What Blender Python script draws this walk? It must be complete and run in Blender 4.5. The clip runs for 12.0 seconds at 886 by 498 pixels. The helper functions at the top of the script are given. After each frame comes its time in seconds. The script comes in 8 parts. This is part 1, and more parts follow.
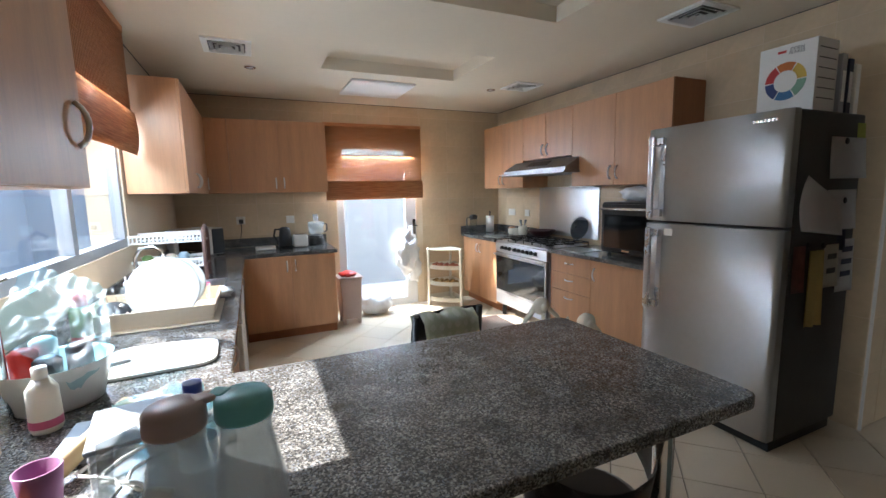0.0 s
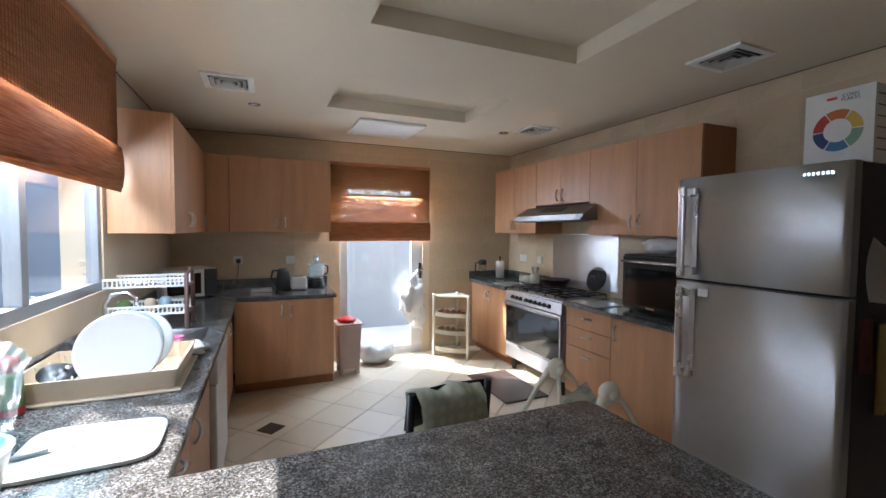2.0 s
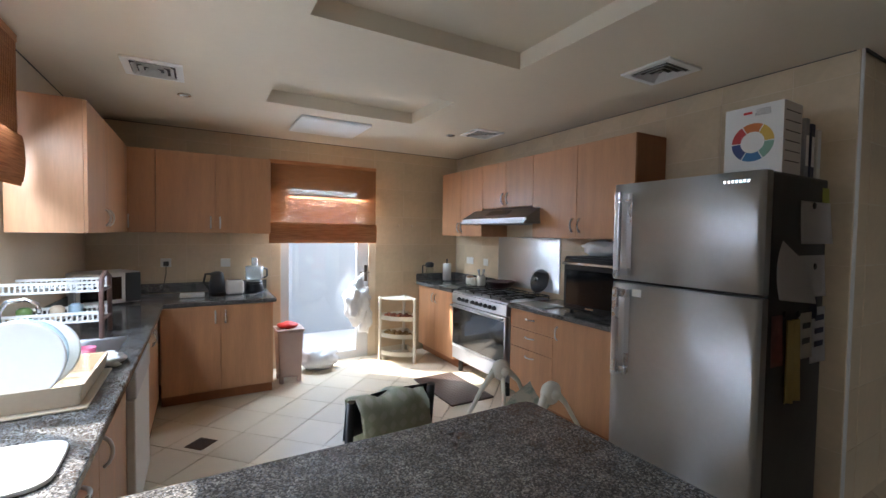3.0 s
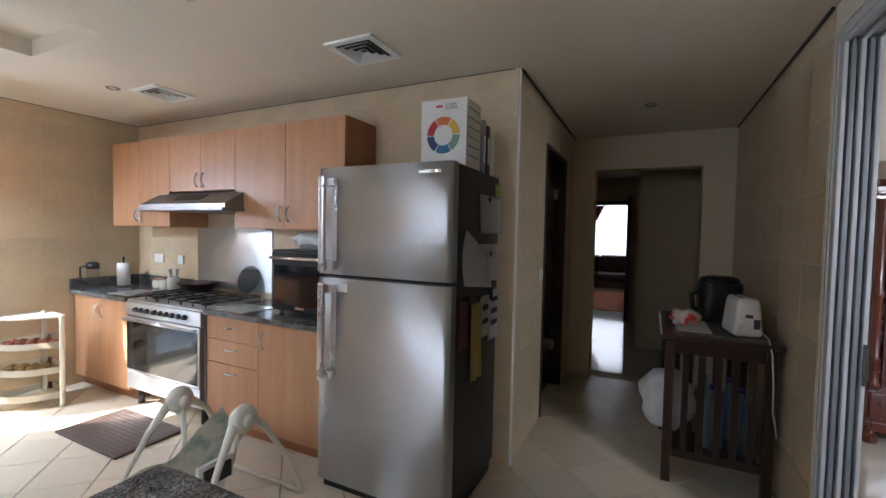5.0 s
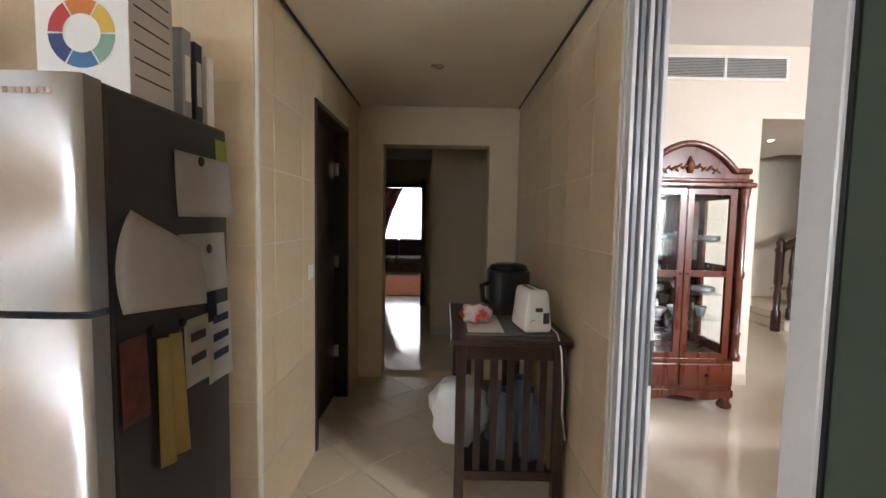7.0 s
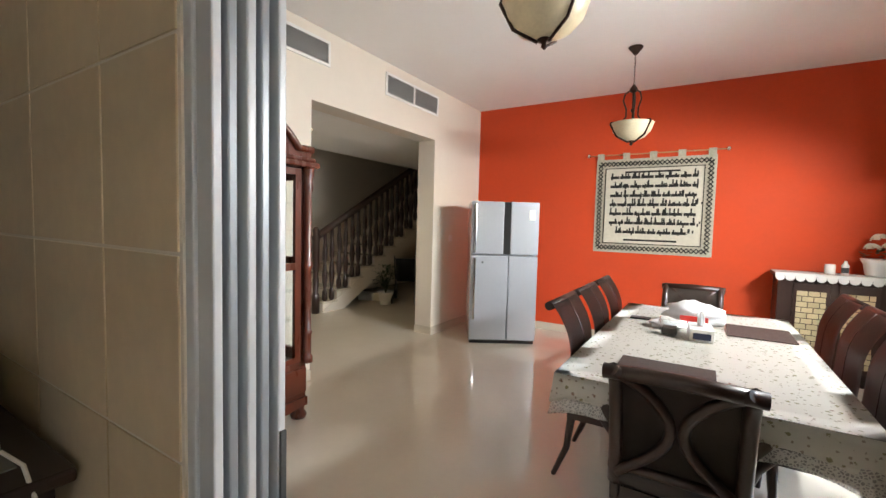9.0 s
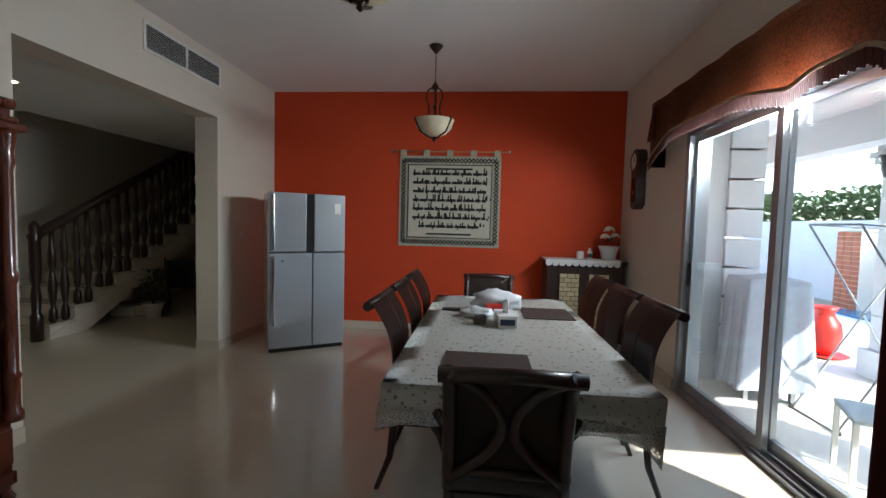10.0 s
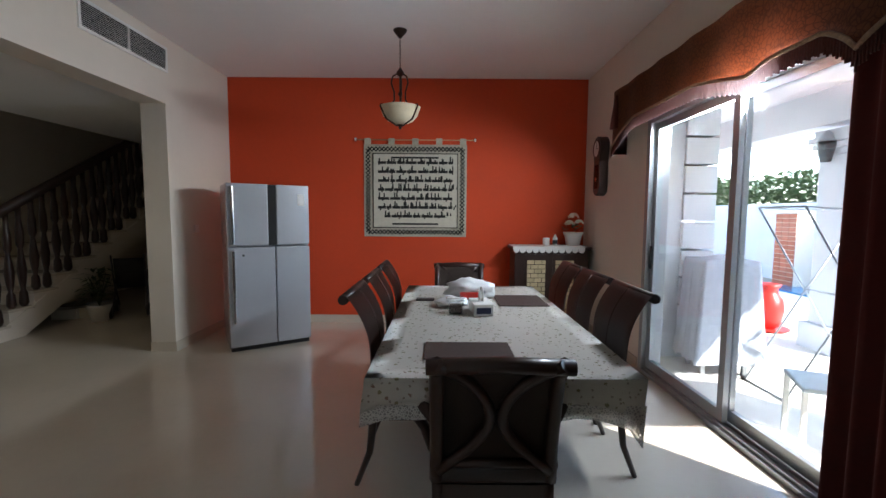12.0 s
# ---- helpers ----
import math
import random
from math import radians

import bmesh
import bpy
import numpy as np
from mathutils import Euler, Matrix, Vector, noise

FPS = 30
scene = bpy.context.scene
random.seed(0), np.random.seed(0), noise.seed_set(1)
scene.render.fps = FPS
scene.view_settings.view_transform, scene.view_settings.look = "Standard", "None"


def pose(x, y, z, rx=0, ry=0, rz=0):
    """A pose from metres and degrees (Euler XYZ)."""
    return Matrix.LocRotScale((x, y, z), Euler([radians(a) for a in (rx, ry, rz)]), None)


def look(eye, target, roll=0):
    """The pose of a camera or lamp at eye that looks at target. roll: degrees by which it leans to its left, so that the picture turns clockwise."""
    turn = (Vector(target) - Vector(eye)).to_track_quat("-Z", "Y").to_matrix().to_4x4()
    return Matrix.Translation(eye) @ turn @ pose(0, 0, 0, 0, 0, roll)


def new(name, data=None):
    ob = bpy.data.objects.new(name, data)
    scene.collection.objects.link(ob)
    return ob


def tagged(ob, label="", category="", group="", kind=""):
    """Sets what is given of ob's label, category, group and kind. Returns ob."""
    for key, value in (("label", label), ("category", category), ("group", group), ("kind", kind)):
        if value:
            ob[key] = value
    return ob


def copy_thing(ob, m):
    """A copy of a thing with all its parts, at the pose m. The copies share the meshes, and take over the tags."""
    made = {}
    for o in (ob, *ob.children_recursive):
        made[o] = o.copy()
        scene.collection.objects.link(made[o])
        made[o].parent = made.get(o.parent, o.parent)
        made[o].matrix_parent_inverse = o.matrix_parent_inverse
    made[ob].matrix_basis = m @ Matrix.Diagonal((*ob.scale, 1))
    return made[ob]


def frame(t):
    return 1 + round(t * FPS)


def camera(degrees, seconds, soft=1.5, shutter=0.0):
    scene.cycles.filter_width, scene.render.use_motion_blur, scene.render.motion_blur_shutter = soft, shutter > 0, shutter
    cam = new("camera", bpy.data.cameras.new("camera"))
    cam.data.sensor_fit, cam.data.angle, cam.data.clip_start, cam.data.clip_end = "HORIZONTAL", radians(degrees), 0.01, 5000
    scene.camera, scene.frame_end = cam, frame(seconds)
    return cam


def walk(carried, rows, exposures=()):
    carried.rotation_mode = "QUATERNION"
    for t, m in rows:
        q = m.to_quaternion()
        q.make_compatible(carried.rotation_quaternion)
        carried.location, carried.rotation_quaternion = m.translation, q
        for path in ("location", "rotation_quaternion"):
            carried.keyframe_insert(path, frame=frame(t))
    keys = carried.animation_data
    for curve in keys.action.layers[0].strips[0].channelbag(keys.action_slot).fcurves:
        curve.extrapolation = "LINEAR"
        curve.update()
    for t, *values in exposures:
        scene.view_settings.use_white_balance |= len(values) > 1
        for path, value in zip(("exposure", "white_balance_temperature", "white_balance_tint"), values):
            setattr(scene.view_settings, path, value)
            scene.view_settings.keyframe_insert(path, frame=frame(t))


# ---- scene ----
cam = camera(92.6, 12.0)
PATH = [
    (0, (2.52, 0.919, 1.473), (3.328, 2.729, 1.205), -1.2),
    (0.5, (2.586, 1.054, 1.485), (3.399, 2.861, 1.212), -1.4),
    (1, (2.663, 1.105, 1.507), (3.462, 2.92, 1.244), -0.0),
    (1.5, (2.671, 1.149, 1.516), (3.457, 2.979, 1.333), 0.1),
    (2, (2.651, 1.172, 1.533), (3.429, 3.012, 1.444), 0.4),
    (2.5, (2.66, 1.19, 1.528), (3.481, 3.013, 1.452), 0.6),
    (2.7, (2.667, 1.189, 1.529), (3.551, 2.981, 1.454), 0.7),
    (4.3, (2.923, 1.273, 1.501), (4.455, 2.557, 1.444), 1.0),
    (4.5, (2.976, 1.277, 1.504), (4.596, 2.449, 1.439), 1.0),
    (5, (3.125, 1.312, 1.5), (4.922, 2.187, 1.423), 1.2),
    (5.5, (3.261, 1.374, 1.515), (5.189, 1.897, 1.429), 0.9),
    (6, (3.431, 1.355, 1.503), (5.401, 1.684, 1.397), 0.6),
    (6.5, (3.658, 1.301, 1.502), (5.645, 1.496, 1.386), 0.9),
    (6.7, (3.758, 1.293, 1.508), (5.75, 1.418, 1.382), 1.0),
    (8.3, (4.649, 1.138, 1.459), (6.432, 0.242, 1.323), 1.0),
    (8.5, (4.716, 1.13, 1.468), (6.368, 0.011, 1.328), 1.2),
    (9, (4.898, 0.95, 1.44), (5.952, -0.746, 1.319), 1.5),
    (9.5, (4.978, 0.802, 1.415), (5.577, -1.103, 1.297), 1.4),
    (10, (5.066, 0.718, 1.418), (5.244, -1.271, 1.303), 1.5),
    (10.5, (5.116, 0.706, 1.427), (5.201, -1.288, 1.297), 1.2),
    (11, (5.13, 0.71, 1.425), (5.192, -1.284, 1.281), 0.9),
    (11.5, (5.126, 0.707, 1.422), (5.138, -1.287, 1.269), 0.6),
    (12, (5.144, 0.681, 1.414), (5.141, -1.312, 1.253), 0.4),
]
EXPOSURES = [(0, 3.5, 6050, 11), (0.8, 3.15, 6050, 13), (2.7, 3.2, 6100, 13), (4.5, 3.7, 6000, 13), (5.6, 4.3, 6250, 14), (6.1, 4.85, 6600, 15), (6.5, 4.95, 6700, 15), (8.3, 5.05, 6900, 12), (9.0, 4.55, 6900, 10), (9.6, 3.95, 6400, 5), (10.1, 2.75, 6100, 5), (11, 2.95, 6100, 7), (12, 3.15, 6050, 9)]
walk(cam, [(t, look(eye, target, roll)) for t, eye, target, roll in PATH], EXPOSURES)

# ---- world, sun, large lights ----
SUN_AZ, SUN_EL = 45.0, 37.0      # light travels towards +x, -y
world = bpy.data.worlds.new("sky")
scene.world = world
world.use_nodes = True
wn = world.node_tree
sky = wn.nodes.new("ShaderNodeTexSky")
sky.sky_type, sky.sun_disc = "NISHITA", False
sky.sun_elevation, sky.sun_rotation = radians(SUN_EL), radians(-SUN_AZ)
wn.nodes["Background"].inputs["Strength"].default_value = 0.15
wn.links.new(sky.outputs[0], wn.nodes["Background"].inputs["Color"])
sun = new("sun", bpy.data.lights.new("sun", "SUN"))
sun.data.energy, sun.data.angle, sun.data.color = 2.0, radians(0.5), (1.0, 0.94, 0.85)
sun.matrix_world = look((-10, 10, 10 * math.sqrt(2) * math.tan(radians(SUN_EL))), (0, 0, 0))


def window_light(name, eye, target, w, h, watts, color=(0.9, 0.95, 1.0)):
    """Area lamp added to stand in for sky light near a window."""
    lamp = new(name, bpy.data.lights.new(name, "AREA"))
    lamp.data.shape, lamp.data.size, lamp.data.size_y = "RECTANGLE", w, h
    lamp.data.energy, lamp.data.color = watts, color
    lamp.matrix_world = look(eye, target)
    return lamp


window_light("living_room_light", (16.55, 2.5, 1.6), (14, 2.5, 1.4), 1.4, 1.6, 2.2)

# Unseen fill strips behind valance and blinds, added to brighten the rooms.
window_light("patio_door_light", (3.22, -2.2, 2.13), (5.2, -2.6, 2.4), 1.5, 0.15, 11.5)
window_light("kitchen_window_light", (1.82, 3.25, 1.96), (2.30, 3.25, 1.45), 1.6, 0.3, 7, (0.74, 0.88, 1.0))
window_light("back_door_light", (3.97, 6.12, 1.78), (3.97, 5.4, 1.2), 0.9, 0.5, 10, (0.74, 0.88, 1.0))

# ---- materials ----
MATS = {}


def material(name, color, rough=0.5, metal=0.0, vary=0.08, scale=6.0, bump=0.0, bump_scale=60.0, stretch=(1, 1, 1), color2=None,
             coat=0.0, per_piece=0.0, detail=4.0, mix=None, fine=0.5):
    """Two scales of mottling between color and color2, with fine relief."""
    m = bpy.data.materials.new(name)
    m.use_nodes = True
    n, l = m.node_tree.nodes, m.node_tree.links
    p = n["Principled BSDF"]
    p.inputs["Roughness"].default_value, p.inputs["Metallic"].default_value = rough, metal
    p.inputs["Coat Weight"].default_value = coat
    p.inputs["Coat Roughness"].default_value = 0.08
    co = n.new("ShaderNodeTexCoord")
    mp = n.new("ShaderNodeMapping")
    mp.inputs["Scale"].default_value = stretch
    l.new(co.outputs["Object"], mp.inputs["Vector"])
    n1 = n.new("ShaderNodeTexNoise")
    n1.inputs["Scale"].default_value, n1.inputs["Detail"].default_value = scale, detail
    n2 = n.new("ShaderNodeTexNoise")
    n2.inputs["Scale"].default_value, n2.inputs["Detail"].default_value = scale * 9, 3
    l.new(mp.outputs[0], n1.inputs["Vector"])
    l.new(mp.outputs[0], n2.inputs["Vector"])
    add = n.new("ShaderNodeMix")
    add.data_type = "FLOAT"
    add.inputs[0].default_value = fine * 0.6
    l.new(n1.outputs["Fac"], add.inputs[2])
    l.new(n2.outputs["Fac"], add.inputs[3])
    ramp = n.new("ShaderNodeValToRGB")
    lo, hi = mix or (0.3, 0.7)
    ramp.color_ramp.elements[0].position, ramp.color_ramp.elements[1].position = lo, hi
    c2 = color2 or tuple(max(0.0, c * (1 - 2 * vary)) for c in color)
    ramp.color_ramp.elements[0].color, ramp.color_ramp.elements[1].color = (*c2, 1), (*color, 1)
    l.new(add.outputs[0], ramp.inputs["Fac"])
    out = ramp.outputs["Color"]
    if per_piece:
        info = n.new("ShaderNodeObjectInfo")
        rng = n.new("ShaderNodeMapRange")
        rng.inputs["To Min"].default_value, rng.inputs["To Max"].default_value = 1 - per_piece, 1 + per_piece
        l.new(info.outputs["Random"], rng.inputs["Value"])
        hsv = n.new("ShaderNodeHueSaturation")
        l.new(rng.outputs[0], hsv.inputs["Value"])
        l.new(out, hsv.inputs["Color"])
        out = hsv.outputs["Color"]
    l.new(out, p.inputs["Base Color"])
    rr = n.new("ShaderNodeMapRange")
    rr.inputs["To Min"].default_value, rr.inputs["To Max"].default_value = max(0.02, rough * 0.85), min(1, rough * 1.15)
    l.new(n1.outputs["Fac"], rr.inputs["Value"])
    l.new(rr.outputs[0], p.inputs["Roughness"])
    if bump:
        b = n.new("ShaderNodeBump")
        b.inputs["Strength"].default_value, b.inputs["Distance"].default_value = bump, 0.004
        n3 = n.new("ShaderNodeTexNoise")
        n3.inputs["Scale"].default_value, n3.inputs["Detail"].default_value = bump_scale, 4
        l.new(mp.outputs[0], n3.inputs["Vector"])
        l.new(n3.outputs["Fac"], b.inputs["Height"])
        l.new(b.outputs[0], p.inputs["Normal"])
    MATS[name] = m
    return m


def glass(name, color=(1, 1, 1), rough=0.0, alpha_mix=0.0):
    """Thin pane: clear film with a glossy face."""
    m = bpy.data.materials.new(name)
    m.use_nodes = True
    n, l = m.node_tree.nodes, m.node_tree.links
    n.remove(n["Principled BSDF"])
    t = n.new("ShaderNodeBsdfTransparent")
    t.inputs["Color"].default_value = (*color, 1)
    g = n.new("ShaderNodeBsdfGlossy")
    g.inputs["Roughness"].default_value = rough
    w = n.new("ShaderNodeLayerWeight")
    f = n.new("ShaderNodeMath")
    f.operation = "POWER"
    f.inputs[1].default_value = 4.0
    l.new(w.outputs["Facing"], f.inputs[0])
    f2 = n.new("ShaderNodeMath")
    f2.operation = "MULTIPLY_ADD"
    f2.inputs[1].default_value, f2.inputs[2].default_value = 0.5, 0.04
    l.new(f.outputs[0], f2.inputs[0])
    f = f2
    mx = n.new("ShaderNodeMixShader")
    l.new(f.outputs[0], mx.inputs[0])
    l.new(t.outputs[0], mx.inputs[1])
    l.new(g.outputs[0], mx.inputs[2])
    if alpha_mix:
        d = n.new("ShaderNodeBsdfDiffuse")
        d.inputs["Color"].default_value = (0.8, 0.82, 0.83, 1)
        m2 = n.new("ShaderNodeMixShader")
        m2.inputs[0].default_value = alpha_mix
        l.new(mx.outputs[0], m2.inputs[1])
        l.new(d.outputs[0], m2.inputs[2])
        mx = m2
    l.new(mx.outputs[0], n["Material Output"].inputs["Surface"])
    return m


def glowing(name, color, strength):
    m = bpy.data.materials.new(name)
    m.use_nodes = True
    p = m.node_tree.nodes["Principled BSDF"]
    p.inputs["Base Color"].default_value = (*color, 1)
    p.inputs["Emission Color"].default_value = (*color, 1)
    p.inputs["Emission Strength"].default_value = strength
    return m


M_WALL = material("cream_paint", (0.72, 0.60, 0.44), 0.8, vary=0.04, scale=3, bump=0.05)
M_DWALL = material("ivory_paint", (0.74, 0.67, 0.57), 0.75, vary=0.03, scale=2, bump=0.05)
M_CEIL = material("ceiling_paint", (0.76, 0.68, 0.55), 0.85, vary=0.03, scale=2, bump=0.04)
M_DCEIL = material("white_ceiling_paint", (0.86, 0.85, 0.83), 0.85, vary=0.02, scale=2, bump=0.04)
M_ORANGE = material("orange_paint", (0.62, 0.062, 0.012), 0.8, vary=0.06, scale=2.5, bump=0.06)
M_GROUT = material("tile_grout", (0.74, 0.67, 0.54), 0.9, vary=0.08, scale=20)
M_FGROUT = material("floor_grout", (0.30, 0.25, 0.18), 0.9, vary=0.15, scale=15)
M_VENT = material("white_vent_enamel", (0.90, 0.90, 0.88), 0.4, vary=0.02)
M_WTILE = material("beige_wall_tile", (0.66, 0.52, 0.345), 0.35, vary=0.10, scale=3, bump=0.05, bump_scale=25, per_piece=0.03)
M_FTILE = material("beige_floor_tile", (0.68, 0.58, 0.44), 0.3, vary=0.025, scale=5, per_piece=0.05)
M_PORC = material("polished_porcelain", (0.66, 0.60, 0.50), 0.09, vary=0.04, scale=2.5, coat=0.3)
M_WOOD = material("pear_wood_laminate", (0.58, 0.30, 0.15), 0.42, vary=0.14, scale=2.2, stretch=(5, 5, 0.5), bump=0.03, per_piece=0.04)
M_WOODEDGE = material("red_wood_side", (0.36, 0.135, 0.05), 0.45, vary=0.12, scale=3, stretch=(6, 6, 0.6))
M_DARKWOOD = material("dark_stained_wood", (0.035, 0.014, 0.009), 0.35, vary=0.2, scale=4, stretch=(6, 6, 0.8), coat=0.2)
M_MAHOG = material("mahogany", (0.13, 0.028, 0.012), 0.28, vary=0.22, scale=3, stretch=(5, 5, 0.8), coat=0.4)
M_STEEL = material("brushed_steel", (0.64, 0.65, 0.67), 0.36, 0.95, vary=0.05, scale=3, stretch=(1, 60, 1.0))
tan_node = M_STEEL.node_tree.nodes.new("ShaderNodeTangent")
tan_node.direction_type, tan_node.axis = "RADIAL", "Z"
M_STEEL.node_tree.links.new(tan_node.outputs[0], M_STEEL.node_tree.nodes["Principled BSDF"].inputs["Tangent"])
M_STEEL.node_tree.nodes["Principled BSDF"].inputs["Anisotropic"].default_value = 0.97
M_STEEL.node_tree.nodes["Principled BSDF"].inputs["Anisotropic Rotation"].default_value = 0.25
M_HOOD = material("dark_brushed_steel", (0.30, 0.30, 0.31), 0.42, 0.9, vary=0.08, scale=4)
M_SILVER = material("silver_paint", (0.58, 0.61, 0.66), 0.25, 0.45, vary=0.03, scale=3, coat=0.3)
M_CHROME = material("chrome", (0.75, 0.74, 0.72), 0.15, 1.0, vary=0.02)
M_SATIN = material("satin_silver", (0.72, 0.72, 0.73), 0.28, 0.9, vary=0.03)
M_GREYSIDE = material("dark_grey_side", (0.05, 0.05, 0.051), 0.5, vary=0.05, scale=10, bump=0.05)
M_BLACK = material("black_plastic", (0.012, 0.012, 0.013), 0.35, vary=0.1, scale=10)
M_BLACKGLASS = material("black_glass", (0.008, 0.008, 0.009), 0.07, vary=0.05)
M_WHITE = material("white_plastic", (0.78, 0.77, 0.73), 0.35, vary=0.03, scale=8)
M_CREAMPL = material("cream_plastic", (0.76, 0.72, 0.61), 0.4, vary=0.05, scale=8)
M_ALU = material("white_aluminium", (0.62, 0.63, 0.64), 0.35, 0.2, vary=0.04, scale=6)
M_ALUGREY = material("grey_aluminium", (0.36, 0.38, 0.40), 0.35, 0.5, vary=0.05, scale=6)
M_GREEN = material("dark_green_panel", (0.055, 0.075, 0.055), 0.4, vary=0.06, scale=3)
M_STUCCO = material("white_stucco", (0.56, 0.57, 0.60), 0.9, vary=0.05, scale=4, bump=0.2, bump_scale=120)
# White boundary walls' bluish shade is put into this colour, darkened against clipping.
M_PALEBLUE_SHADE = material("pale_blue_and_wall_shade", (0.30, 0.345, 0.39), 0.9, vary=0.05, scale=3, bump=0.2, bump_scale=120)
M_PATIO = material("patio_tile", (0.72, 0.69, 0.63), 0.6, vary=0.08, scale=4)
M_SAND = material("garden_ground", (0.45, 0.38, 0.28), 0.95, vary=0.15, scale=5, bump=0.3)
M_LEATHER = material("dark_brown_leather", (0.024, 0.013, 0.010), 0.36, vary=0.2, scale=12, bump=0.25, bump_scale=140)
M_CLOTH = material("white_cloth", (0.72, 0.71, 0.68), 0.9, vary=0.06, scale=20, bump=0.2, bump_scale=200)
M_BAG = material("white_polythene", (0.75, 0.76, 0.77), 0.3, vary=0.05, scale=12, bump=0.4, bump_scale=40)
M_PAPER = material("white_paper", (0.76, 0.75, 0.72), 0.8, vary=0.03, scale=10)
M_RED = material("red_plastic", (0.62, 0.03, 0.02), 0.35, vary=0.05)
M_PINKBIN = material("pink_grey_plastic", (0.50, 0.36, 0.30), 0.45, vary=0.06, scale=8)
M_BRONZE = material("dark_bronze", (0.045, 0.022, 0.014), 0.4, 0.6, vary=0.2, scale=15)
M_ALAB = material("alabaster_glass", (0.72, 0.62, 0.42), 0.3, vary=0.12, scale=8)
G_CLEAR = glass("clear_glass", (0.97, 0.985, 0.98))
G_DARK = glass("smoked_glass", (0.35, 0.36, 0.37))


def granite():
    m = bpy.data.materials.new("dark_granite")
    m.use_nodes = True
    n, l = m.node_tree.nodes, m.node_tree.links
    p = n["Principled BSDF"]
    p.inputs["Roughness"].default_value = 0.16
    co = n.new("ShaderNodeTexCoord")
    v = n.new("ShaderNodeTexVoronoi")
    v.inputs["Scale"].default_value = 240
    l.new(co.outputs["Object"], v.inputs["Vector"])
    r = n.new("ShaderNodeValToRGB")
    e = r.color_ramp
    e.interpolation = "CONSTANT"
    e.elements[0].position, e.elements[0].color = 0, (0.05, 0.048, 0.046, 1)
    e.elements[1].position, e.elements[1].color = 0.42, (0.115, 0.108, 0.102, 1)
    for pos, c in ((0.62, (0.18, 0.17, 0.155, 1)), (0.78, (0.14, 0.15, 0.165, 1)), (0.88, (0.27, 0.265, 0.25, 1))):
        e.elements.new(pos).color = c
    sep = n.new("ShaderNodeSeparateColor")
    l.new(v.outputs["Color"], sep.inputs[0])
    l.new(sep.outputs[0], r.inputs["Fac"])
    nz = n.new("ShaderNodeTexNoise")
    nz.inputs["Scale"].default_value, nz.inputs["Detail"].default_value = 14, 5
    l.new(co.outputs["Object"], nz.inputs["Vector"])
    mr = n.new("ShaderNodeMapRange")
    mr.inputs["From Min"].default_value, mr.inputs["From Max"].default_value = 0.3, 0.7
    mr.inputs["To Min"].default_value, mr.inputs["To Max"].default_value = 0.6, 1.5
    l.new(nz.outputs["Fac"], mr.inputs["Value"])
    h = n.new("ShaderNodeHueSaturation")
    l.new(mr.outputs[0], h.inputs["Value"])
    l.new(r.outputs["Color"], h.inputs["Color"])
    l.new(h.outputs[0], p.inputs["Base Color"])
    return m


M_GRANITE = granite()

# ---- building helpers ----


def box(bm, lo, hi, m=None):
    """A box between two corners."""
    v = [bm.verts.new((x, y, z)) for z in (lo[2], hi[2]) for y in (lo[1], hi[1]) for x in (lo[0], hi[0])]
    if m is not None:
        for q in v:
            q.co = m @ q.co
    return [bm.faces.new([v[i] for i in f]) for f in ((0, 2, 3, 1), (4, 5, 7, 6), (0, 1, 5, 4), (2, 6, 7, 3), (0, 4, 6, 2), (1, 3, 7, 5))]


def boxes(*pairs):
    bm = bmesh.new()
    for lo, hi in pairs:
        box(bm, lo, hi)
    return bm


def bevelled(bm, w, seg=2):
    bmesh.ops.bevel(bm, geom=bm.edges[:], offset=w, segments=seg, affect="EDGES", profile=0.5)
    return bm


def lathe(bm, rings, n=24, m=None, cap=True):
    """Rings of (radius, height) turned about z."""
    rows = []
    for r, z in rings:
        row = [bm.verts.new((r * math.cos(2 * math.pi * i / n), r * math.sin(2 * math.pi * i / n), z)) for i in range(n)]
        if m is not None:
            for q in row:
                q.co = m @ q.co
        rows.append(row)
    for a, b in zip(rows, rows[1:]):
        for i in range(n):
            f = bm.faces.new((a[i], a[(i + 1) % n], b[(i + 1) % n], b[i]))
            f.smooth = True
    if cap:
        bm.faces.new(rows[0][::-1])
        bm.faces.new(rows[-1])
    return bm


def tube(bm, pts, r, n=8, closed=False):
    """A round bar along points; r may be a list."""
    pts = [Vector(p) for p in pts]
    rows, k = [], len(pts)
    up = None
    for i, p in enumerate(pts):
        a = pts[(i - 1) % k] if (closed or i) else p
        b = pts[(i + 1) % k] if (closed or i < k - 1) else p
        t = (b - a).normalized()
        if up is None:
            up = t.orthogonal().normalized()
        up = (up - t * up.dot(t))
        up = up.normalized() if up.length > 1e-6 else t.orthogonal().normalized()
        s = t.cross(up)
        rad = r[i] if isinstance(r, (list, tuple)) else r
        rows.append([bm.verts.new(p + (up * math.cos(2 * math.pi * j / n) + s * math.sin(2 * math.pi * j / n)) * rad) for j in range(n)])
    for i in range(k if closed else k - 1):
        a, b = rows[i], rows[(i + 1) % k]
        for j in range(n):
            f = bm.faces.new((a[j], a[(j + 1) % n], b[(j + 1) % n], b[j]))
            f.smooth = True
    if not closed:
        bm.faces.new(rows[0][::-1])
        bm.faces.new(rows[-1])
    return bm


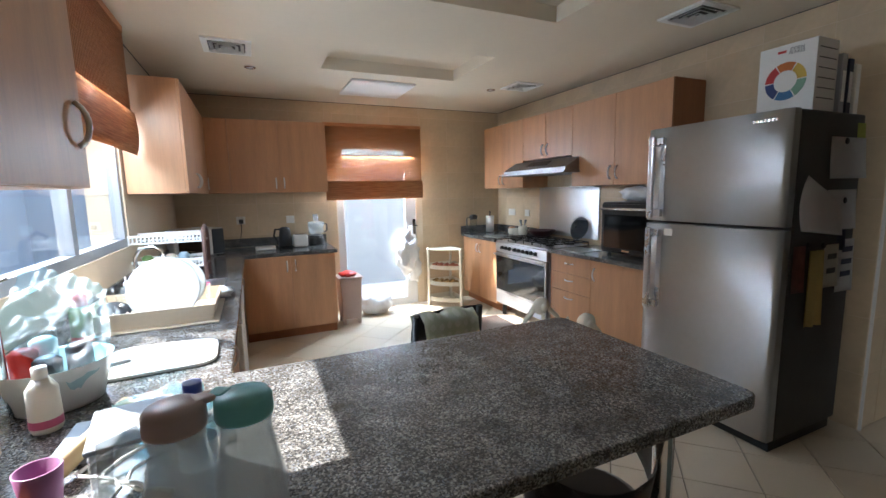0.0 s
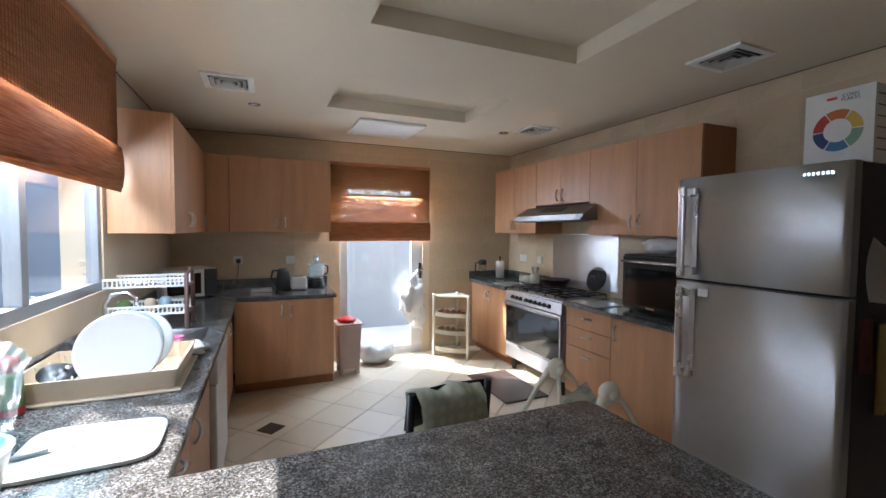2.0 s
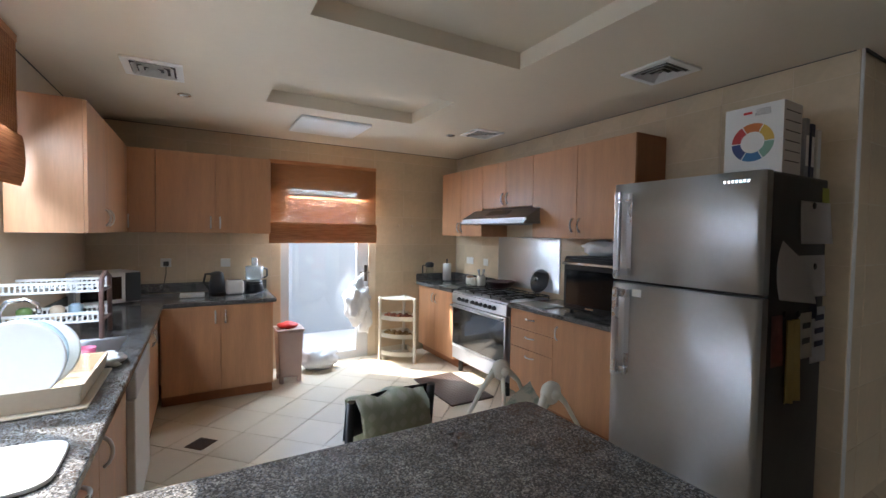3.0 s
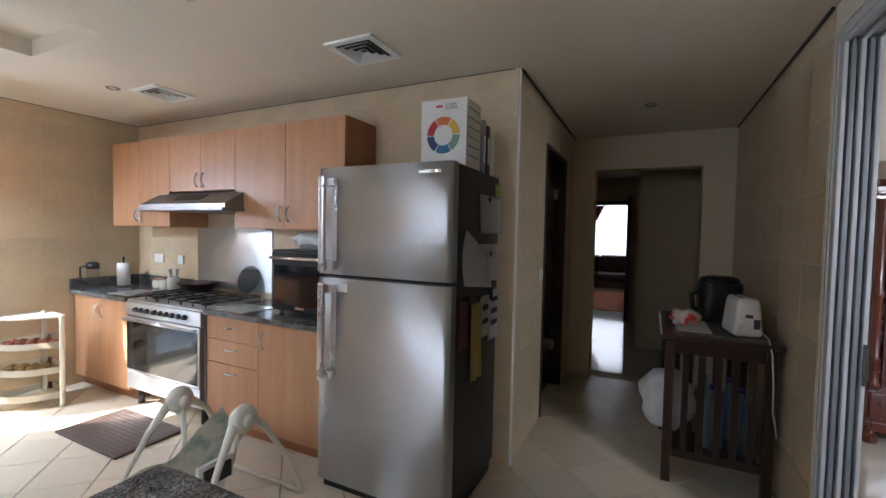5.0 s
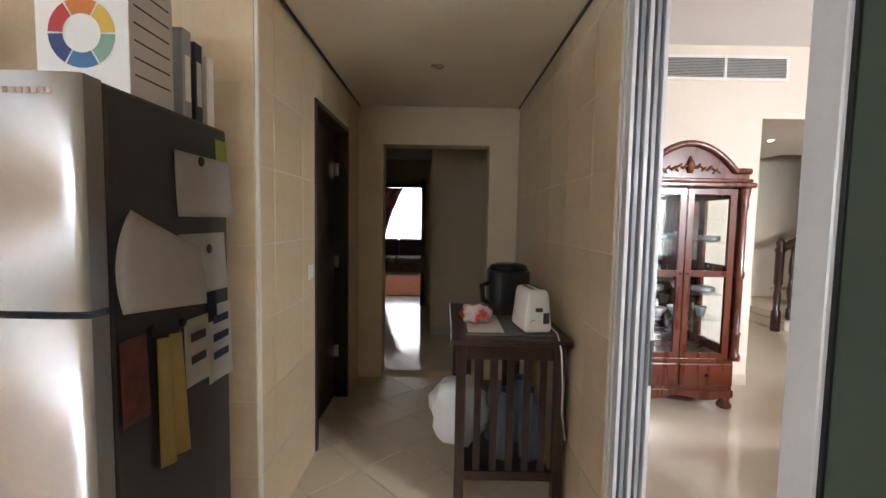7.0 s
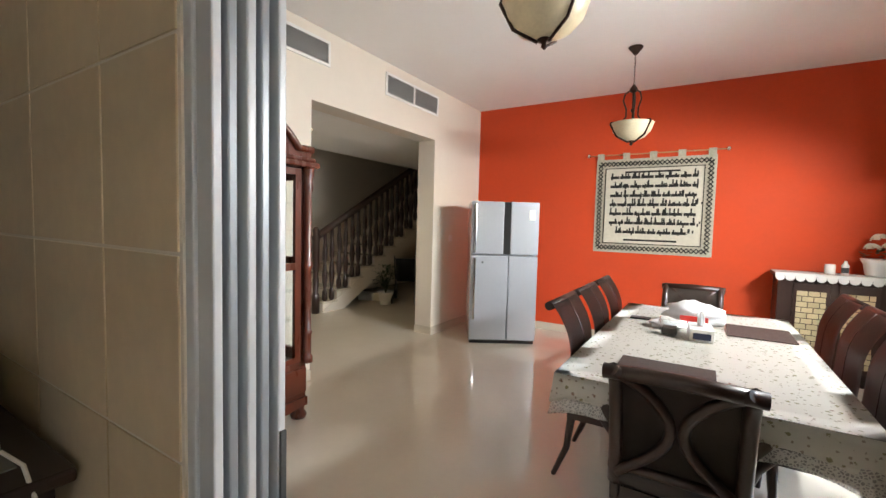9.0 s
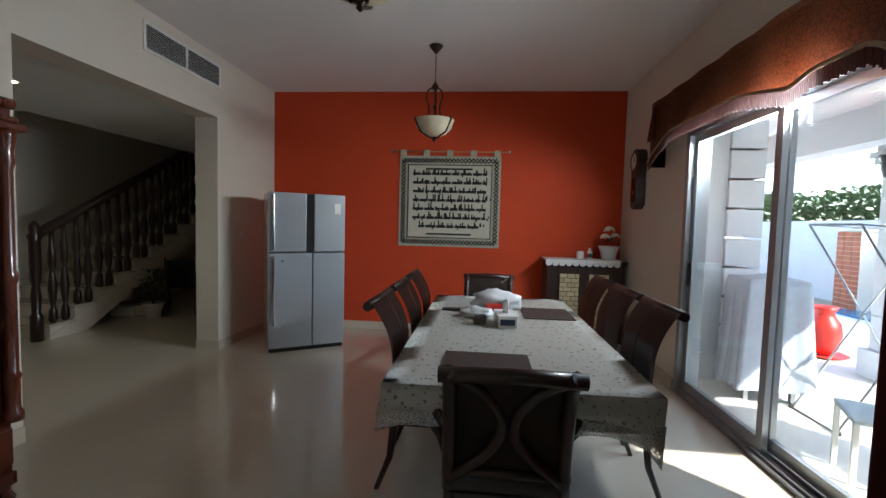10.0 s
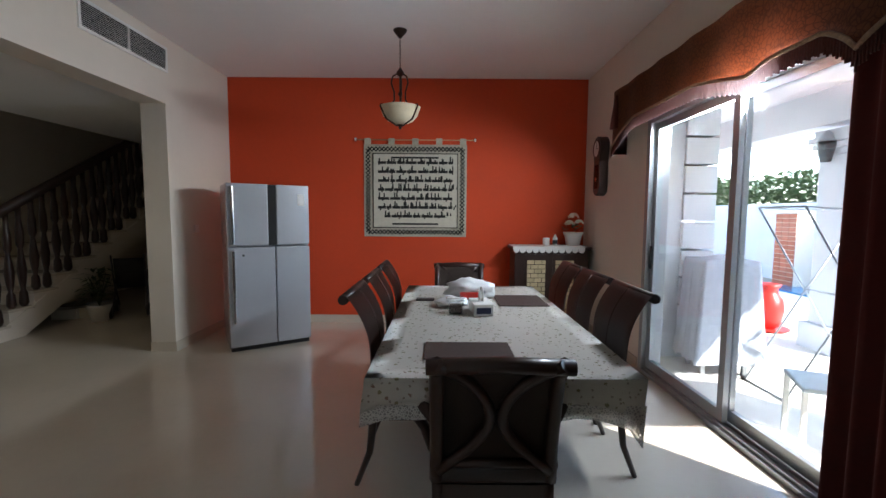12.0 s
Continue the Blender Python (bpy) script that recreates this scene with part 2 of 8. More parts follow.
def extrude_profile(bm, outline, axis, lo, hi):
    """A closed outline of (u, v) swept along an axis from lo to hi; u, v are the other two axes in order x, y, z."""
    def at(u, v, w):
        return {"x": (w, u, v), "y": (u, w, v), "z": (u, v, w)}[axis]
    a = [bm.verts.new(at(u, v, lo)) for u, v in outline]
    b = [bm.verts.new(at(u, v, hi)) for u, v in outline]
    k = len(a)
    bm.faces.new(a[::-1])
    bm.faces.new(b)
    for i in range(k):
        bm.faces.new((a[i], a[(i + 1) % k], b[(i + 1) % k], b[i]))
    bmesh.ops.recalc_face_normals(bm, faces=bm.faces[:])
    return bm


def sheet(bm, nu, nv, fn, thick=0.0):
    """A grid of points fn(u, v), u and v from 0 to 1."""
    g = [[bm.verts.new(fn(i / nu, j / nv)) for j in range(nv + 1)] for i in range(nu + 1)]
    fs = []
    for i in range(nu):
        for j in range(nv):
            f = bm.faces.new((g[i][j], g[i + 1][j], g[i + 1][j + 1], g[i][j + 1]))
            f.smooth = True
            fs.append(f)
    if thick:
        bmesh.ops.solidify(bm, geom=fs, thickness=thick)
    return bm


def part(name, bm, mat, parent=None, label="", m=None):
    me = bpy.data.meshes.new(name)
    bm.normal_update()
    bm.to_mesh(me)
    bm.free()
    me.materials.append(mat)
    ob = new(name, me)
    if parent is not None:
        ob.parent = parent
    if m is not None:
        ob.matrix_basis = m
    if label:
        ob["label"] = label
    return ob


def bpart(name, lo, hi, mat, parent=None, bevel=0.003, label="", m=None, seg=2):
    bm = boxes((lo, hi))
    if bevel:
        bevelled(bm, bevel, seg)
    return part(name, bm, mat, parent, label, m)


def thing(name, m, label, category, group="", kind=""):
    ob = new(name)
    ob.empty_display_size = 0.1
    ob.matrix_basis = m
    return tagged(ob, label, category, group, kind)


def structure(name, bm, mat, label, category):
    return tagged(part(name, bm, mat), label, category, kind="structure")


def smooth(ob):
    for f in ob.data.polygons:
        f.use_smooth = True
    return ob


def arch_points(x0, x1, z, rise, n=12):
    """Points of a shallow arc from (x0, z) to (x1, z)."""
    return [(x0 + (x1 - x0) * i / n, z + rise * math.sin(math.pi * i / n)) for i in range(n + 1)]

# ---- structure: kitchen and hall ----
KX0, KX1, KY0, KY1, KZ = 1.78, 5.74, 0.60, 6.15, 2.54   # kitchen
HX1, HY = 7.88, 2.08                                     # hall's end and north wall
DX0, DX1, DY0, DY1, DZ, DF = 3.32, 7.86, 0.45, -4.79, 3.12, 0.0   # dining room


def wall_with_holes(lo, hi, axis, holes):
    """Wall boxes round openings; holes are (a0, a1, z0, z1) along the wall's run ('x' or 'y')."""
    bm = bmesh.new()
    k = 0 if axis == "x" else 1

    def slab(a0, a1, z0, z1):
        if a1 - a0 < 1e-4 or z1 - z0 < 1e-4:
            return
        p, q = list(lo), list(hi)
        p[k], q[k], p[2], q[2] = a0, a1, z0, z1
        box(bm, p, q)
    at = lo[k]
    for a0, a1, z0, z1 in sorted(holes):
        slab(at, a0, lo[2], hi[2])
        slab(a0, a1, lo[2], z0)
        slab(a0, a1, z1, hi[2])
        at = a1
    slab(at, hi[k], lo[2], hi[2])
    return bm


T = 0.2
structure("floor_kitchen", boxes(((KX0 - T, DY0, -0.2), (HX1 + T, KY1 + T, -0.008))), M_FGROUT, "beige tile grout bed of the kitchen and hall floor", "floor")
structure("wall_kitchen_west", wall_with_holes((KX0 - T, KY0 - T, -0.2), (KX0, KY1 + T, KZ + 0.3), "y", [(2.0, 4.24, 1.165, 2.35)]), M_WALL, "cream painted kitchen wall with a wide window opening", "wall")
structure("wall_kitchen_north", wall_with_holes((KX0, KY1, -0.2), (KX1 + T, KY1 + T, KZ + 0.3), "x", [(3.46, 4.48, 0.0, 2.1)]), M_WALL, "cream kitchen wall with a glazed back door", "wall")
structure("wall_kitchen_east", boxes(((KX1, HY + 0.001, -0.2), (KX1 + T, KY1, KZ + 0.3))), M_WALL, "cream kitchen wall behind the cooker", "wall")
structure("wall_hall_north", wall_with_holes((KX1 + T, HY, -0.2), (HX1 + T, HY + T, KZ + 0.3), "x", [(6.56, 7.45, 0.0, 2.24)]), M_GROUT, "hall wall backing for beige tiles with a doorway", "wall")
structure("wall_hall_end", wall_with_holes((HX1, KY0, -0.2), (HX1 + T, HY, KZ + 0.3), "y", [(0.87, 1.85, 0.0, 2.195)]), M_WALL, "cream hall end wall with an open doorway", "wall")
structure("wall_hall_south", boxes(((5.60, DY0, -0.2), (HX1 + T, KY0, DZ + 0.3))), M_DWALL, "cream wall between hall and dining room", "wall")
structure("wall_over_sliding_door", boxes(((KX0 - T, DY0, 2.42), (5.60, KY0, DZ + 0.3))), M_DWALL, "cream wall above the sliding door", "wall")
structure("wall_kitchen_south", boxes(((KX0, DY0, -0.2), (3.42, KY0, 2.42))), M_WALL, "cream kitchen wall beside the sliding door", "wall")

# ceiling with two raised trays
bm = bmesh.new()
xs = [KX0, 3.14, 4.40, HX1]
ys = [KY0, 1.90, 3.26, 4.02, 4.80, KY1]
for i in range(3):
    for j in range(5):
        if i == 1 and j in (1, 3):
            box(bm, (xs[i] - 0.08, ys[j] - 0.08, KZ + 0.10), (xs[i + 1] + 0.08, ys[j + 1] + 0.08, KZ + 0.16))
            continue
        if i == 2 and j >= 2:
            box(bm, (xs[i], ys[j], KZ), (KX1, ys[j + 1], KZ + 0.102))
        else:
            box(bm, (xs[i], ys[j], KZ), (xs[i + 1], ys[j + 1], KZ + 0.102))
structure("ceiling_kitchen", bm, M_CEIL, "off-white plaster kitchen ceiling with recessed trays", "ceiling")

# ---- structure: dining room, stair hall, passage ----
structure("floor_dining", boxes(((DX0 - 0.25, -9.0, -0.2), (13.6, DY0 + 0.0, DF)), ((HX1 + T, DY0, -0.2), (16.8, 4.5, DF))), M_PORC, "polished cream porcelain floor", "floor")
structure("wall_dining_south", boxes(((DX0 - T, DY1 - T, -0.2), (DX1 + 0.25, DY1, DZ + 0.3))), M_ORANGE, "orange painted feature wall", "wall")
structure("wall_dining_west", wall_with_holes((DX0 - T, DY1, -0.2), (DX0, DY0, DZ + 0.3), "y", [(-3.16, -0.55, -0.05, 2.30)]), M_DWALL, "ivory wall with a glazed patio door", "wall")
structure("wall_dining_east", wall_with_holes((DX1, DY1, -0.2), (DX1 + 0.25, DY0, DZ + 0.3), "y", [(-3.56, -1.60, -0.2, 2.48)]), M_DWALL, "ivory wall open to the stair hall", "wall")
structure("ceiling_dining", boxes(((DX0 - T, DY1 - T, DZ), (DX1 + 0.25, DY0 + 0.02, DZ + 0.2))), M_DCEIL, "white dining room ceiling", "ceiling")
# Last two upright slabs are unseen, added to shut sun out above.
structure("ceiling_stair_hall", boxes(((DX1 + 0.25, -9.0, 2.50), (9.9, DY0, 2.62)), ((9.9, -9.0, 4.4), (13.6, DY0, 4.5)), ((9.9, -3.4, 2.5), (13.6, DY0, 2.62)), ((HX1 + T, DY0, 2.54), (16.8, 4.5, 2.7)), ((9.9, -3.4, 2.62), (13.6, -3.3, 4.5)), ((9.8, -9.0, 2.62), (9.9, -3.3, 4.5))), M_DCEIL, "white lowered stair hall ceiling with unseen sun-blocking slabs", "ceiling")
structure("wall_stair_hall", boxes(((DX1 + 0.25, -9.2, -0.2), (13.6, -9.0, 4.5)), ((11.0, -9.0, -0.2), (11.2, DY0 - 0.2, 4.5)), ((DX1 + 0.25, DY0 - 0.2, -0.2), (11.2, DY0, 4.5)), ((DX1 + 0.05, -9.0, -0.2), (DX1 + 0.25, DY1 - T, 4.5))), M_DWALL, "ivory stair hall wall", "wall")
structure("wall_passage", boxes(((9.45, DY0, -0.2), (9.65, 1.45, 2.54)), ((9.65, 1.25, -0.2), (11.3, 1.45, 2.54)), ((HX1 + T, 2.35, -0.2), (11.3, 2.55, 2.54)), ((11.3, 1.0, -0.2), (11.5, 1.62, 2.54)), ((11.3, 2.40, -0.2), (11.5, 4.5, 2.54)), ((11.3, 1.62, 2.12), (11.5, 2.40, 2.54))), M_WALL, "cream passage walls", "wall")
structure("wall_living_room", boxes(((16.6, 0.2, -0.2), (16.8, 4.5, 2.54)), ((11.3, 4.3, -0.2), (16.8, 4.5, 2.54)), ((11.5, 0.2, -0.2), (16.8, 0.4, 2.54))), M_DWALL, "ivory living room wall", "wall")

# ---- outside ----
structure("ground", boxes(((-2500, -2500, -0.6), (2500, 2500, -0.14))), M_SAND, "sandy garden ground", "ground")
structure("pavement_side_passage", boxes(((-0.1, 0.5, -0.3), (KX0 - T, 8.0, -0.08)), ((KX0 - T, KY1 + T, -0.3), (9.0, 8.0, -0.08))), M_PATIO, "pale paved side passage", "pavement")
structure("boundary_wall_west", boxes(((-0.3, 0.5, -0.3), (-0.1, 8.2, 2.9))), M_PALEBLUE_SHADE, "white rendered boundary wall", "wall")
structure("boundary_wall_north", boxes(((-0.1, 8.0, -0.3), (1.5, 8.2, 2.9)), ((1.5, 8.0, -0.3), (9.0, 8.2, 2.1))), M_PALEBLUE_SHADE, "white rendered boundary wall", "wall")
# ---- kitchen: cabinets ----
FACE_W, FACE_E, FACE_S = -90, 90, 0      # turns that make a unit's front face -x, +x, -y


def handle_bar(parent, x, z, upright, size=0.11):
    bm = bmesh.new()
    pts = []
    for i in range(9):
        u = i / 8
        s, out = (u - 0.5) * size, -0.004 - 0.026 * math.sin(math.pi * u) ** 0.6
        pts.append((x, out, z + s) if upright else (x + s, out, z))
    tube(bm, pts, 0.007, 6)
    return part("handle", bm, M_SATIN, parent, "arched chrome bow handle")


def unit(name, m, w, d, z0, z1, fronts, label, category, body_mat=None, plinth=False, group="fitted kitchen units", proud=0.018):
    """A cabinet of width w along x with its front at y = 0; fronts are (x0, x1, z0, z1, kind, handle x, handle z, upright)."""
    t = thing(name, m, label, category, group)
    bpart("body", (0.0015, 0.0, z0 + (0.1 if plinth else 0)), (w - 0.0015, d, z1), body_mat or M_WOOD, t, 0.001)
    if plinth:
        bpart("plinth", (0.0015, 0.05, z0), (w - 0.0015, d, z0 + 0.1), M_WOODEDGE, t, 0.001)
    for x0, x1, a, b, kind, hx, hz, up in fronts:
        f = bpart(kind, (x0 + 0.002, -proud, a + 0.002), (x1 - 0.002, -0.0008, b - 0.002), M_WOOD, t, 0.002)
        h = handle_bar(f, hx, hz, up)
        h.location = (0, -proud, 0)
    return t


# right run, fronts at x = 5.16
unit("base_cabinet", pose(5.18, 6.13, 0, 0, 0, FACE_W), 0.88, 0.55, 0, 0.86, [(0, 0.44, 0.1, 0.86, "door", 0.40, 0.74, True), (0.44, 0.88, 0.1, 0.86, "door", 0.48, 0.74, True)], "pear wood base cabinet with two doors under granite", "cabinet", plinth=True)
unit("drawer_cabinet", pose(5.18, 4.24, 0, 0, 0, FACE_W), 0.54, 0.55, 0, 0.86, [(0, 0.54, 0.69, 0.86, "drawer", 0.27, 0.79, False), (0, 0.54, 0.52, 0.69, "drawer", 0.27, 0.63, False), (0, 0.54, 0.1, 0.52, "drawer", 0.27, 0.46, False)], "pear wood drawer unit with three drawers", "cabinet", plinth=True)
unit("base_cabinet", pose(5.18, 3.70, 0, 0, 0, FACE_W), 0.68, 0.55, 0, 0.86, [(0, 0.68, 0.1, 0.86, "door", 0.05, 0.74, True)], "pear wood single-door base cabinet beside the fridge", "cabinet", plinth=True)
# far run, fronts at y = 5.44
unit("base_cabinet", pose(2.39, 5.44, 0, 0, 0, FACE_S), 0.89, 0.69, 0, 0.86, [(0, 0.45, 0.1, 0.86, "door", 0.41, 0.76, True), (0.45, 0.89, 0.1, 0.86, "door", 0.49, 0.76, True)], "pear wood base cabinet with two doors beside the back door", "cabinet", plinth=True)
# left run, fronts at x = 2.38
unit("drawer_cabinet", pose(2.36, 2.42, 0, 0, 0, FACE_E), 0.62, 0.56, 0, 0.86, [(0, 0.62, 0.62, 0.86, "drawer", 0.31, 0.76, False), (0, 0.62, 0.36, 0.62, "drawer", 0.31, 0.52, False), (0, 0.62, 0.1, 0.36, "drawer", 0.31, 0.27, False)], "pear wood drawer unit at the end of the sink run", "cabinet", plinth=True)
unit("base_cabinet", pose(2.36, 3.04, 0, 0, 0, FACE_E), 0.62, 0.56, 0, 0.86, [(0, 0.62, 0.1, 0.86, "door", 0.06, 0.72, True)], "pear wood base cabinet under the sink", "cabinet", plinth=True)
unit("base_cabinet", pose(2.36, 4.34, 0, 0, 0, FACE_E), 1.08, 0.56, 0, 0.86, [(0, 0.54, 0.1, 0.86, "door", 0.5, 0.74, True), (0.54, 1.08, 0.1, 0.86, "door", 0.58, 0.74, True)], "pear wood corner base cabinet", "cabinet", plinth=True)
unit("base_cabinet", pose(1.80, 1.70, 0), 0.60, 0.60, 0, 0.86, [(0, 0.6, 0.1, 0.86, "door", 0.06, 0.72, True)], "pear wood base cabinet carrying the peninsula", "cabinet", plinth=True)
dw = thing("dishwasher", pose(2.40, 3.67, 0, 0, 0, FACE_E), "white freestanding dishwasher under the granite counter", "dishwasher")
bpart("body", (0, 0.03, 0.02), (0.63, 0.58, 0.845), M_WHITE, dw, 0.006)
bpart("door", (0.005, -0.012, 0.10), (0.625, 0.028, 0.70), M_WHITE, dw, 0.008)
bpart("control_panel", (0.005, -0.018, 0.705), (0.625, 0.028, 0.84), M_ALU, dw, 0.008, "silver control panel")
bpart("kick_plate", (0.02, 0.02, 0.0), (0.61, 0.03, 0.095), M_GREYSIDE, dw, 0.001)

# upper units
unit("wall_cabinet", pose(5.40, 5.92, 0, 0, 0, FACE_W), 0.88, 0.335, 1.5, 2.27, [(0, 0.44, 1.5, 2.27, "door", 0.40, 1.6, True), (0.44, 0.88, 1.5, 2.27, "door", 0.48, 1.6, True)], "pear wood wall cabinet with two doors", "cabinet")
unit("hood_cabinet", pose(5.40, 5.04, 0, 0, 0, FACE_W), 0.82, 0.335, 1.80, 2.27, [(0, 0.41, 1.8, 2.27, "door", 0.37, 1.89, True), (0.41, 0.82, 1.8, 2.27, "door", 0.45, 1.89, True)], "short pear wood cabinet above the cooker hood", "cabinet")
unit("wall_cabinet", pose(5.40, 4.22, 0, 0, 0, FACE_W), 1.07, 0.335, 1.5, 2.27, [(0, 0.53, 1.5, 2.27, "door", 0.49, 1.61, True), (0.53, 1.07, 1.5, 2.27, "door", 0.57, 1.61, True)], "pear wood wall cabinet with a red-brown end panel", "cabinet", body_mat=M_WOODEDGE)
unit("wall_cabinet", pose(2.34, 5.82, 0, 0, 0, FACE_S), 0.97, 0.32, 1.5, 2.25, [(0, 0.475, 1.5, 2.25, "door", 0.435, 1.60, True), (0.475, 0.97, 1.5, 2.25, "door", 0.515, 1.60, True)], "pear wood wall cabinet with two doors", "cabinet")
unit("wall_cabinet", pose(2.10, 5.82, 0, 0, 0, FACE_S), 0.24, 0.32, 1.5, 2.25, [(0, 0.24, 1.5, 2.25, "door", 0.04, 1.60, True)], "narrow pear wood corner wall cabinet", "cabinet")
unit("wall_cabinet", pose(2.12, 4.28, 0, 0, 0, FACE_E), 1.50, 0.33, 1.5, 2.25, [(0, 0.56, 1.5, 2.25, "door", 0.50, 1.60, True), (0.56, 1.50, 1.5, 2.25, "door", 0.62, 1.60, True)], "pear wood wall cabinet beside the window", "cabinet")
unit("wall_cabinet", pose(2.11, 1.62, 0, 0, 0, FACE_E), 0.74, 0.32, 1.5, 2.25, [(0, 0.74, 1.5, 2.25, "door", 0.68, 1.66, True)], "pear wood wall cabinet over the peninsula end", "cabinet")

# worktops


def worktop(name, outline, label, z0=0.862, z1=0.9):
    bm = bmesh.new()
    extrude_profile(bm, outline, "z", z0, z1)
    bevelled(bm, 0.006, 2)
    return tagged(part(name, bm, M_GRANITE), label, "worktop")


def rounded(outline, r, corners, n=5):
    """Round the listed corners of an outline."""
    out = []
    k = len(outline)
    for i, p in enumerate(outline):
        if i not in corners:
            out.append(p)
            continue
        p, a, b = Vector(p), Vector(outline[i - 1]), Vector(outline[(i + 1) % k])
        s, e = p + (a - p).normalized() * r, p + (b - p).normalized() * r
        for j in range(n + 1):
            u = j / n
            q = (1 - u) ** 2 * s + 2 * u * (1 - u) * p + u * u * e
            out.append((q.x, q.y))
    return out


worktop("worktop", rounded([(1.785, 1.57), (3.77, 1.57), (3.77, 2.41), (2.42, 2.41), (2.42, 5.42), (3.31, 5.42), (3.31, 6.145), (1.785, 6.145)], 0.05, (1, 2)), "dark speckled granite worktop with a peninsula")
worktop("worktop", [(5.13, 5.25), (5.735, 5.25), (5.735, 6.145), (5.13, 6.145)], "dark speckled granite worktop beside the cooker")
worktop("worktop", [(5.13, 3.02), (5.735, 3.02), (5.735, 4.245), (5.13, 4.245)], "dark speckled granite worktop beside the fridge")
structure("trim_granite_upstand", boxes(((1.782, 2.6, 0.903), (1.797, 6.12, 1.0)), ((1.80, 6.13, 0.903), (3.31, 6.147, 1.0)), ((5.13, 6.13, 0.903), (5.72, 6.147, 1.0)), ((5.722, 5.25, 0.903), (5.738, 6.147, 1.0))), M_GRANITE, "granite upstand strips along the walls", "trim")
leg = thing("peninsula_leg", pose(3.62, 1.75, 0), "round steel leg under the peninsula end", "table leg")
part("pole", lathe(bmesh.new(), [(0.03, 0.01), (0.03, 0.85)], 16), M_CHROME, leg)
part("foot", lathe(bmesh.new(), [(0.05, 0.0), (0.05, 0.01), (0.032, 0.02)], 16), M_CHROME, leg)

# ---- kitchen: windows, back door, blinds ----


def framed_window(name, axis, at, a0, a1, z0, z1, mullions, label, depth=0.06, bar=0.055, glass_mat=None, metal=None):
    """Aluminium window in a wall plane: axis is the wall's run."""
    w = thing(name, pose(0, 0, 0), label, "window", kind="structure")

    def b(nm, p0, p1, q0, q1, mat, d0, d1, par):
        lo, hi = ((p0, at + d0, q0), (p1, at + d1, q1)) if axis == "x" else ((at + d0, p0, q0), (at + d1, p1, q1))
        return bpart(nm, lo, hi, mat, par, 0.003)
    b("frame_bottom", a0, a1, z0, z0 + bar, metal or M_ALU, 0, depth, w)
    b("frame_top", a0, a1, z1 - bar, z1, metal or M_ALU, 0, depth, w)
    b("frame_side", a0, a0 + bar, z0 + bar, z1 - bar, metal or M_ALU, 0, depth, w)
    b("frame_side", a1 - bar, a1, z0 + bar, z1 - bar, metal or M_ALU, 0, depth, w)
    edges = [a0 + bar] + list(mullions) + [a1 - bar]
    for q in mullions:
        b("mullion", q - bar / 2, q + bar / 2, z0 + bar, z1 - bar, metal or M_ALU, 0, depth, w)
    for e0, e1 in zip(edges, edges[1:]):
        g = b("pane", e0 + bar * 0.45, e1 - bar * 0.45, z0 + bar, z1 - bar, glass_mat or G_CLEAR, depth * 0.45, depth * 0.55, w)
        g.visible_shadow = False
    return w


framed_window("window_1", "y", 1.712, 2.0, 4.24, 1.165, 2.35, [2.55, 3.37], "grey aluminium sliding kitchen window over the sink", metal=M_ALUGREY)
bd = framed_window("door_1", "x", 6.17, 3.46, 4.56, 0.0, 2.1, [], "white aluminium glazed back door with plastic bags hanging on it", bar=0.09)
bpart("leaf_stile", (4.33, 6.16, 0.09), (4.47, 6.2, 2.01), M_ALU, bd, 0.004)
bpart("door_handle", (4.36, 6.11, 1.03), (4.48, 6.135, 1.05), M_CHROME, bd, 0.004, "chrome lever handle")
bpart("handle_plate", (4.42, 6.135, 0.93), (4.46, 6.16, 1.13), M_CHROME, bd, 0.004)

M_BAMBOO = bpy.data.materials.new("red_brown_bamboo")
M_BAMBOO.use_nodes = True


def bamboo_nodes():
    n, l = M_BAMBOO.node_tree.nodes, M_BAMBOO.node_tree.links
    p = n["Principled BSDF"]
    p.inputs["Roughness"].default_value = 0.6
    co = n.new("ShaderNodeTexCoord")
    mp = n.new("ShaderNodeMapping")
    mp.inputs["Scale"].default_value = (3, 3, 90)
    l.new(co.outputs["Object"], mp.inputs["Vector"])
    nz = n.new("ShaderNodeTexNoise")
    nz.inputs["Scale"].default_value, nz.inputs["Detail"].default_value = 2.0, 3
    l.new(mp.outputs[0], nz.inputs["Vector"])
    r = n.new("ShaderNodeValToRGB")
    r.color_ramp.elements[0].position, r.color_ramp.elements[0].color = 0.3, (0.36, 0.13, 0.042, 1)
    r.color_ramp.elements[1].position, r.color_ramp.elements[1].color = 0.7, (0.66, 0.33, 0.14, 1)
    l.new(nz.outputs["Fac"], r.inputs["Fac"])
    l.new(r.outputs[0], p.inputs["Base Color"])
    b = n.new("ShaderNodeBump")
    b.inputs["Strength"].default_value, b.inputs["Distance"].default_value = 0.5, 0.003
    l.new(nz.outputs["Fac"], b.inputs["Height"])
    l.new(b.outputs[0], p.inputs["Normal"])
    tr = n.new("ShaderNodeBsdfTranslucent")
    l.new(r.outputs[0], tr.inputs["Color"])
    mx = n.new("ShaderNodeMixShader")
    mx.inputs[0].default_value = 0.14
    l.new(p.outputs[0], mx.inputs[1])
    l.new(tr.outputs[0], mx.inputs[2])
    l.new(mx.outputs[0], n["Material Output"].inputs["Surface"])


bamboo_nodes()
M_THREAD = material("bamboo_thread", (0.46, 0.21, 0.085), 0.7, vary=0.2, scale=30)


